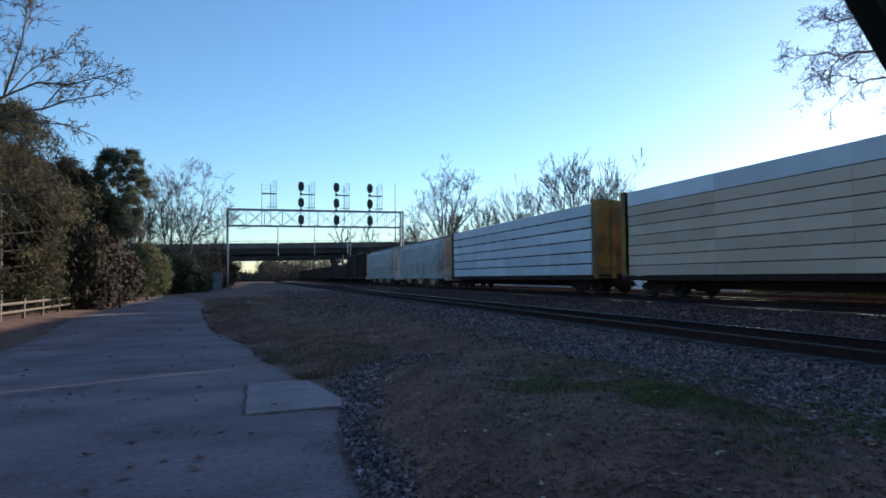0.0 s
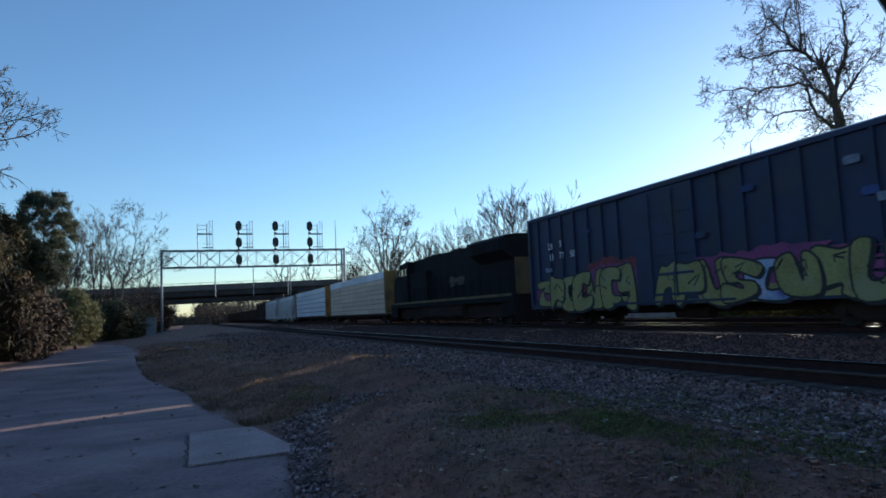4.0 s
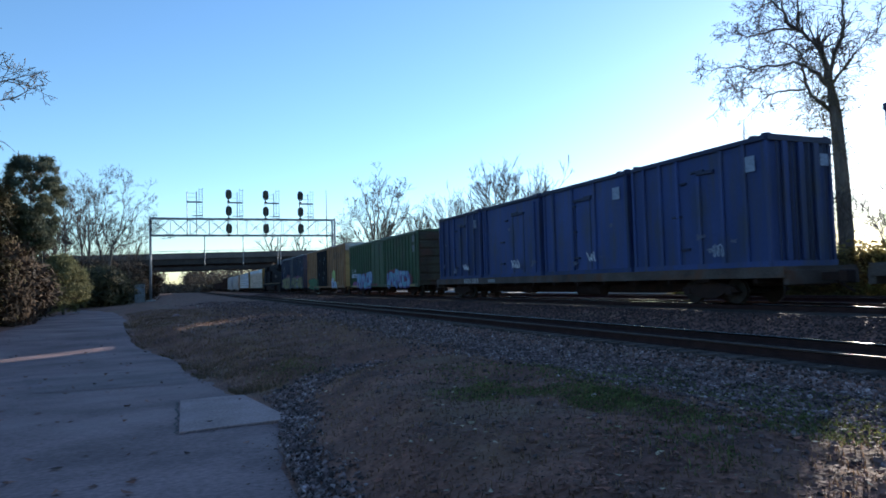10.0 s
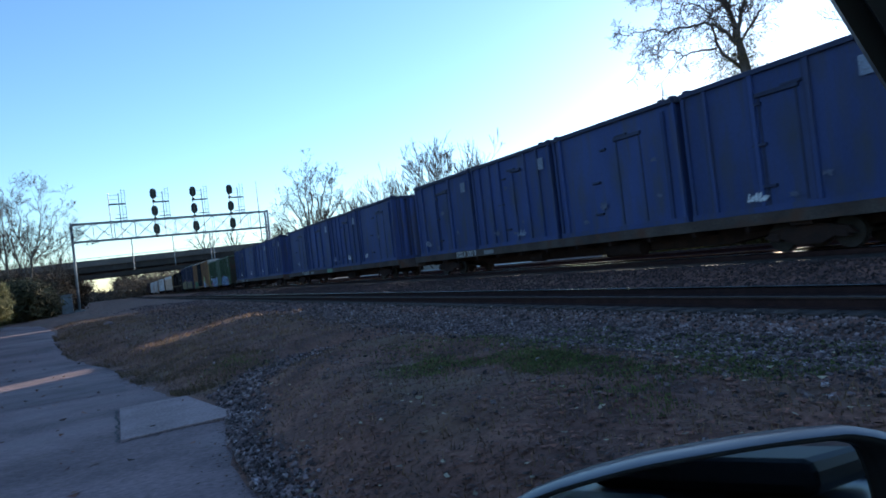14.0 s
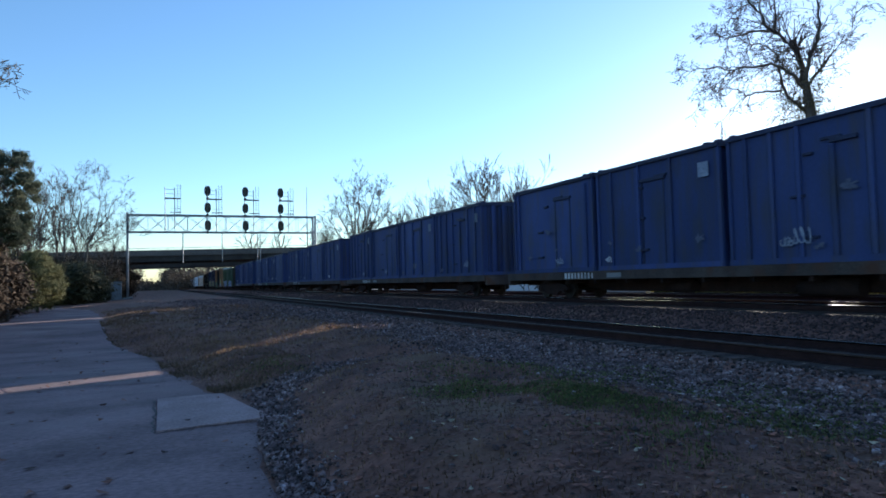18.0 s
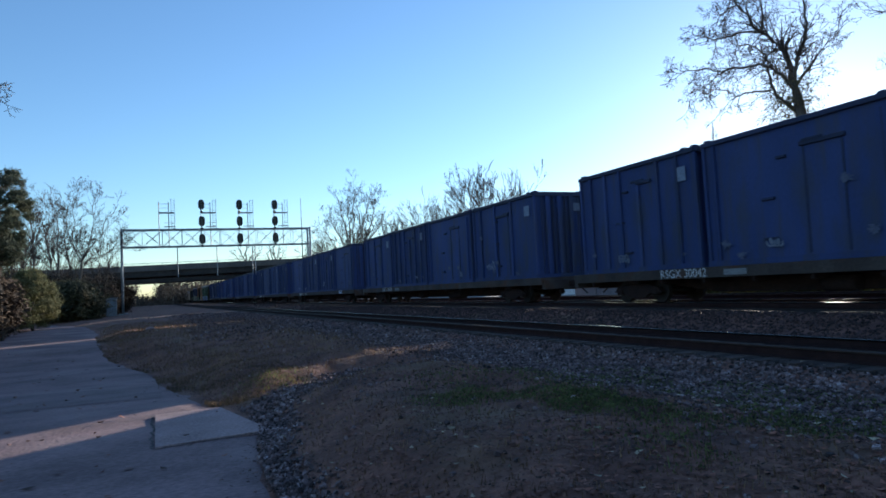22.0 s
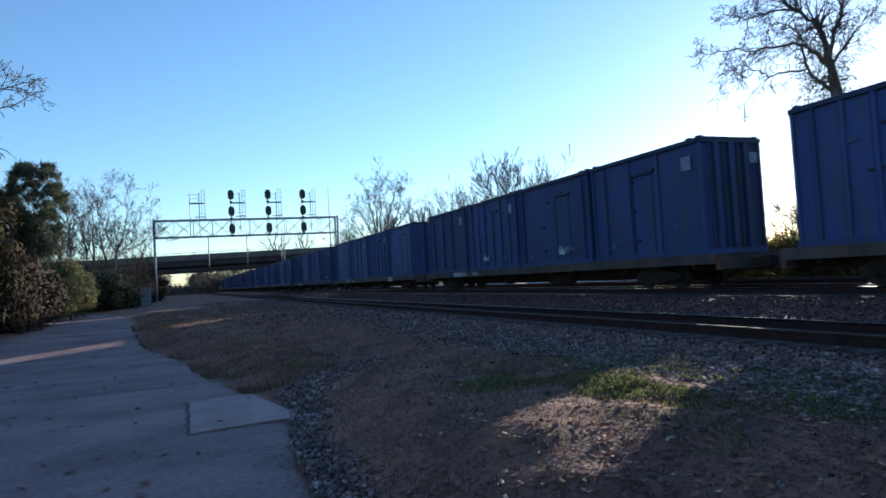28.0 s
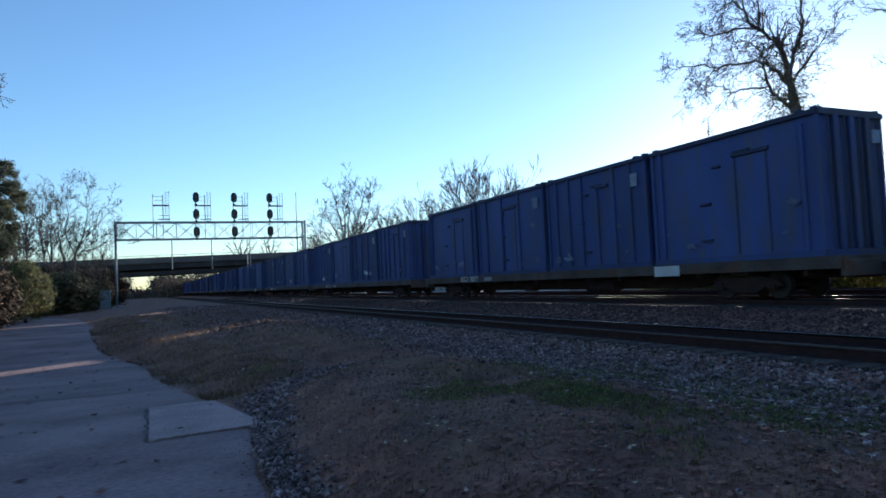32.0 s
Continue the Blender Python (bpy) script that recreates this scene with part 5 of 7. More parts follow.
def container(seed):
    rng = random.Random(seed)
    c = thing("waste_container", "tall blue steel waste container with vertical ribs on a flat wagon", "container", "blue containers")
    h = CL / 2
    part("shell", boxed(-CW + 0.05, CW - 0.05, -h + 0.06, h - 0.06, CZ0 + 0.1, CZ1 - 0.06), "blue_paint", c)
    for s in (-1, 1):
        for e in (-1, 1):
            part("corner_post", boxed(s * CW - 0.09 * (s > 0) - 0.01, s * CW + 0.09 * (s < 0) + 0.01, e * h - 0.11 * (e > 0), e * h + 0.11 * (e < 0), CZ0, CZ1), "blue_paint", c)
            part("corner_casting", boxed(s * CW - 0.12 * (s > 0) - 0.015, s * CW + 0.12 * (s < 0) + 0.015, e * h * 0.62 - 0.13, e * h * 0.62 + 0.13, CZ0 + 0.005, CZ0 + 0.11, 0.01), "black_steel", c)
        part("top_rail", boxed(s * CW - 0.05, s * CW + 0.05, -h, h, CZ1 - 0.12, CZ1 + 0.0), "blue_dark", c)
        part("bottom_rail", boxed(s * CW - 0.04, s * CW + 0.04, -h, h, CZ0, CZ0 + 0.16), "blue_paint", c)
        for fy, z0, z1 in RIBS[seed]:
            y = fy * h
            part("rib", boxed(s * CW - 0.035, s * CW + 0.035, y - 0.06, y + 0.06, CZ0 + z0, CZ0 + (CZ1 - CZ0) * z1 - 0.1, 0.012), "blue_paint", c)
            # dark strip laid on the shell as the shade beside the rib
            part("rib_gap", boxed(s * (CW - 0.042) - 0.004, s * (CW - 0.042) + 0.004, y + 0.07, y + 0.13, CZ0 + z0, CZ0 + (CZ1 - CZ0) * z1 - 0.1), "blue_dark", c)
    for e in (-1, 1):
        part("end_frame", boxed(-CW, CW, e * h - 0.05, e * h + 0.05, CZ1 - 0.14, CZ1), "blue_dark", c)
        part("end_sill", boxed(-CW, CW, e * h - 0.05, e * h + 0.05, CZ0, CZ0 + 0.16), "blue_paint", c)
        for x in (-0.62, 0.0, 0.62):
            part("end_rib", boxed(x - 0.1, x + 0.1, e * h - 0.06, e * h + 0.03, CZ0 + 0.16, CZ1 - 0.14, 0.02), "blue_paint", c)
    for x in (-0.95, -0.3, 0.3, 0.95):
        part("lock_bar", tube(bmesh.new(), (x, -h - 0.045, CZ0 + 0.15), (x, -h - 0.045, CZ1 - 0.15), 0.022, sides=6), "blue_dark", c)
    # hinges, latch plates and the head of the small hatch
    for y, z, ly in ((0.55, 0.62, 0.4), (0.55, 1.7, 0.4), (-0.4, 3.05, 0.55), (0.5, 2.75, 0.28)):
        y += rng.uniform(-0.25, 0.25)
        part("latch", boxed(-CW - 0.03, -CW + 0.06, y - ly / 2, y + ly / 2, CZ0 + z, CZ0 + z + 0.07, 0.008), "blue_dark", c)
    if seed == 1:
        part("hatch_head", boxed(-CW - 0.035, -CW + 0.05, -0.95, -0.1 * h + 0.06, CZ0 + 0.80 * (CZ1 - CZ0), CZ0 + 0.83 * (CZ1 - CZ0), 0.01), "blue_dark", c)
    if seed != 1:
        y0 = -0.35 if seed == 2 else 0.5
        for y in (y0, y0 - 1.05):
            # no groove is cut: dark strips paint the shade along the door edges
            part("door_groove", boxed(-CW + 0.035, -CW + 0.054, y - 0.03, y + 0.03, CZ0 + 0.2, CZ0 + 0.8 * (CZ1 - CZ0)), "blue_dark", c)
        part("door_head", boxed(-CW - 0.02, -CW + 0.06, y0 - 1.15, y0 + 0.08, CZ0 + 0.8 * (CZ1 - CZ0), CZ0 + 0.83 * (CZ1 - CZ0), 0.01), "blue_dark", c)
    for y in (-h + 0.12, -h + 0.55, h - 0.15):
        for x in (-CW + 0.14, CW - 0.14):
            part("lid_latch", boxed(x - 0.1, x + 0.1, y - 0.1, y + 0.1, CZ1 - 0.02, CZ1 + 0.09, 0.02), "blue_dark", c)
    part("end_placard", boxed(0.72, 1.05, -h - 0.075, -h - 0.068, CZ1 - 0.8, CZ1 - 0.45), "placard", c, "pale square placard")
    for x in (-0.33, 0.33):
        # shade of the two end grooves, painted as dark strips
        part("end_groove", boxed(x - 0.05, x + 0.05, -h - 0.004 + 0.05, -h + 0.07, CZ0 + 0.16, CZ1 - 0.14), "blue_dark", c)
    # lid and stencilled plate
    bm = prism(bmesh.new(), [(-CW, CZ1), (CW, CZ1), (CW - 0.1, CZ1 + 0.05), (-CW + 0.1, CZ1 + 0.05)], "y", -h, h)
    part("lid", bm, "blue_dark", c)
    if seed != 2:
        part("placard", boxed(-CW - 0.014, -CW - 0.01, -h + 0.42, -h + 0.85, CZ1 - 0.95, CZ1 - 0.5), "placard", c, "pale square placard")
    return c


def boxcar(name, length, top, bottom, paint, label, ribs, end_paint, door=None, width=1.52, cap="hopper_grey", door_ribs=5):
    b = thing(name, label, "boxcar", "boxcars")
    h = length / 2
    part("body", boxed(-width + 0.04, width - 0.04, -h, h, bottom + 0.1, top - 0.1), paint, b)
    for s in (-1, 1):
        part("side_sill", boxed(s * width - 0.05, s * width + 0.05, -h, h, bottom, bottom + 0.22, 0.01), paint, b)
        part("top_chord", boxed(s * width - 0.05, s * width + 0.05, -h, h, top - 0.2, top - 0.05, 0.01), paint, b)
        for y in ribs:
            part("side_post", boxed(s * width - 0.05, s * width + 0.035, y - 0.05, y + 0.05, bottom + 0.22, top - 0.2), paint, b)
        for e in (-1, 1):
            part("corner_post", boxed(s * width - 0.08, s * width + 0.05, e * h - 0.07, e * h + 0.07, bottom, top - 0.05), paint, b)
    bm = prism(bmesh.new(), [(-width - 0.04, top - 0.06), (width + 0.04, top - 0.06), (width - 0.1, top + 0.02), (0, top + 0.1), (-width + 0.1, top + 0.02)], "y", -h, h)
    part("roof", bm, cap, b)
    for e in (-1, 1):
        n = 6
        step = (top - bottom - 0.45) / n
        for k in range(n):
            z = bottom + 0.3 + k * step
            bulge = [(0.0, z + 0.03), (e * 0.1, z + 0.10), (e * 0.1, z + step - 0.10), (0.0, z + step - 0.03)]
            bm = prism(bmesh.new(), bulge, "x", -width + 0.12, width - 0.12)
            bm.transform(Matrix.Translation((0, e * h, 0)))
            part("end_rib", bm, end_paint, b)
        part("end_panel", boxed(-width + 0.08, width - 0.08, e * h - 0.02, e * h + 0.015, bottom + 0.1, top - 0.1), end_paint, b)
        bm = bmesh.new()
        for x in (-1.35, -0.95):
            tube(bm, (x, e * (h + 0.16), 0.7), (x, e * (h + 0.16), 3.0), 0.02, sides=5)
        for k in range(6):
            tube(bm, (-1.35, e * (h + 0.16), 0.9 + 0.38 * k), (-0.95, e * (h + 0.16), 0.9 + 0.38 * k), 0.015, sides=5)
        part("end_ladder", bm, end_paint, b)
        bogie(b, e * (h - 2.4))
    bm = boxed(-0.3, 0.3, -h, h, 0.7, bottom + 0.1)
    part("centre_sill", bm, "black_steel", b)
    part("brake_gear", tube(bmesh.new(), (-0.6, -1, 0.7), (-0.6, 0.6, 0.7), 0.2, sides=10), "black_steel", b)
    couplers(b, h, 0.55)
    if door:
        mat, spans = door
        for y0, y1 in spans:
            for s in (-1, 1):
                d = part("door", boxed(s * (width + 0.02) - 0.05, s * (width + 0.02) + 0.05, y0, y1, bottom + 0.15, top - 0.25, 0.01), mat, b, "sliding door")
                for k in range(door_ribs):
                    z = bottom + 0.3 + k * (top - bottom - 0.8) / door_ribs
                    part("door_rib", boxed(s * (width + 0.07) - 0.02, s * (width + 0.07) + 0.02, y0 + 0.12, y1 - 0.12, z, z + (0.09 if door_ribs < 9 else 0.05)), mat, d)
                for yy in (y0 + (y1 - y0) * 0.3, y0 + (y1 - y0) * 0.7):
                    part("lock_rod", tube(bmesh.new(), (s * (width + 0.12), yy, bottom + 0.25), (s * (width + 0.12), yy, top - 0.35), 0.03, sides=6), mat, d)
        for z in (bottom + 0.06, top - 0.22):
            for s in (-1, 1):
                part("door_track", boxed(s * (width + 0.06) - 0.04, s * (width + 0.06) + 0.04, spans[0][0] - 1.5, spans[-1][1] + 1.5, z, z + 0.08), paint, b)
    return b


def lumber_wagon(wrap, upper, name_label):
    w = thing("lumber_wagon", name_label, "railway wagon", "lumber wagons")
    h = 11.1
    part("deck", boxed(-1.45, 1.45, -h, h, 1.0, 1.09, 0.01), "deck_grey", w)
    for s in (-1, 1):
        part("side_sill", boxed(s * 1.5 - 0.04, s * 1.5 + 0.04, -h, h, 0.92, 1.095, 0.01), "black_steel", w)
        bh = part("bulkhead", boxed(-1.45, 1.45, s * (h - 0.12) - 0.08, s * (h - 0.12) + 0.08, 1.2, 4.6, 0.01), "yellow_paint", w, "yellow steel end bulkhead")
        for k in range(5):
            z = 1.5 + k * 0.68
            part("bulkhead_rib", boxed(-1.4, 1.4, s * (h - 0.12) + s * 0.08 - 0.06, s * (h - 0.12) + s * 0.08 + 0.06, z, z + 0.12, 0.01), "yellow_paint", bh)
        for x in (-1.4, -0.5, 0.5, 1.4):
            part("bulkhead_post", boxed(x - 0.08, x + 0.08, s * (h - 0.02) - 0.18, s * (h - 0.02) + 0.12, 1.0, 4.62, 0.01), "yellow_paint", bh)
        bogie(w, s * (h - 1.9))
    part("centre_beam", boxed(-0.12, 0.12, -h + 0.3, h - 0.3, 1.2, 4.5), "yellow_paint", w)
    part("centre_sill", boxed(-0.35, 0.35, -h, h, 0.6, 1.0), "black_steel", w)
    couplers(w, h, 0.6)
    return w


def lumber_stack(wrap, upper, tiers, top, cap, gap):
    st = thing("lumber_load", "stacked packs of wrapped lumber on a wagon", "lumber", "lumber loads")
    h, z = 10.75, 1.1
    step = (top - cap - z) / (tiers - 1)
    rng = random.Random(tiers)
    levels = [(z + k * step, z + (k + 1) * step) for k in range(tiers - 1)] + [(top - cap, top)]
    for k, (z0, z1) in enumerate(levels):
        for s in (-1, 1):
            for j in range(4):
                y0 = -h + j * h / 2 + 0.004
                dx = rng.uniform(-0.012, 0.012)
                bm = boxed(min(s * 0.14, s * (1.42 + dx)), max(s * 0.14, s * (1.42 + dx)), y0, y0 + h / 2 - 0.008, z0 + gap, z1, 0.02)
                part("pack", bm, upper if k == tiers - 1 else wrap, st)
    for k, (z0, z1) in enumerate(levels):
        for j in range(12):
            y = -h + 0.8 + j * 1.78
            part("bearer", boxed(-1.38, 1.38, y - 0.05, y + 0.05, z0 - 0.008, z0 + gap + 0.005), "fence_wood", st)
    return st


def hopper(paint, label):
    w = thing("covered_hopper", label, "hopper wagon", "hoppers")
    h = 9.1
    prof = [(-1.5, 1.25), (-1.58, 2.4), (-1.5, 3.9), (-1.15, 4.35), (0, 4.5), (1.15, 4.35), (1.5, 3.9), (1.58, 2.4), (1.5, 1.25)]
    part("body", prism(bmesh.new(), prof, "y", -h + 1.6, h - 1.6), paint, w)
    for s in (-1, 1):
        bm = prism(bmesh.new(), [(s * (h - 1.6), 1.9), (s * (h - 1.6), 4.3), (s * (h - 0.25), 4.3), (s * (h - 0.25), 4.1)], "x", -1.45, 1.45)
        part("end_slope", bm, paint, w)
        for x in (-1.4, 1.4):
            part("end_post", boxed(x - 0.06, x + 0.06, s * (h - 0.3) - 0.06, s * (h - 0.3) + 0.06, 1.1, 4.2), paint, w)
        part("end_sill", boxed(-1.5, 1.5, s * h - 0.25, s * h + 0.05, 0.85, 1.2, 0.02), paint, w)
        part("side_sill", boxed(s * 1.5 - 0.05, s * 1.5 + 0.05, -h, h, 1.0, 1.28, 0.01), paint, w)
        part("roof_walk", boxed(s * 0.75 - 0.2, s * 0.75 + 0.2, -h + 0.3, h - 0.3, 4.47, 4.53), "galvanised", w)
        bogie(w, s * (h - 2.0))
    for k in range(3):
        y = -4.4 + k * 4.4
        bm = prism(bmesh.new(), [(y - 2.0, 1.25), (y - 0.4, 0.52), (y + 0.4, 0.52), (y + 2.0, 1.25)], "x", -1.2, 1.2)
        part("discharge_bay", bm, paint, w)
        part("hatch", boxed(-0.3, 0.3, y - 1.5, y + 1.5, 4.48, 4.6, 0.03), paint, w)
    part("centre_sill", boxed(-0.3, 0.3, -h, h, 0.65, 1.0), "black_steel", w)
    couplers(w, h, 0.5)
    return w


def gondola(paint, label):
    w = thing("open_wagon", label, "railway wagon", "open wagons")
    h = 8.2
    bm = bmesh.new()
    for s in (-1, 1):
        box(bm, s * 1.5 - 0.05, s * 1.5 + 0.05, -h, h, 1.0, 3.3)
    part("sides", bm, paint, w)
    part("floor", boxed(-1.45, 1.45, -h, h, 0.95, 1.1), paint, w)
    for s in (-1, 1):
        part("end", boxed(-1.45, 1.45, s * h - 0.05, s * h + 0.05, 1.0, 3.3), paint, w)
        for k in range(13):
            y = -h + 0.2 + k * (2 * h - 0.4) / 12
            part("stake", boxed(s * 1.58 - 0.04, s * 1.58 + 0.04, y - 0.07, y + 0.07, 1.0, 3.3), paint, w)
        bogie(w, s * (h - 1.8))
    couplers(w, h, 0.5)
    return w


def locomotive():
    w = thing("diesel_locomotive", "grimy dark blue six-axle diesel locomotive with yellow stripe and radiator overhang", "locomotive")
    h = 10.5
    # frame, walkways and fuel tank
    part("platform", boxed(-1.55, 1.55, -h, h, 1.45, 1.72, 0.01), "loco_blue", w)
    for s in (-1, 1):
        part("walkway_stripe", boxed(s * 1.56 - 0.012, s * 1.56 + 0.012, -h + 0.2, h - 0.4, 1.72, 1.86), "loco_yellow", w, "yellow reflective edge stripe")
        bm = bmesh.new()
        for k in range(16):
            y = -h + 0.4 + k * 1.15
            tube(bm, (s * 1.52, y, 1.72), (s * 1.52, y, 2.75), 0.02, sides=5)
        tube(bm, (s * 1.52, -h + 0.4, 2.75), (s * 1.52, -h + 17.6, 2.75), 0.022, sides=5)
        part("handrail", bm, "loco_blue", w)
        # steps and pilots at the ends
        part("pilot", boxed(-1.5, 1.5, s * h - 0.06, s * h + 0.06, 0.45, 1.45, 0.02), "loco_blue", w)
        for x in (-1.4, 1.4):
            for z in (0.6, 0.9, 1.2):
                part("step", boxed(x - 0.15, x + 0.15, s * (h - 0.35) - 0.15, s * (h - 0.35) + 0.15, z, z + 0.04), "black_steel", w)
    bm = prism(bmesh.new(), [(-1.45, 1.45), (-1.5, 0.8), (-1.2, 0.52), (1.2, 0.52), (1.5, 0.8), (1.45, 1.45)], "y", -3.7, 3.4)
    part("fuel_tank", bm, "black_steel", w)
    for s in (-1, 1):
        part("air_reservoir", tube(bmesh.new(), (s * 1.25, -3.6, 1.15), (s * 1.25, 3.3, 1.15), 0.24, sides=10), "black_steel", w)
        for y0 in (-h + 0.1, h - 1.5):
            part("end_skirt", boxed(s * 1.46 - 0.03, s * 1.46 + 0.03, y0, y0 + 1.4, 0.75, 1.45), "loco_blue", w)
    # engine hood, radiator with overhanging wings, cab and nose
    part("hood", boxed(-0.95, 0.95, -5.5, 6.3, 1.72, 4.84, 0.06), "loco_blue", w)
    bm = prism(bmesh.new(), [(-0.95, 1.72), (-0.95, 3.6), (-1.6, 4.1), (-1.6, 4.7), (-1.3, 4.9), (1.3, 4.9), (1.6, 4.7), (1.6, 4.1), (0.95, 3.6), (0.95, 1.72)], "y", -9.6, -5.5)
    part("radiator_hood", bm, "loco_blue", w)
    part("radiator_end", boxed(-0.93, 0.8, -9.72, -9.6, 1.8, 3.7, 0.03), "loco_yellow", w, "yellow rear hood panel")
    for s in (-1, 1):
        for k in range(6):
            y = -9.4 + k * 0.64
            part("radiator_grille", boxed(s * 1.61 - 0.015, s * 1.61 + 0.015, y, y + 0.52, 4.18, 4.62), "loco_blue", w)
        for k in range(8):
            y = -5.2 + k * 1.2
            d = part("hood_door", boxed(s * 0.96 - 0.02, s * 0.96 + 0.02, y, y + 1.08, 1.85, 3.5, 0.01), "loco_blue", w)
            part("latch", boxed(s * 0.985 - 0.012, s * 0.985 + 0.012, y + 0.9, y + 0.98, 2.6, 2.75), "black_steel", d)
        part("blower_box", boxed(min(s * 0.9, s * 1.35), max(s * 0.9, s * 1.35), 2.6, 6.1, 1.72, 3.9, 0.05), "loco_blue", w)
    part("underframe", boxed(-0.45, 0.45, -h, h, 0.7, 1.45), "black_steel", w)
    part("exhaust", boxed(-0.4, 0.4, -1.5, 0.2, 4.82, 4.98, 0.04), "black_steel", w)
    part("dynamic_brake", boxed(-0.8, 0.8, 1.0, 4.2, 4.82, 4.95, 0.06), "loco_blue", w)
    # cab with glazed openings through it
    cabp = part("cab", boxed(-1.5, 1.5, 6.3, 8.6, 1.72, 3.8), "loco_blue", w)
    part("cab_roof", prism(bmesh.new(), [(8.45, 4.3), (8.4, 4.52), (8.1, 4.68), (6.3, 4.8), (6.3, 4.3)], "x", -1.42, 1.42), "loco_blue", cabp)
    part("rear_wall", boxed(-1.5, 1.5, 6.3, 6.45, 3.8, 4.3), "loco_blue", cabp)
    for s in (-1, 1):
        for y0, y1 in ((7.05, 7.2), (7.85, 8.0), (8.4, 8.6)):
            part("window_post", boxed(min(s * 1.38, s * 1.5), max(s * 1.38, s * 1.5), y0, y1, 3.8, 4.3), "loco_blue", cabp)
        for y0, y1 in ((6.45, 7.05), (7.2, 7.85), (8.0, 8.4)):
            part("cab_window", boxed(s * 1.45 - 0.008, s * 1.45 + 0.008, y0, y1, 3.8, 4.3), "clear_glass", cabp)
        part("sun_visor", boxed(s * 1.55 - 0.08, s * 1.55 + 0.08, 6.5, 8.3, 4.32, 4.35), "loco_blue", cabp)
        part("front_window", boxed(s * 0.7 - 0.65, s * 0.7 + 0.65, 8.48, 8.5, 3.85, 4.32), "clear_glass", cabp)
    part("centre_post", boxed(-0.06, 0.06, 8.42, 8.55, 3.8, 4.35), "loco_blue", cabp)
    part("cab_door", boxed(-1.53, -1.49, 6.5, 7.1, 1.9, 3.6, 0.01), "loco_blue", cabp)
    for k in range(3):
        bm = tube(bmesh.new(), (-0.25 + 0.2 * k, -2.9, 5.06), (-0.25 + 0.2 * k, -2.4 + 0.1 * k, 5.08), 0.06, sides=8)
        tube(bm, (-0.25 + 0.2 * k, -2.7, 4.8), (-0.25 + 0.2 * k, -2.7, 5.07), 0.03, sides=6)
        part("horn", bm, "black_steel", w)
    part("antenna_box", boxed(-0.4, 0.4, 7.0, 7.6, 4.72, 4.86, 0.02), "loco_blue", cabp)
    part("exhaust_stack", boxed(-0.3, 0.3, -0.6, 0.6, 4.84, 5.06, 0.03), "black_steel", w)
    for y in (-3.4, -2.0):
        part("lifting_lug", boxed(-0.75, -0.6, y, y + 0.3, 4.84, 4.98, 0.02), "loco_blue", w)
    for y in (-8.6, -7.2):
        part("roof_fan", tube(bmesh.new(), (0, y, 4.88), (0, y, 5.0), 0.62, sides=18), "black_steel", w)
    bm = prism(bmesh.new(), [(8.6, 1.72), (8.6, 3.9), (9.3, 3.76), (9.7, 3.58), (9.92, 3.2), (9.98, 1.72)], "x", -1.42, 1.42)
    part("nose", bm, "loco_blue", w)
    for y in (-6.6, 6.6):
        b = part("truck", boxed(-0.9, 0.9, y - 1.9, y + 1.9, 0.8, 1.3, 0.04), "black_steel", w)
        for s in (-1, 1):
            bm = prism(bmesh.new(), [(y - 2.85, 0.7), (y - 2.6, 1.42), (y + 2.6, 1.42), (y + 2.85, 0.7), (y + 1.3, 0.6), (y, 0.7), (y - 1.3, 0.6)], "x", s * 1.1 - 0.08, s * 1.1 + 0.08)
            part("side_frame", bm, "black_steel", b)
            for dy in (-1.85, 0, 1.85):
                part("wheel", tube(bmesh.new(), (s * 0.69, y + dy, LIFT + 0.53), (s * 0.83, y + dy, LIFT + 0.53), 0.53, sides=20), "wheel_steel", b)
    couplers(w, h, 0.6)
    return w


# middle of each wagon along the track at the start
def set_off(ob, y):
    """Places a thing of the train and notes where it starts."""
    ob.matrix_basis = pose(TRACKS[1], y, RAIL)
    START[ob] = y
    return ob


all_flats, all_boxes = [], []
flat, boxes = flat_wagon(), [container(s) for s in (1, 2, 3)]
for k in range(13):
    mid = -86.1 - 27.87 * k - 12.375
    all_flats.append(set_off(flat if k == 0 else copy_thing(flat, Matrix.Identity(4)), mid))
    for j in range(4):
        n = 4 * k + j
        all_boxes.append(set_off(boxes[n % 3] if n < 3 else copy_thing(boxes[n % 3], Matrix.Identity(4)), mid + 9.3 - 6.2 * j + (0.25 - 0.12 * j if k == 0 and j < 3 else 0.0)))


def even(n, half, skip=()):
    out = []
    for k in range(n):
        y = -half + (k + 0.5) * 2 * half / n
        if not any(a < y < b for a, b in skip):
            out.append(y)
    return out


green = boxcar("boxcar", 18.3, 4.74, 0.94, "green_paint", "green ribbed steel boxcar with graffiti along its lower side", even(26, 9.0, [(-1.6, 1.9)]), "green_rusty", ("green_paint", [(-1.5, 1.8)]), cap="green_paint", door_ribs=19)
set_off(green, -73.5)
tan_car = boxcar("boxcar", 18.8, 5.2, 0.95, "tan_paint", "tan high boxcar with black sliding doors and graffiti", even(19, 9.2, [(-1.5, 3.7)]), "end_buff", ("door_black", [(-1.4, 1.1), (1.15, 3.6)]), cap="hopper_grey")
set_off(tan_car, -52.7)
navy = boxcar("boxcar", 18.5, 5.2, 1.0, "navy_paint", "dark blue boxcar with large yellow and pink graffiti", even(18, 9.0, [(-1.6, 1.6)]), "navy_paint", ("navy_paint", [(-1.5, 1.5)]), cap="hopper_grey")
set_off(navy, -31.6)
loco = locomotive()
set_off(loco, -9.9)
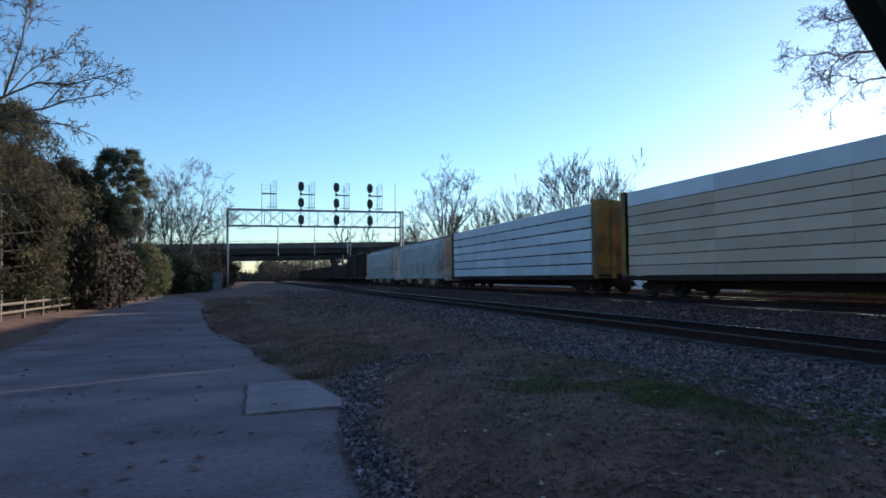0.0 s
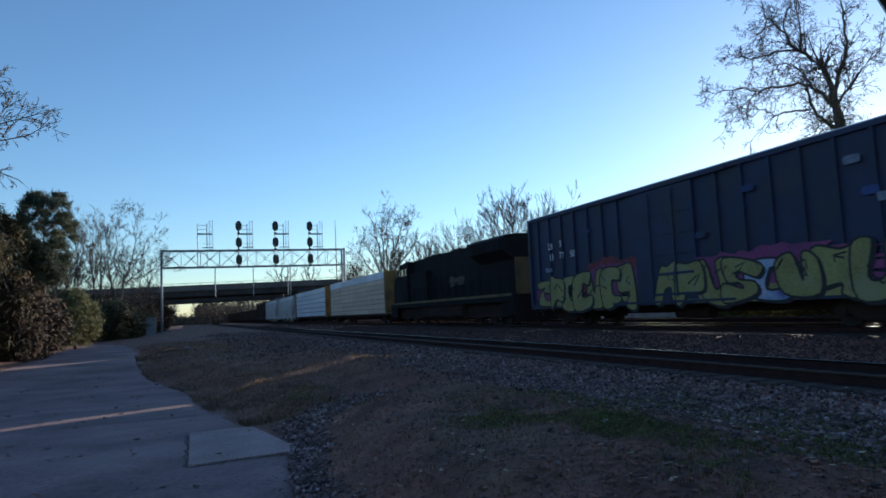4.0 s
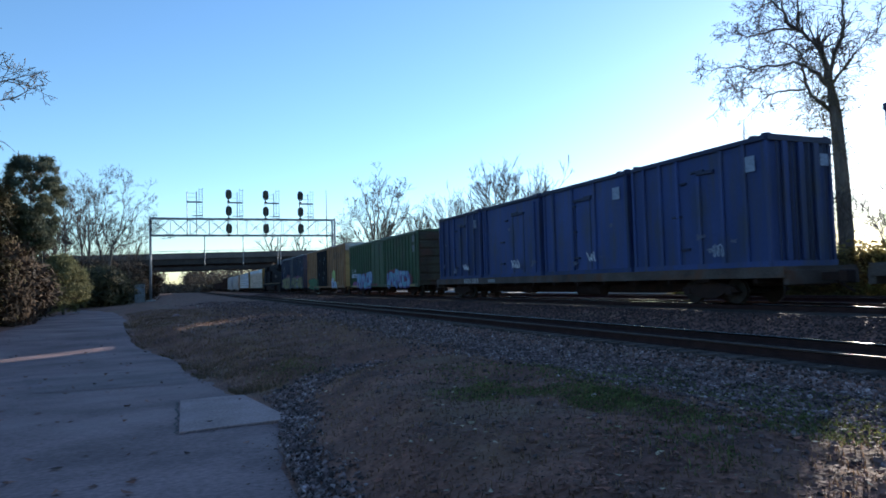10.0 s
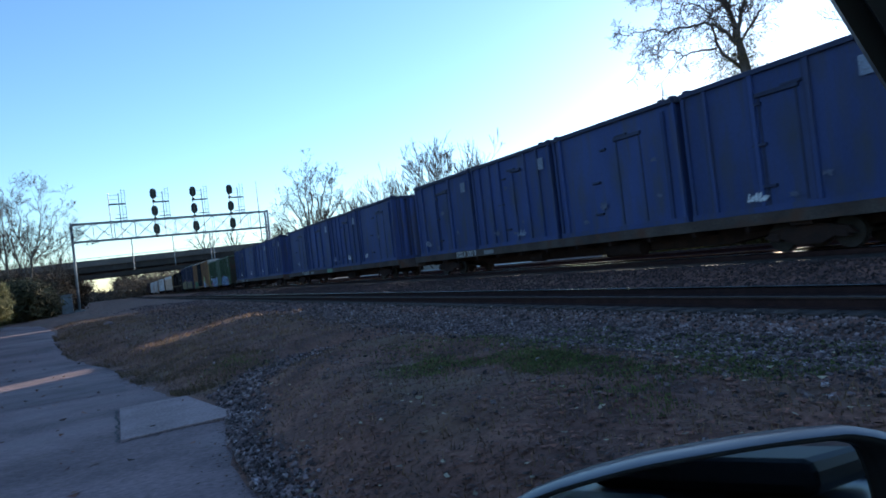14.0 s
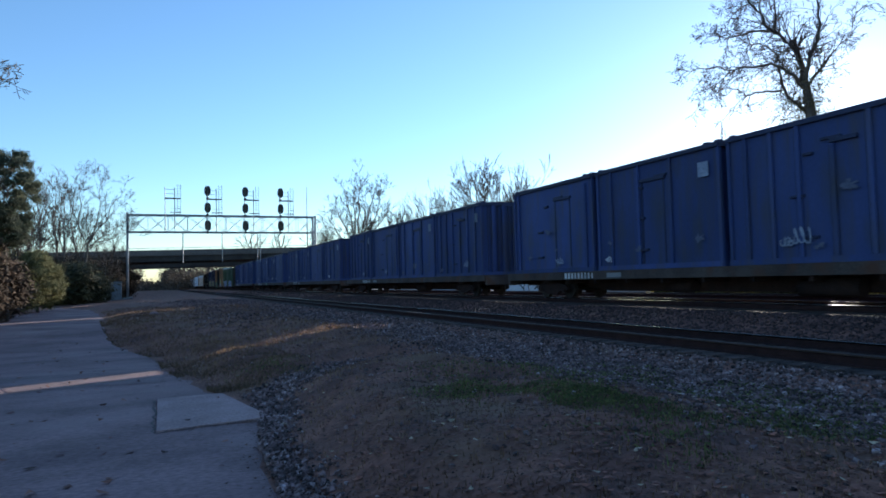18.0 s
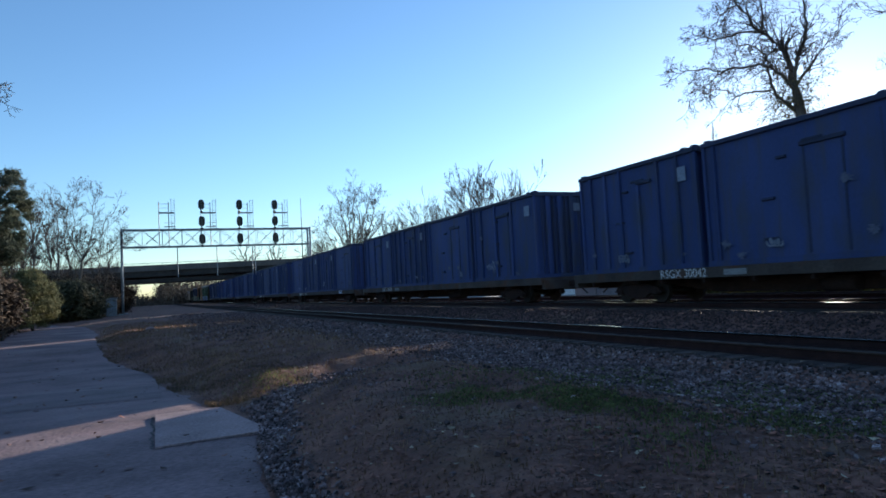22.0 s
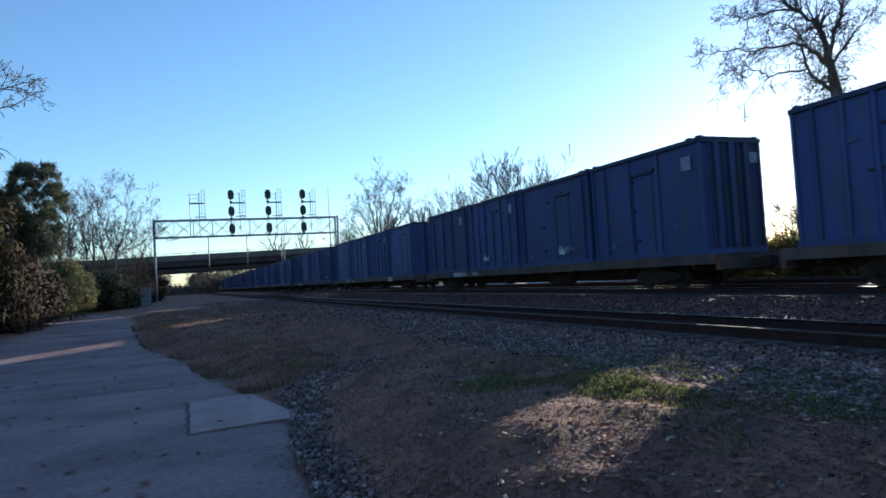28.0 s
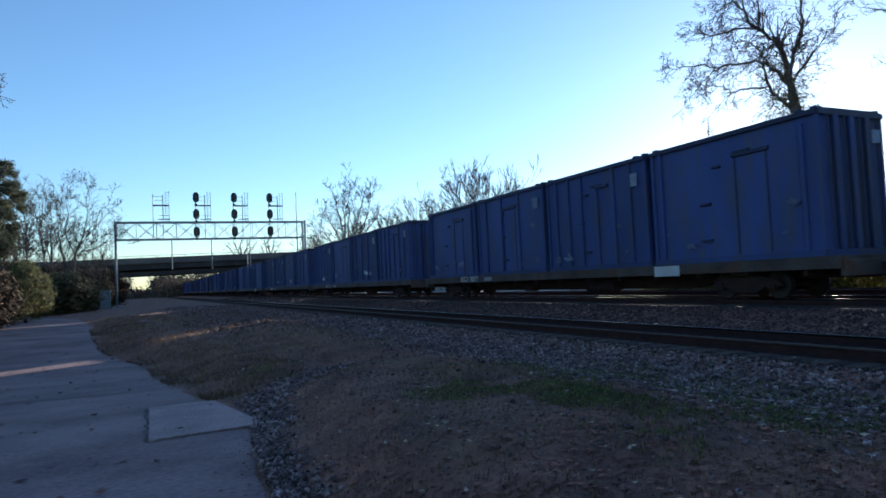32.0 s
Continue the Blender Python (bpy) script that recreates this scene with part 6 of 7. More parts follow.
for y, wrap, upper, tiers, top, cap in ((13.55, "wrap_cream", "wrap_white", 8, 4.58, 0.62), (38.2, "wrap_white", "wrap_white", 6, 4.47, 0.6)):
    set_off(lumber_wagon(wrap, upper, "yellow centre-beam wagon loaded with wrapped lumber"), y)
    set_off(lumber_stack(wrap, upper, tiers, top, cap, 0.025 if tiers == 8 else 0.06), y)
hop = hopper("hopper_dusty", "dusty pale grey covered hopper wagon with rounded sides")
set_off(hop, 60.3)
set_off(copy_thing(hop, Matrix.Identity(4)), 79.8)
rust = boxcar("boxcar", 15.2, 4.5, 0.95, "rust_car", "old rust-brown steel boxcar", even(14, 7.4), "rust_car", ("rust_car", [(-1.2, 1.2)]), cap="rust_car")
set_off(rust, 98.6)
gon = gondola("rust_car", "dark rusty open wagon with side stakes")
set_off(gon, 117.0)
for k in range(5):
    set_off(copy_thing(gon, Matrix.Identity(4)), 135.0 + 18 * k)


# ---- graffiti and lettering on the near sides ----
def ribbon(bm, pts, width, x):
    """A flat painted stroke on a side wall; pts are (y, z)."""
    last = None
    for k, (y, z) in enumerate(pts):
        a, b = pts[max(0, k - 1)], pts[min(len(pts) - 1, k + 1)]
        d = Vector((b[0] - a[0], b[1] - a[1]))
        d = d.normalized() if d.length else Vector((1, 0))
        n = Vector((-d.y, d.x)) * width / 2
        pair = (bm.verts.new((x, y + n.x, z + n.y)), bm.verts.new((x, y - n.x, z - n.y)))
        if last:
            bm.faces.new((last[0], last[1], pair[1], pair[0]))
        last = pair
    return bm


def blob(bm, y0, y1, z0, z1, x, rng, n=40, rough=0.22, square=0.75):
    """An irregular painted patch."""
    cy, cz, ry_, rz_ = (y0 + y1) / 2, (z0 + z1) / 2, abs(y1 - y0) / 2, (z1 - z0) / 2
    vs = []
    for k in range(n):
        a = 2 * math.pi * k / n
        c, s = math.cos(a), math.sin(a)
        q = 1 / max(abs(c), abs(s)) ** square * (1 - rough * rng.random())
        vs.append(bm.verts.new((x, cy + ry_ * c * min(q, 1.15), cz + rz_ * s * min(q, 1.1))))
    bm.faces.new(vs)
    return bm


def tag_scrawl(parent, y, z, size, x, seed, mat="gfx_white", width=0.05):
    rng = random.Random(seed)
    bm = bmesh.new()
    way, loops, phase = [], rng.randint(3, 5), rng.uniform(0, 6.28)
    tall = [rng.uniform(0.35, 1.0) for _ in range(loops + 2)]
    for k in range(loops * 9):
        u = k / 9
        high = tall[int(u)] + (tall[int(u) + 1] - tall[int(u)]) * (u - int(u))
        way.append((y - u * size * 0.42 + 0.2 * size * math.sin(2 * math.pi * u + phase), z + size * (0.15 + 0.5 * high * (1 + math.cos(2 * math.pi * u))) + 0.04 * size * math.sin(5 * u)))
    ribbon(bm, way, width, x)
    for k, q in enumerate(bm.verts):
        q.co.x -= 0.0003 * k
    part("sprayed_tag", bm, mat, parent, "scrawled white tag")


def lettering(parent, text, y, z, size, x, mat="gfx_white", bold=0.0):
    """Painted words that read from the camera's side of the train."""
    cu = bpy.data.curves.new("lettering", "FONT")
    cu.body, cu.size, cu.offset = text, size, bold
    tmp = bpy.data.objects.new("lettering", cu)
    me = bpy.data.meshes.new_from_object(tmp)
    bpy.data.objects.remove(tmp)
    me.transform(Matrix(((0, 0, -1, x), (-1, 0, 0, y), (0, 1, 0, z), (0, 0, 0, 1))))
    me.materials.clear()
    me.materials.append(M[mat])
    ob = new("lettering", me)
    ob.parent = parent
    return ob


def bars(parent, y, z, w, h, n, x, mat="gfx_white"):
    for k in range(n):
        part("marking_bar", boxed(x - 0.003, x, y - (k + 1) * w / n * 0.95, y - k * w / n - w / n * 0.25, z, z + h), mat, parent)


# tags and marks on the containers and flat wagons
for n, cb in enumerate(all_boxes):
    r = random.Random(500 + n)
    for k in range(r.choice((2, 3, 4))):
        y, z, w = r.uniform(-2.4, 2.4), CZ0 + r.uniform(0.25, 1.0) + (r.uniform(0.2, 1.8) if k == 2 else 0.0), r.uniform(0.1, 0.3)
        part("scuffed_patch", blob(bmesh.new(), y - w, y + w, z - w * 0.6, z + w * 0.6, -CW - 0.041, r, 26, 0.75, 0.2), "scuff", cb)
    for _ in range(r.choice((0, 1, 1, 2))):
        tag_scrawl(cb, r.uniform(-1.5, 2.5), CZ0 + r.uniform(0.25, 0.5), r.uniform(0.26, 0.46), -CW - 0.045, 900 + 7 * n + _, "gfx_white" if r.random() < 0.3 else "placard", 0.05)
for n, fl in enumerate(all_flats):
    known = {0: "RSGX 300 8", 1: "RSGX 30022", 2: "RSGX 300 9", 5: "RSGX 20108", 6: "RSGX 30042", 7: "RSGX 300", 9: "RSGX 20112", 10: "RSGX 30007"}
    if n in known:
        lettering(fl, known[n], 8.5 if n == 0 else 8.0, 1.08, 0.37, -1.445, "hopper_grey", 0.0)
    else:
        bars(fl, 8.15, 1.08, 2.0, 0.22, 9, -1.443, "hopper_grey")
    part("data_panel", boxed(-1.449, -1.444, 4.6, 5.4, 1.1, 1.27), "cabinet_grey", fl, "dull grey data panel")
    if n == 1:
        part("repair_patch", prism(bmesh.new(), [(0.95, 1.06), (-0.2, 1.06), (-0.35, 1.2), (-0.2, 1.34), (0.95, 1.34)], "x", -1.447, -1.443), "pale_green", fl, "pale green repainted patch")
    elif n == 4:
        part("data_plate", boxed(-1.447, -1.443, -9.1, -8.2, 1.08, 1.33), "gfx_white", fl, "white data plate")
        bars(fl, -8.35, 1.2, 0.6, 0.06, 5, -1.447, "gfx_black")
    elif n % 3 == 1:
        part("repair_patch", boxed(-1.447, -1.443, -7.5, -6.4, 1.0, 1.32), "hopper_grey", fl, "grey repainted patch")

# navy boxcar
BLOCKS = ([(0, 0), (0.32, 0), (0.38, 0.33), (0.62, 0.33), (0.68, 0), (1, 0.02), (0.92, 1), (0.55, 1.06), (0.12, 0.97)],
          [(0, 0), (1, 0), (0.98, 0.34), (0.5, 0.3), (0.52, 0.45), (0.95, 0.5), (0.98, 1.02), (0.02, 0.95), (0.05, 0.62), (0.45, 0.66), (0.42, 0.5), (0.0, 0.42)],
          [(0.1, 0), (0.9, 0), (1.02, 0.95), (0.7, 1.03), (0.6, 0.4), (0.42, 0.42), (0.36, 1.0), (0, 0.92)],
          [(0, 0), (0.4, 0.03), (0.45, 0.3), (0.98, 0.28), (1, 0.98), (0.5, 1.08), (0.02, 1.0)],
          [(0, 0), (0.95, 0), (1, 0.3), (0.55, 0.28), (0.55, 0.7), (0.98, 0.72), (0.95, 1.02), (0.03, 1.0)])


def wild_piece(parent, y0, y1, z0, z1, x, fills, edge, letters, seed, stroke=0.045, halo=(), sharp=0.1):
    """Interlocking sprayed letters with thin outlines, over a cloudy halo."""
    rng = random.Random(seed)
    for k, (m, a, b, c, d) in enumerate(halo):
        part("spray_halo", blob(bmesh.new(), a, b, c, d, x - 0.003 - 0.0015 * k, rng, 72, 0.3, 0.35), m, parent, "sprayed background")
    step = (y0 - y1) / letters
    for k in range(letters):
        shape = BLOCKS[rng.randrange(len(BLOCKS))]
        a, b = y0 - k * step + 0.1 * step, y0 - (k + 1) * step - 0.12 * step
        lo, hi, lean = z0 + rng.uniform(0, 0.1), z1 - rng.uniform(0, 0.22), rng.uniform(-0.2, 0.2)
        flip = rng.random() < 0.4
        pts = []
        for u, w in shape:
            u = 1 - u if flip else u
            pts.append((a + (b - a) * (u + lean * (w - 0.5)) + rng.uniform(-sharp, sharp), lo + (hi - lo) * w + rng.uniform(-sharp, sharp) * 0.8))
        # rounded corners
        n, fine = len(pts), []
        for i in range(n):
            p0, p1, p2, p3 = (Vector(pts[(i + j - 1) % n]) for j in range(4))
            for j in range(4):
                q = j / 4
                c = 0.5 * (2 * p1 + (p2 - p0) * q + (2 * p0 - 5 * p1 + 4 * p2 - p3) * q * q + (3 * p1 - p0 - 3 * p2 + p3) * q ** 3)
                fine.append((c.x, c.y))
        pts = fine
        xx = x - 0.012 - 0.004 * (k % 2)
        bm = bmesh.new()
        bm.faces.new([bm.verts.new((xx + 0.002, y - 0.1, z - 0.07)) for y, z in pts])
        part("letter_shadow", bm, edge, parent)
        bm = bmesh.new()
        bm.faces.new([bm.verts.new((xx, y, z)) for y, z in pts])
        part("letter_fill", bm, fills[0] if rng.random() < 0.8 else fills[-1], parent)
        part("letter_edge", ribbon(bmesh.new(), pts + pts[:2], stroke, xx - 0.003), edge, parent)
        for _ in range(2):
            q = rng.uniform(0.2, 0.8)
            y, z = a + (b - a) * q, lo + (hi - lo) * rng.uniform(0.25, 0.8)
            part("letter_edge", ribbon(bmesh.new(), [(y, z), (y + rng.uniform(-0.3, 0.3), z + rng.uniform(-0.15, 0.3)), (y + rng.uniform(-0.4, 0.4), z + rng.uniform(0.0, 0.35))], stroke * 0.8, xx - 0.004), edge, parent)


X = -1.56
wild_piece(navy, 8.5, 1.7, 1.02, 2.5, X - 0.02, ("gfx_lime", "gfx_lime"), "gfx_black", 7, 71, 0.065, (("gfx_pink", 9.0, 6.2, 1.05, 2.35), ("gfx_red", 5.4, 0.6, 1.3, 2.95), ("gfx_pink", 5.0, 1.0, 1.3, 2.75), ("gfx_lime", 8.4, 1.5, 1.0, 1.5)), 0.16)
wild_piece(navy, 0.4, -7.8, 1.02, 2.35, X - 0.02, ("gfx_lime", "gfx_cyan"), "gfx_black", 8, 72, 0.065, (("gfx_pink", 0.9, -8.2, 1.1, 2.6), ("gfx_lime", 0.5, -7.9, 1.0, 1.5)), 0.16)
for text, y, z in (("LR", 7.55, 3.6), ("S", 6.6, 3.65), ("13", 7.5, 3.12), ("77", 6.65, 3.14), ("50", 5.8, 3.14)):
    lettering(navy, text, y, z, 0.38, X - 0.022, "gfx_white", 0.006)
bars(navy, 7.9, 2.62, 0.6, 0.18, 4, X - 0.022, "placard")
for k in range(10):
    r = random.Random(200 + k)
    c, z = r.uniform(-8.5, 8.5), r.uniform(3.0, 4.6)
    part("paint_patch", blob(bmesh.new(), c - 0.25, c + 0.25, z - 0.12, z + 0.12, X - 0.022, r), "placard" if k % 3 == 0 else "blue_paint", navy)
# tan boxcar
wild_piece(tan_car, 8.4, 3.0, 0.8, 1.95, X - 0.02, ("gfx_green", "gfx_green"), "gfx_black", 4, 73, 0.06, (("gfx_dark_green", 8.7, 2.8, 0.75, 2.0),))
wild_piece(tan_car, -4.0, -5.9, 0.98, 1.65, X - 0.02, ("gfx_cyan", "gfx_white"), "gfx_white", 2, 74, 0.05)
part("painted_head", blob(bmesh.new(), -5.7, -4.2, 1.6, 2.75, X - 0.045, random.Random(9), 40, 0.08, 0.1), "gfx_leaf", tan_car, "lime green sprayed shape")
part("painted_patch", blob(bmesh.new(), -5.0, -4.1, 1.5, 1.95, X - 0.049, random.Random(10)), "gfx_white", tan_car)
part("painted_patch", blob(bmesh.new(), -7.0, -6.0, 1.25, 1.55, X - 0.02, random.Random(12)), "end_buff", tan_car)
for y, lean in ((-5.4, 0.0), (-6.05, 0.03), (-6.4, -0.03), (-6.95, 0.04), (-7.3, -0.02)):
    bm = ribbon(bmesh.new(), [(y + lean, 4.45), (y, 4.15), (y - lean, 3.8)], 0.13, X - 0.04)
    part("faded_mark", bm, "logo_faded", tan_car)
for a, b in ((9.2, 3.7), (-1.5, -9.2)):
    for z in (2.15, 3.15, 4.3):
        part("side_seam", boxed(-1.548, -1.50, b, a, z, z + 0.035), "tan_paint", tan_car)
for k in range(9):
    r = random.Random(410 + k)
    y, z = r.uniform(-1.2, 3.4), r.uniform(1.8, 4.3)
    part("stencil_mark", blob(bmesh.new(), y - 0.12, y + 0.12, z - 0.1 - 0.1 * (k % 2), z + 0.1, X - 0.036, r, 14, 0.5), "hopper_grey" if k < 5 else "placard", tan_car)
for y0, y1 in ((-0.7, -0.1), (1.8, 2.3)):
    part("stencil_panel", boxed(X - 0.036, X - 0.032, y0, y1, 3.9, 4.15), "placard", tan_car, "pale stencilled panel")
for e in (-1, 1):
    part("end_cap", boxed(-1.44, 1.44, min(e * 9.4, e * 9.53), max(e * 9.4, e * 9.53), 4.55, 5.12), "hopper_grey", tan_car, "pale galvanised end top")
# green boxcar
wild_piece(green, 6.6, 2.0, 0.95, 2.15, X - 0.02, ("gfx_teal", "gfx_cyan"), "gfx_dusk", 6, 75, 0.05, (("gfx_red", 6.3, 1.2, 1.0, 2.2), ("gfx_pink", 8.4, 5.6, 1.0, 1.5)), 0.1)
wild_piece(green, -2.3, -7.4, 0.98, 2.1, X - 0.02, ("gfx_teal", "gfx_cyan"), "gfx_dusk", 7, 76, 0.05, (("gfx_red", -2.2, -5.6, 1.0, 2.35), ("gfx_red", -5.0, -8.4, 1.0, 1.9)), 0.1)
part("spray_patch", blob(bmesh.new(), 0.1, 1.9, 0.95, 1.28, X - 0.054, random.Random(5), 40, 0.45, 0.2), "gfx_red", green)
for a, b in ((8.4, 4.6), (-2.0, -4.5), (-7.3, -8.6)):
    part("spray_patch", boxed(X - 0.03, X - 0.024, b, a, 0.98, 1.1), "end_buff", green, "yellow sprayed band")
for text, y in (("CI", 8.35), ("BX", 7.5)):
    lettering(green, text, y, 2.28, 0.36, X - 0.02, "gfx_white", 0.01)
for text, y in (("171", 8.45), ("388", 7.55)):
    part("number_panel", boxed(X - 0.022, X - 0.016, y - 0.72, y + 0.06, 1.8, 2.15), "gfx_white", green, "white number panel")
    lettering(green, text, y, 1.85, 0.36, X - 0.026, "gfx_black", 0.008)
for k in range(14):
    r = random.Random(300 + k)
    y = r.uniform(-1.2, 1.6)
    part("scratch", ribbon(bmesh.new(), [(y + 0.3 * r.random(), 1.5 + k * 0.21), (y - 0.4 * r.random(), 1.51 + k * 0.21)], 0.035, X - 0.054), "pale_green", green)
for z in (4.2, 3.55):
    part("worn_patch", blob(bmesh.new(), -8.9, -8.2, z - 0.3, z + 0.3, X - 0.06, random.Random(int(z * 7)), 40, 0.5), "cabinet_grey", green)
# locomotive
for k, (y0, y1, z0, z1) in enumerate(((-0.6, -3.4, 2.7, 3.15), (-0.7, -1.7, 2.55, 3.3), (-2.0, -3.2, 2.6, 3.25))):
    part("faded_mark", blob(bmesh.new(), min(y0, y1), max(y0, y1), z0, z1, -0.992 - 0.002 * k, random.Random(60 + k), 40, 0.4), "logo_faded", loco, "faded rusty lettering patch")


# ---- the car that the view is taken from ----
def own_car():
    """Faces the tracks; its own x axis points ahead and y to its left, with the driver's eye over the origin."""
    c = thing("parked_car", "dark blue-grey parked car with open driver window and door mirror", "car")
    c.matrix_basis = pose(0, 0, 0, 0, 0, -10)
    right, left = -1.47, 0.27

    def arch(cx, r=0.40):
        return [(cx + r * math.cos(math.pi * k / 8), 0.36 + r * math.sin(math.pi * k / 8)) for k in range(9)]

    side = [(2.05, 0.30), (2.3, 0.42), (2.36, 0.72), (2.2, 0.92), (1.4, 1.06), (0.78, 1.16), (-2.3, 1.22), (-2.62, 1.12), (-2.66, 0.5), (-2.5, 0.32)]
    low = [(-2.5, 0.32), (-2.36, 0.34)] + arch(-1.95)[::-1] + [(-1.5, 0.26), (0.98, 0.26)] + arch(1.42)[::-1] + [(1.86, 0.30)]
    body = part("body", prism(bmesh.new(), side[:-1] + low, "y", right + 0.03, left - 0.1), "car_paint", c)
    for y0, y1 in ((right, right + 0.03), (left - 0.1, left)):
        door = part("door", boxed(-0.62, 0.66, y0, y1, 0.42, 1.2, 0.012), "car_paint", c)
        part("handle", boxed(-0.5, -0.3, y0 - 0.02, y1 + 0.02, 0.98, 1.02, 0.008), "car_black", door)
        rear = part("rear_door", boxed(-1.5, -0.64, y0, y1, 0.55, 1.2, 0.012), "car_paint", c)
        part("handle", boxed(-1.4, -1.2, y0 - 0.02, y1 + 0.02, 0.98, 1.02, 0.008), "car_black", rear)
        part("sill_trim", boxed(-1.4, 0.95, y0, y1, 0.27, 0.38, 0.012), "car_black", c)
    part("bonnet", prism(bmesh.new(), [(0.8, 1.165), (1.4, 1.07), (2.15, 0.935), (2.15, 0.96), (1.4, 1.1), (0.8, 1.19)], "y", right + 0.12, left - 0.18), "car_paint", c)
    part("grille", boxed(2.34, 2.385, -1.0, -0.2, 0.5, 0.72, 0.01), "car_black", c)
    for y in (-1.25, 0.05):
        part("headlight", boxed(2.24, 2.35, y - 0.16, y + 0.16, 0.72, 0.86, 0.03), "clear_glass", c)
        part("tail_light", boxed(-2.68, -2.62, y - 0.1, y + 0.1, 0.8, 1.1, 0.02), "gfx_red", c)
    roof = [(0.02, 1.93), (-0.3, 1.965), (-1.4, 1.96), (-2.1, 1.9), (-2.1, 1.86), (-1.4, 1.915), (-0.3, 1.92), (0.02, 1.89)]
    part("roof", prism(bmesh.new(), roof, "y", right + 0.14, left - 0.1), "car_paint", c)
    for y in (right + 0.05, left - 0.09):
        part("door_pillar", prism(bmesh.new(), [(-0.72, 1.2), (-0.6, 1.2), (-0.62, 1.92), (-0.74, 1.92)], "y", y, y + 0.06), "car_black", c)
        part("tail_pillar", prism(bmesh.new(), [(-2.45, 1.2), (-2.2, 1.2), (-1.95, 1.9), (-2.1, 1.9)], "y", y, y + 0.06), "car_paint", c)
        rw = part("rear_side_window", prism(bmesh.new(), [(-2.2, 1.21), (-0.74, 1.21), (-0.76, 1.9), (-1.95, 1.9)], "y", y + 0.02, y + 0.026), "clear_glass", c)
        rw.visible_shadow = False
    part("off_side_pillar", prism(bmesh.new(), [(0.78, 1.16), (0.68, 1.16), (-0.04, 1.9), (0.02, 1.93)], "y", right + 0.06, right + 0.14), "car_black", c)
    for name, a, b, y0, y1 in (("windscreen", (0.78, 1.17), (0.04, 1.9), right + 0.14, -0.25), ("rear_window", (-2.46, 1.22), (-2.1, 1.88), right + 0.12, left - 0.12)):
        g = part(name, prism(bmesh.new(), [a, b, (b[0] + 0.012, b[1] + 0.006), (a[0] + 0.012, a[1] + 0.006)], "y", y0, y1), "clear_glass", c)
        g.visible_shadow = False
    part("dashboard", prism(bmesh.new(), [(0.4, 1.0), (0.35, 1.14), (0.5, 1.2), (0.72, 1.18), (0.72, 1.0)], "y", right + 0.1, left - 0.12), "car_black", c)
    bm = bmesh.new()
    for k in range(20):
        a, b = 2 * math.pi * k / 20, 2 * math.pi * (k + 1) / 20
        tube(bm, (0.3 + 0.07 * math.sin(a), -0.06 + 0.18 * math.cos(a), 1.1 + 0.17 * math.sin(a)), (0.3 + 0.07 * math.sin(b), -0.06 + 0.18 * math.cos(b), 1.1 + 0.17 * math.sin(b)), 0.016, sides=6)
    part("steering_wheel", bm, "car_black", c)
    for y in (-0.06, -1.1):
        seat = part("seat", boxed(-0.75, -0.1, y - 0.22, y + 0.2, 1.19, 1.28, 0.03), "car_black", c)
        part("backrest", prism(bmesh.new(), [(-0.62, 1.22), (-0.48, 1.22), (-0.6, 1.62), (-0.72, 1.62)], "y", y - 0.22, y + 0.18), "car_black", seat)
    for x in (-1.95, 1.42):
        for y in (right + 0.1, left - 0.12):
            wh = part("wheel", tube(bmesh.new(), (x, y - 0.1, 0.26), (x, y + 0.1, 0.26), 0.34, sides=28), "car_black", c)
            part("rim", tube(bmesh.new(), (x, y - 0.108, 0.26), (x, y + 0.108, 0.26), 0.22, sides=16), "galvanised", wh)
    return c


car = own_car()
inv = car.matrix_basis.inverted()


def bar_between(a, b, across, deep, name, mat):
    """A slanting bar whose near edge runs from a to b; across and deep give its section."""
    bm = bmesh.new()
    vs = []
    for p in (Vector(a), Vector(b)):
        vs.append([bm.verts.new(inv @ (p + q)) for q in (Vector((0, 0, 0)), Vector(across), Vector(across) + Vector(deep), Vector(deep))])
    for k in range(4):
        bm.faces.new((vs[0][k], vs[0][(k + 1) % 4], vs[1][(k + 1) % 4], vs[1][k]))
    bm.faces.new(vs[0][::-1])
    bm.faces.new(vs[1])
    bmesh.ops.recalc_face_normals(bm, faces=bm.faces[:])
    bmesh.ops.bevel(bm, geom=bm.edges[:], offset=0.008, segments=2, affect="EDGES")
    return part(name, bm, mat, car)


PA, PB = Vector((0.234, 0.1565, 1.6725)), Vector((0.2536, 0.1484, 1.6295))
run = (PB - PA).normalized()
bar_between(PA - run * 0.22, PB + run * 0.42, (0.24, -0.34, 0.06), (0.04, 0.027, 0.016), "windscreen_pillar", "car_black")


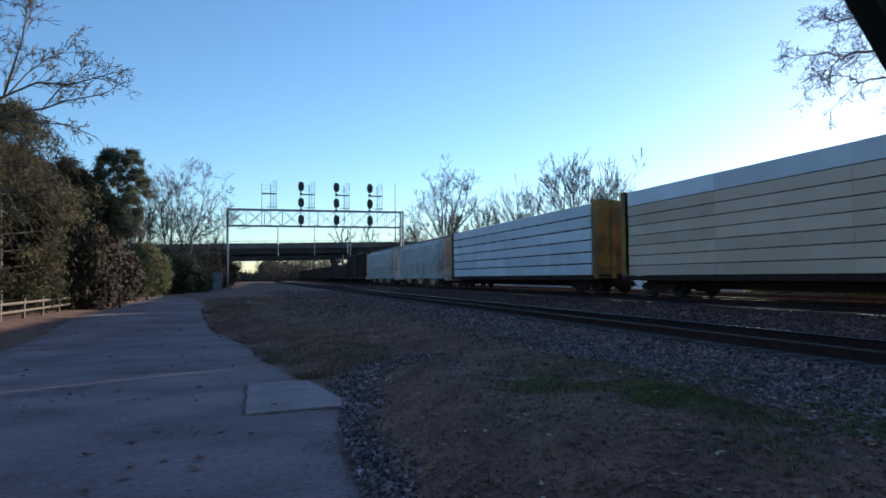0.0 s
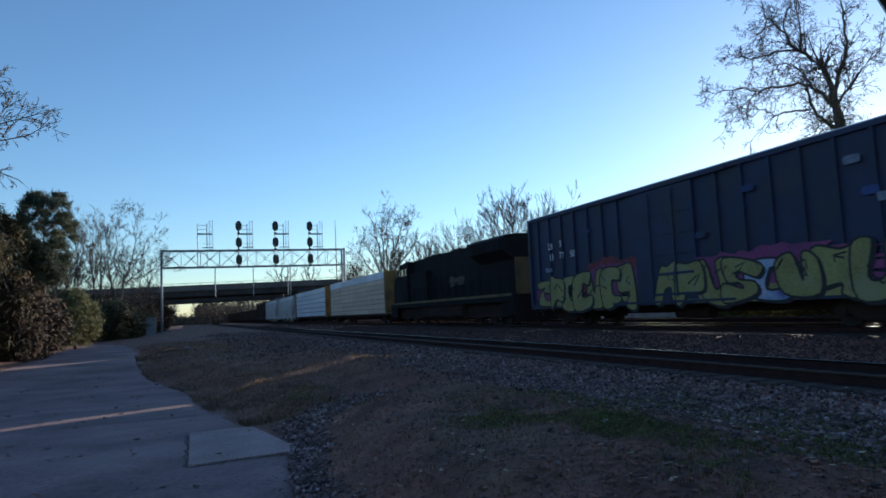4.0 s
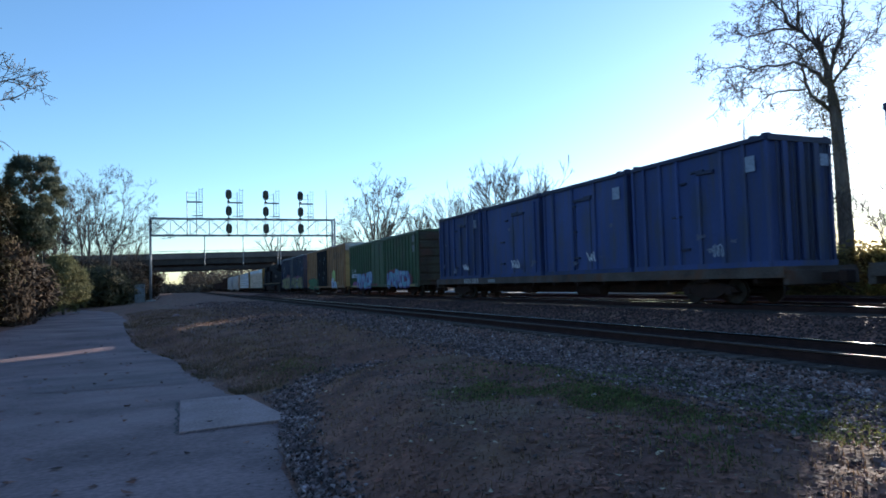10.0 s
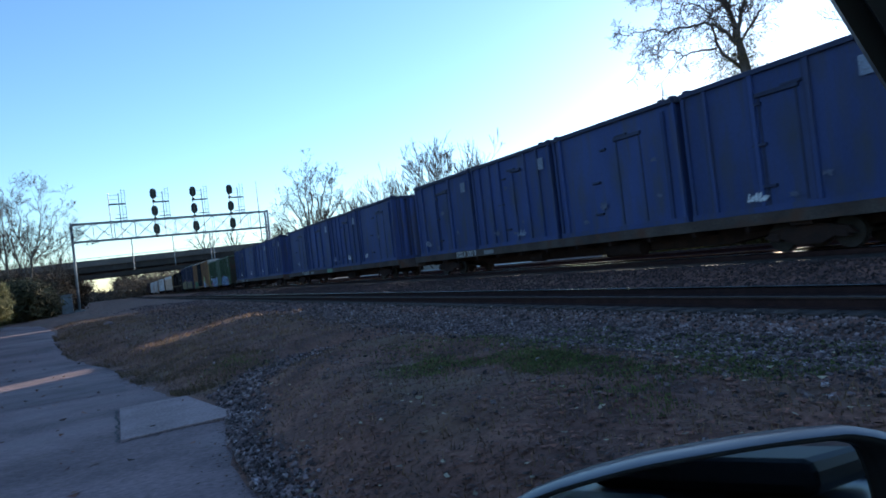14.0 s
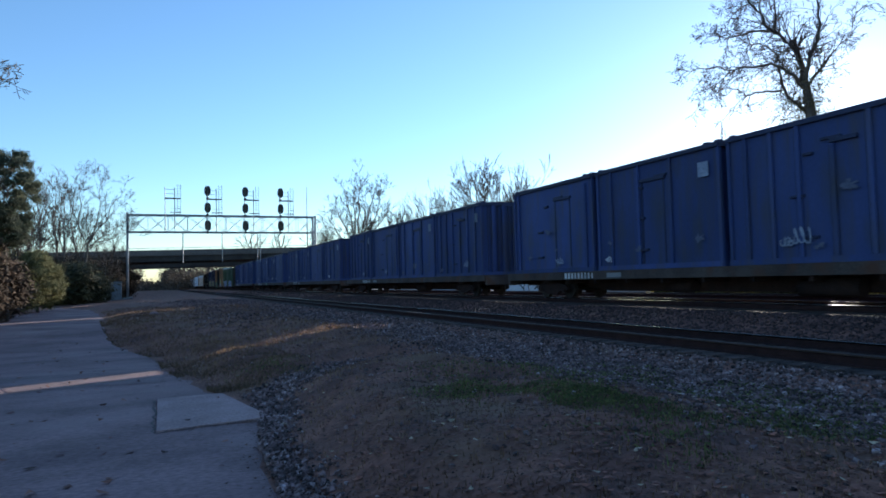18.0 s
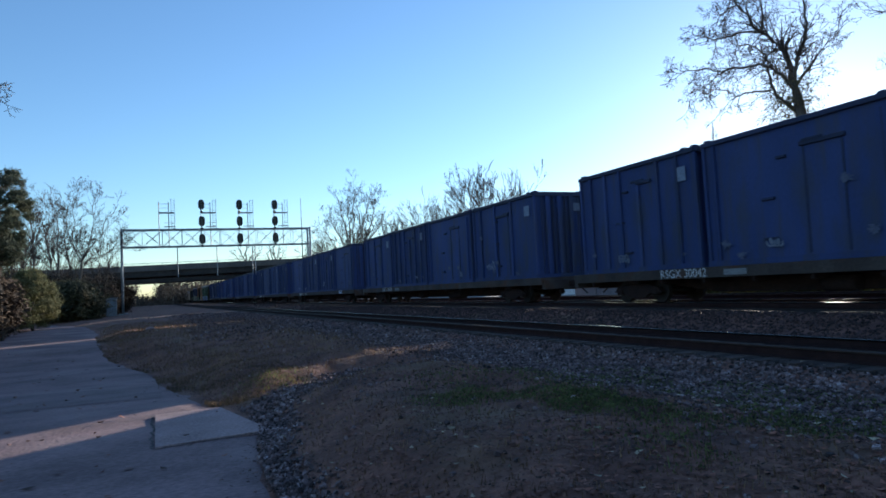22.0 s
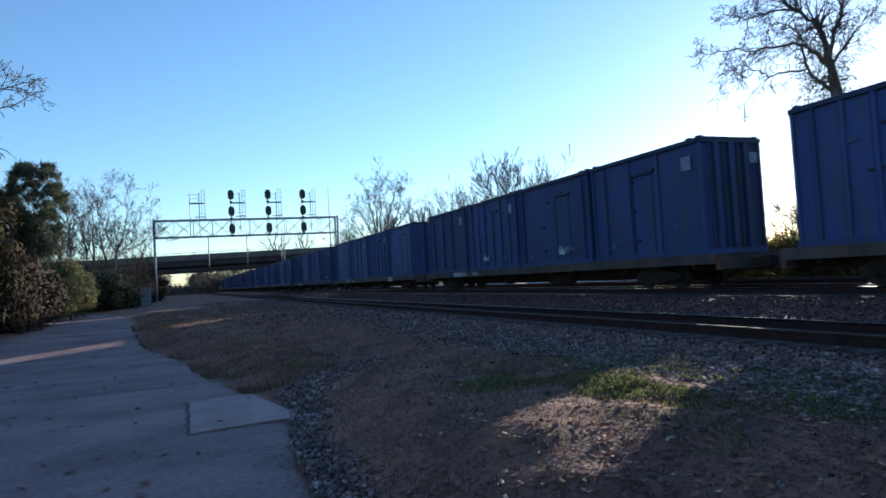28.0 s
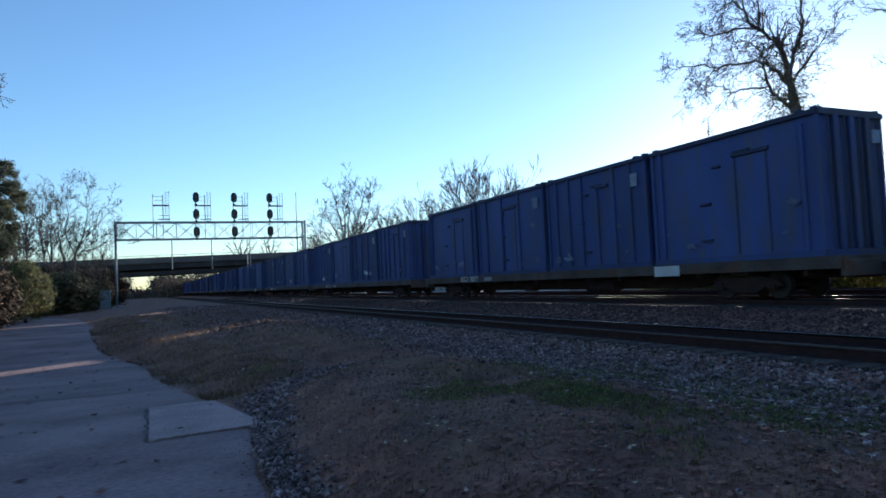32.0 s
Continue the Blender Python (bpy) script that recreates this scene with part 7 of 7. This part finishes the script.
def door_mirror():
    """A rounded housing, its glass turned to the driver, and the arm to the door."""
    mid = Vector((0.3235, 0.3355, 1.361))
    to_eye = (Vector((-0.03, 0.02, 1.6)) - mid).normalized()
    right = Vector((0.745, -0.663, 0.0)).normalized()
    out = (right.cross(Vector((0, 0, 1)))).normalized() * -1
    if out.dot(to_eye) < 0:
        out = -out
    up = Vector((0, 0, 1))
    outline = [(-0.15, -0.08), (-0.165, -0.025), (-0.122, 0.027), (-0.046, 0.052), (0.032, 0.065), (0.085, 0.071), (0.113, 0.071), (0.135, 0.057), (0.14, 0.0), (0.13, -0.075), (0.0, -0.09)]

    # rounded between the corners
    n, fine = len(outline), []
    for k in range(n):
        p0, p1, p2, p3 = (Vector(outline[(k + j - 1) % n]) for j in range(4))
        for j in range(4):
            q = j / 4
            c = 0.5 * (2 * p1 + (p2 - p0) * q + (2 * p0 - 5 * p1 + 4 * p2 - p3) * q * q + (3 * p1 - p0 - 3 * p2 + p3) * q ** 3)
            fine.append((c.x, c.y))
    outline = fine

    def ring(scale, depth):
        return [inv @ (mid + right * a * scale + up * (b * scale) + out * depth) for a, b in outline]
    bm = bmesh.new()
    rings = [[bm.verts.new(p) for p in ring(s, d)] for s, d in ((0.97, 0.004), (1.0, -0.004), (0.965, -0.02), (0.84, -0.048), (0.6, -0.072))]
    for a, b in zip(rings, rings[1:]):
        n = len(a)
        for k in range(n):
            bm.faces.new((a[k], a[(k + 1) % n], b[(k + 1) % n], b[k])).smooth = True
    bm.faces.new(rings[-1])
    bmesh.ops.recalc_face_normals(bm, faces=bm.faces[:])
    m = part("door_mirror", bm, "car_paint", car, "painted door mirror housing")
    bm = bmesh.new()
    rings = [[bm.verts.new(p) for p in ring(s, d)] for s, d in ((0.968, 0.004), (0.93, 0.006), (0.86, -0.012), (0.84, -0.05))]
    for a, b in zip(rings, rings[1:]):
        for k in range(len(a)):
            bm.faces.new((a[k], a[(k + 1) % len(a)], b[(k + 1) % len(a)], b[k])).smooth = True
    bm.faces.new(rings[-1])
    bmesh.ops.recalc_face_normals(bm, faces=bm.faces[:])
    part("bezel", bm, "car_black", m, "black plastic bezel")
    # the glass leans back in its bezel
    bm = bmesh.new()
    lean = math.tan(radians(5.5))
    bm.faces.new([bm.verts.new(inv @ (mid + right * a * 0.85 + up * b * 0.85 + out * (-0.022 - b * lean))) for a, b in outline])
    bmesh.ops.recalc_face_normals(bm, faces=bm.faces[:])
    part("mirror_glass", bm, "mirror_glass", m)
    bm = tube(bmesh.new(), inv @ (mid + right * 0.11 - up * 0.06 - out * 0.04), inv @ (mid + right * 0.22 - up * 0.11 - out * 0.03), 0.03, 0.04, sides=10)
    part("mirror_arm", bm, "car_black", m)


door_mirror()


# ---- far side of the tracks ----
rng = random.Random(21)
v, f = [], []
centres = []
for k in range(4600):
    y, x = rng.uniform(-12, 30.5), rng.uniform(26.4, 28.4)
    tall = (2.3 + 0.7 * noise.noise((y * 0.25, 5.0, 0.0)) + 0.4 * noise.noise((y * 1.1, 2.0, 0.0))) * (1 - 0.6 * smooth(25, 30, y))
    centres.append((x, y, ground_z(x, y) + tall * rng.random() ** 0.9))
foliage(rng, centres, 30, 0.26, 0.10, v, f)
tagged(raw("brush_hedge", v, f, "weed"), "rough green and brown hedge of brush along the far side of the tracks", "hedge", "", "stuff")
v, f = [], []
centres = []
for k in range(1200):
    x, y = rng.uniform(32, 37), rng.uniform(-20, 30)
    tall = 1.2 + 0.6 * noise.noise((y * 0.16, 8.0, 0.0)) + 0.7 * noise.noise((y * 0.6, 3.0, 0.0))
    centres.append((x, y, tall * rng.random() ** 1.1))
foliage(rng, centres, 85, 0.42, 0.085, v, f, 1.8)
tagged(raw("brush_strip", v, f, "brush"), "brown winter brush beyond the weeds", "brush", "", "stuff")
THIN[0] = 0.012
sap = [bare_tree(s, 6.0, 0.05, 3, (9, 6, 4), 0.0, (0, 0), "thin leafless sapling beyond the tracks", "saplings")[0] for s in (81, 82)]
for k in range(46):
    t = sap[k] if k < 2 else copy_thing(sap[k % 2], Matrix.Identity(4))
    s = rng.uniform(0.5, 0.95)
    t.matrix_basis = pose(rng.uniform(27.5, 30), 6 + 4.5 * k + rng.uniform(-2, 2) if k < 22 else 3 + 1.35 * (k - 22) + rng.uniform(-0.7, 0.7), 0.0, 0, 0, rng.uniform(0, 360)) @ Matrix.Diagonal((s, s, s, 1))
THIN[0] = 0.004


def shed(x, y0, y1, top, wall, label):
    b = thing("low_building", label, "building", "buildings beyond the tracks")
    part("wall", boxed(x, x + 7, y0, y1, -0.1, top), wall, b)
    part("roof", prism(bmesh.new(), [(x - 0.4, top), (x + 7.4, top), (x + 3.5, top + 1.2)], "y", y0 - 0.3, y1 + 0.3), "roof_grey", b)
    n = max(1, int((y1 - y0) / 3))
    for k in range(n):
        y = y0 + (k + 0.5) * (y1 - y0) / n
        wdw = part("window", boxed(x - 0.02, x + 0.02, y - 0.5, y + 0.5, 1.2, 2.1), "window_glass", b)
        part("frame", boxed(x - 0.04, x - 0.015, y - 0.58, y + 0.58, 1.1, 1.2), wall, wdw)
    return b


yard = raw("yard", [(28.0, 31, 0), (75, 31, 0), (75, 130, 0), (28.0, 130, 0)], [(0, 1, 2, 3)], "concrete")
for q in yard.data.vertices:
    q.co.z = ground_z(40, 80) + 0.03
tagged(yard, "pale gravel yard beyond the tracks", "yard", "", "structure")
wall = thing("low_wall", "low weathered concrete wall beyond the tracks", "wall")
for k in range(3):
    part("wall_panel", boxed(29.0, 29.3, 32.2 + 3.0 * k, 35.17 + 3.0 * k, -0.1, 0.95, 0.015), "concrete", wall)
part("coping", boxed(28.95, 29.35, 32.2, 41.2, 0.95, 1.03, 0.01), "concrete", wall)
shed(39, 60, 71, 2.6, "building_white", "low white building beyond the tracks")
shed(44, 84, 104, 2.8, "building_tan", "low tan building beyond the tracks")

# far woods behind the bridge and along the horizon
v, f = [], []
centres = []
for k in range(5600):
    q = rng.random()
    if q < 0.16:
        x, y, h = rng.uniform(-42, -4.6), rng.uniform(280, 318), 13
    elif q < 0.45:
        x, y, h = 4.6 + 76 * rng.random() ** 1.3, rng.uniform(280, 320), 15
    elif q < 0.6:
        x, y, h = rng.uniform(60, 190), rng.uniform(170, 260), 9
    elif q < 0.8:
        x, y, h = rng.uniform(-120, -16), rng.uniform(150, 300), 10
    elif q < 0.97:
        x, y, h = rng.uniform(120, 200), rng.uniform(-100, 190), 10
    else:
        x, y, h = rng.uniform(-5, 9), rng.uniform(285, 315), 3.2
    centres.append((x, y, h * rng.random() ** 1.3 * (0.7 + 0.3 * math.sin(x * 0.21 + y * 0.13))))
foliage(rng, centres, 18, 1.3, 0.5, v, f)
tagged(raw("far_woods", v, f, "woods"), "brown winter woods along the horizon", "woods", "", "stuff")


# ---- loose cover of the ground ----
def stones(name, spots, label, mat="stone"):
    """Angular stones, each a bent block."""
    n = len(spots)
    base = np.array([(x, y, z) for z in (-1, 1) for y in (-1, 1) for x in (-1, 1)], float)
    quads = np.array(((0, 2, 3, 1), (4, 5, 7, 6), (0, 1, 5, 4), (2, 6, 7, 3), (0, 4, 6, 2), (1, 3, 7, 5)))
    rs = np.random.RandomState(5)
    pos, size = np.array([s[:3] for s in spots]), np.array([s[3] for s in spots])
    shape = base[None] * rs.uniform(0.55, 1.0, (n, 8, 3)) * np.array((1, 1, 0.75))
    ang = rs.uniform(0, 6.28, (n, 2))
    c, s = np.cos(ang[:, :1]), np.sin(ang[:, :1])
    x, y, z = shape[..., 0] * c - shape[..., 1] * s, shape[..., 0] * s + shape[..., 1] * c, shape[..., 2]
    c, s = np.cos(ang[:, 1:] * 0.5), np.sin(ang[:, 1:] * 0.5)
    x, z = x * c - z * s, x * s + z * c
    verts = np.stack([x, y, z], -1) * size[:, None, None] + pos[:, None]
    faces = (quads[None] + 8 * np.arange(n)[:, None, None]).reshape(-1, 4)
    return tagged(raw(name, verts.reshape(-1, 3).tolist(), faces.tolist(), mat), label, "gravel", "", "stuff")


def stone_share(x, y):
    off = x - along(ROAD_R, y)
    if off < 0.02:
        return 0.0
    wav = 0.5 * noise.noise((x * 0.6, y * 0.6, 7.0))
    d = 0.006 + 0.05 * smooth(0.0, 0.5, noise.noise((x * 0.9, y * 0.9, 3.0)))
    d = max(d, 0.85 * smooth(3.9, 6.5, x + wav) ** 1.5, 0.55 * smooth(22, 30, y) * smooth(1.0, 3.2, x + 1.5 * wav))
    d = max(d, 0.97 * (1 - smooth(0.2, 0.62, arc_far(x, y) + 0.35 * wav)))
    if y < 9:
        d = max(d, 0.5 * (1 - smooth(0.1, 0.42, off + 0.6 * wav)))
    return d


rng = random.Random(31)
spots = []
for y0, y1, per in ((1.6, 14, 560), (14, 20, 380), (20, 34, 150), (34, 70, 55)):
    for _ in range(int(per * (y1 - y0) * 8.2)):
        x, y = rng.uniform(0.6 if y0 < 12 else -1.5, 8.3), rng.uniform(y0, y1)
        if rng.random() < stone_share(x, y):
            s = rng.choice((0.010, 0.014, 0.018, 0.023, 0.031)) * (1.0 if y < 20 else 1.6)
            spots.append((x, y, ground_z(x, y) + s * 0.3, s))
for _ in range(2600):
    y = rng.uniform(2.5, 9.6)
    x = along(ROAD_R, y) + abs(rng.gauss(0, 0.16)) - 0.14
    s = rng.choice((0.009, 0.013, 0.018, 0.026))
    spots.append((x, y, max(ground_z(x, y), lane_z(y) + 0.02) + s * 0.3, s))
GRAVEL = spots
stones("trackside_gravel", spots, "loose grey ballast gravel beside the near track")
spots = []
for x0, x1, y0, y1, n, s0 in ((10.8, 14.6, 4, 60, 22000, 0.03), (17.6, 21, 6, 50, 4000, 0.045), (8.5, 15.6, 60, 120, 3000, 0.06)):
    for _ in range(n):
        x, y = rng.uniform(x0, x1), rng.uniform(y0, y1)
        spots.append((x, y, ground_z(x, y) + 0.012, s0 * rng.uniform(0.6, 1.2)))
stones("track_ballast", spots, "dull grey-brown stone ballast between the tracks", "stone_dark")
spots = [(x, y, z + 0.003, s * 1.0) for x, y, z, s in GRAVEL[::9]]
stones("pale_pebbles", spots, "scattered pale pebbles among the gravel", "stone_pale")
spots = []
for x0, x1, y0, y1, n in ((8.2, 10.9, 2, 50, 12000), (14.4, 18.6, 4, 50, 9000)):
    for _ in range(n):
        x, y = rng.uniform(x0, x1), rng.uniform(y0, y1)
        spots.append((x, y, ground_z(x, y) + 0.008, 0.03 * rng.uniform(0.6, 1.2)))
stones("oily_ballast", spots, "dark oily ballast between the rails", "stone_oily")


def litter(name, spots, mat, label, category):
    """Flat bent leaves lying on the ground."""
    v, f = [], []
    for x, y, z, s in spots:
        a = rng.uniform(0, 6.28)
        c, d = math.cos(a) * s, math.sin(a) * s
        up = s * (rng.uniform(0.1, 0.7) if mat != "grass_green" else rng.uniform(0.5, 1.5))
        n = len(v)
        v += [(x - c, y - d, z + rng.uniform(0, up)), (x + d * 0.6, y - c * 0.6, z + 0.004), (x + c, y + d, z + up), (x - d * 0.6, y + c * 0.6, z + rng.uniform(0, up))]
        f += [(n, n + 1, n + 2), (n, n + 2, n + 3)]
    return tagged(raw(name, v, f, mat), label, category, "", "stuff")


spots = []
for _ in range(30000):
    y = 1.8 + 20 * rng.random() ** 1.5
    x = rng.uniform(along(ROAD_R, y) + 0.05, 8.2)
    if rng.random() < stone_share(x, y) * 0.9 or noise.noise((x * 1.1, y * 1.1, 11.0)) + 0.5 * noise.noise((x * 3.7, y * 3.7, 5.0)) < rng.uniform(-0.55, 0.35):
        continue
    spots.append((x, y, ground_z(x, y) + 0.012, rng.uniform(0.013, 0.04)))
for _ in range(420):
    y = 3 + 28 * rng.random() ** 1.4
    x = rng.uniform(-6.5, along(ROAD_R, y) - 0.05)
    spots.append((x, y, lane_z(y) + 0.032, rng.uniform(0.025, 0.075)))
litter("fallen_leaves", spots, "leaf_dry", "dry brown fallen leaves", "leaves")
spots = []
for _ in range(36000):
    y = 1.8 + 16 * rng.random() ** 1.5
    x = rng.uniform(along(ROAD_R, y) + 0.03, 8.0)
    spots.append((x, y, ground_z(x, y) + 0.006, rng.uniform(0.007, 0.022)))
litter("leaf_crumbs", spots, "leaf_crumb", "dark crumbled leaf litter and bark on the verge", "leaf litter")
spots = []
for _ in range(700):
    y = 1.8 + 24 * rng.random() ** 1.7
    x = rng.uniform(along(ROAD_R, y) + 0.05, 8.6)
    spots.append((x, y, ground_z(x, y) + 0.02, rng.uniform(0.015, 0.04)))
litter("pale_leaves", spots, "leaf_pale", "pale curled fallen leaves", "leaves")


def blades(name, spots, mat, label):
    v, f = [], []
    for x, y, z, h in spots:
        a, b = rng.uniform(0, 6.28), rng.uniform(0.1, 0.6) * h
        w = 0.0045 + 0.02 * h
        n = len(v)
        dx, dy = math.cos(a), math.sin(a)
        v += [(x - dy * w, y + dx * w, z), (x + dy * w, y - dx * w, z), (x + dx * b, y + dy * b, z + h)]
        f.append((n, n + 1, n + 2))
    return tagged(raw(name, v, f, mat), label, "grass", "", "stuff")


def green_share(x, y):
    q = max(0.0, min(1.0, ((x - 3.7) * 1.6 - (y - 7.6) * 3.2) / 12.8))
    off = math.hypot(x - 3.7 - 1.6 * q, y - 7.6 + 3.2 * q)
    near = 0.55 * (1 - smooth(0.15, 1.3, off)) + 0.45 * (1 - smooth(0.3, 0.9, math.hypot(x - 4.5, y - 6.1)))
    return max(near, 0.2 * (1 - smooth(8.0, 10.5, y)) * smooth(3.0, 3.9, x)) * smooth(-0.3, 0.25, noise.noise((x * 1.3, y * 1.3, 1.0)) + 0.05)


dead, live = [], []
while len(dead) < 42000:
    y = 2.0 + 50 * rng.random() ** 1.5
    x = rng.uniform(along(ROAD_R, y) + 0.1, 7.4)
    if rng.random() < stone_share(x, y) * 0.85 or (y < 10 and rng.random() < 0.35):
        continue
    dead.append((x, y, ground_z(x, y) - 0.005, rng.uniform(0.02, 0.075) * (1 + smooth(12, 22, y))))
while len(live) < 10500:
    x, y = rng.uniform(2.5, 7.4), rng.uniform(3.5, 11)
    if rng.random() < green_share(x, y):
        live.append((x, y, ground_z(x, y) - 0.005, rng.uniform(0.02, 0.075)))
for _ in range(700):
    x, y = rng.gauss(2.0, 0.4), rng.gauss(12.6, 0.5)
    live.append((x, y, ground_z(x, y) - 0.005, rng.uniform(0.03, 0.08)))
clover = []
while len(clover) < 3600:
    x, y = rng.uniform(2.5, 7.4), rng.uniform(3.5, 10)
    if rng.random() < green_share(x, y):
        clover.append((x, y, ground_z(x, y) + rng.uniform(0.01, 0.035), rng.uniform(0.012, 0.026)))
litter("clover_leaves", clover, "grass_green", "low green clover leaves on the verge", "clover")
blades("dead_grass", dead, "grass_dead", "short dead tan grass on the verge")
olive = []
for _ in range(15000):
    y = 11.2 + 27 * rng.random() ** 1.5
    off = -0.14 + 2.3 * rng.random() ** 1.6
    x = along(ROAD_R, y) + off + 0.12 * noise.noise((y * 1.3, 4.0, 0.0))
    if rng.random() < stone_share(x, y) * 0.9 or noise.noise((x * 0.9, y * 0.5, 6.0)) < -0.22:
        continue
    olive.append((x, y, max(ground_z(x, y), lane_z(y)) - 0.004, rng.uniform(0.03, 0.10)))
blades("edge_grass", olive, "grass_olive", "matted olive-brown grass along the ragged lane edge")
crumbs = []
for _ in range(5000):
    y = 3 + 24 * rng.random() ** 1.4
    x = along(ROAD_R, y) + rng.gauss(-0.02, 0.16)
    crumbs.append((x, y, max(ground_z(x, y), lane_z(y) + 0.03) + 0.003, rng.uniform(0.006, 0.022)))
litter("edge_crumbs", crumbs, "leaf_crumb", "dark crumbled litter strewn over the lane edge", "leaf litter")
blades("green_grass", live, "grass_green", "patches of short green grass and clover")
rock = bmesh.new()
bmesh.ops.create_icosphere(rock, subdivisions=2, radius=0.28)
for q in rock.verts:
    q.co = q.co * (1 + 0.35 * noise.noise(q.co * 3.0))
    q.co.z *= 0.7
part("rock", rock, "stone")
rk = bpy.data.objects["rock"]
rk.location = (0.07, 36.5, ground_z(0.07, 36.5) + 0.08)
tagged(rk, "dark weathered rock on the grassy verge", "rock")


# ---- how the train runs ----
def gone(t):
    return 12.4 * t + 0.0035 * t * t


def motions():
    for ob, y in START.items():
        walk(ob, [(t, pose(TRACKS[1], y + gone(t), RAIL)) for t in (0, 4, 8, 12, 16, 20, 24, 28, 32)])


motions()
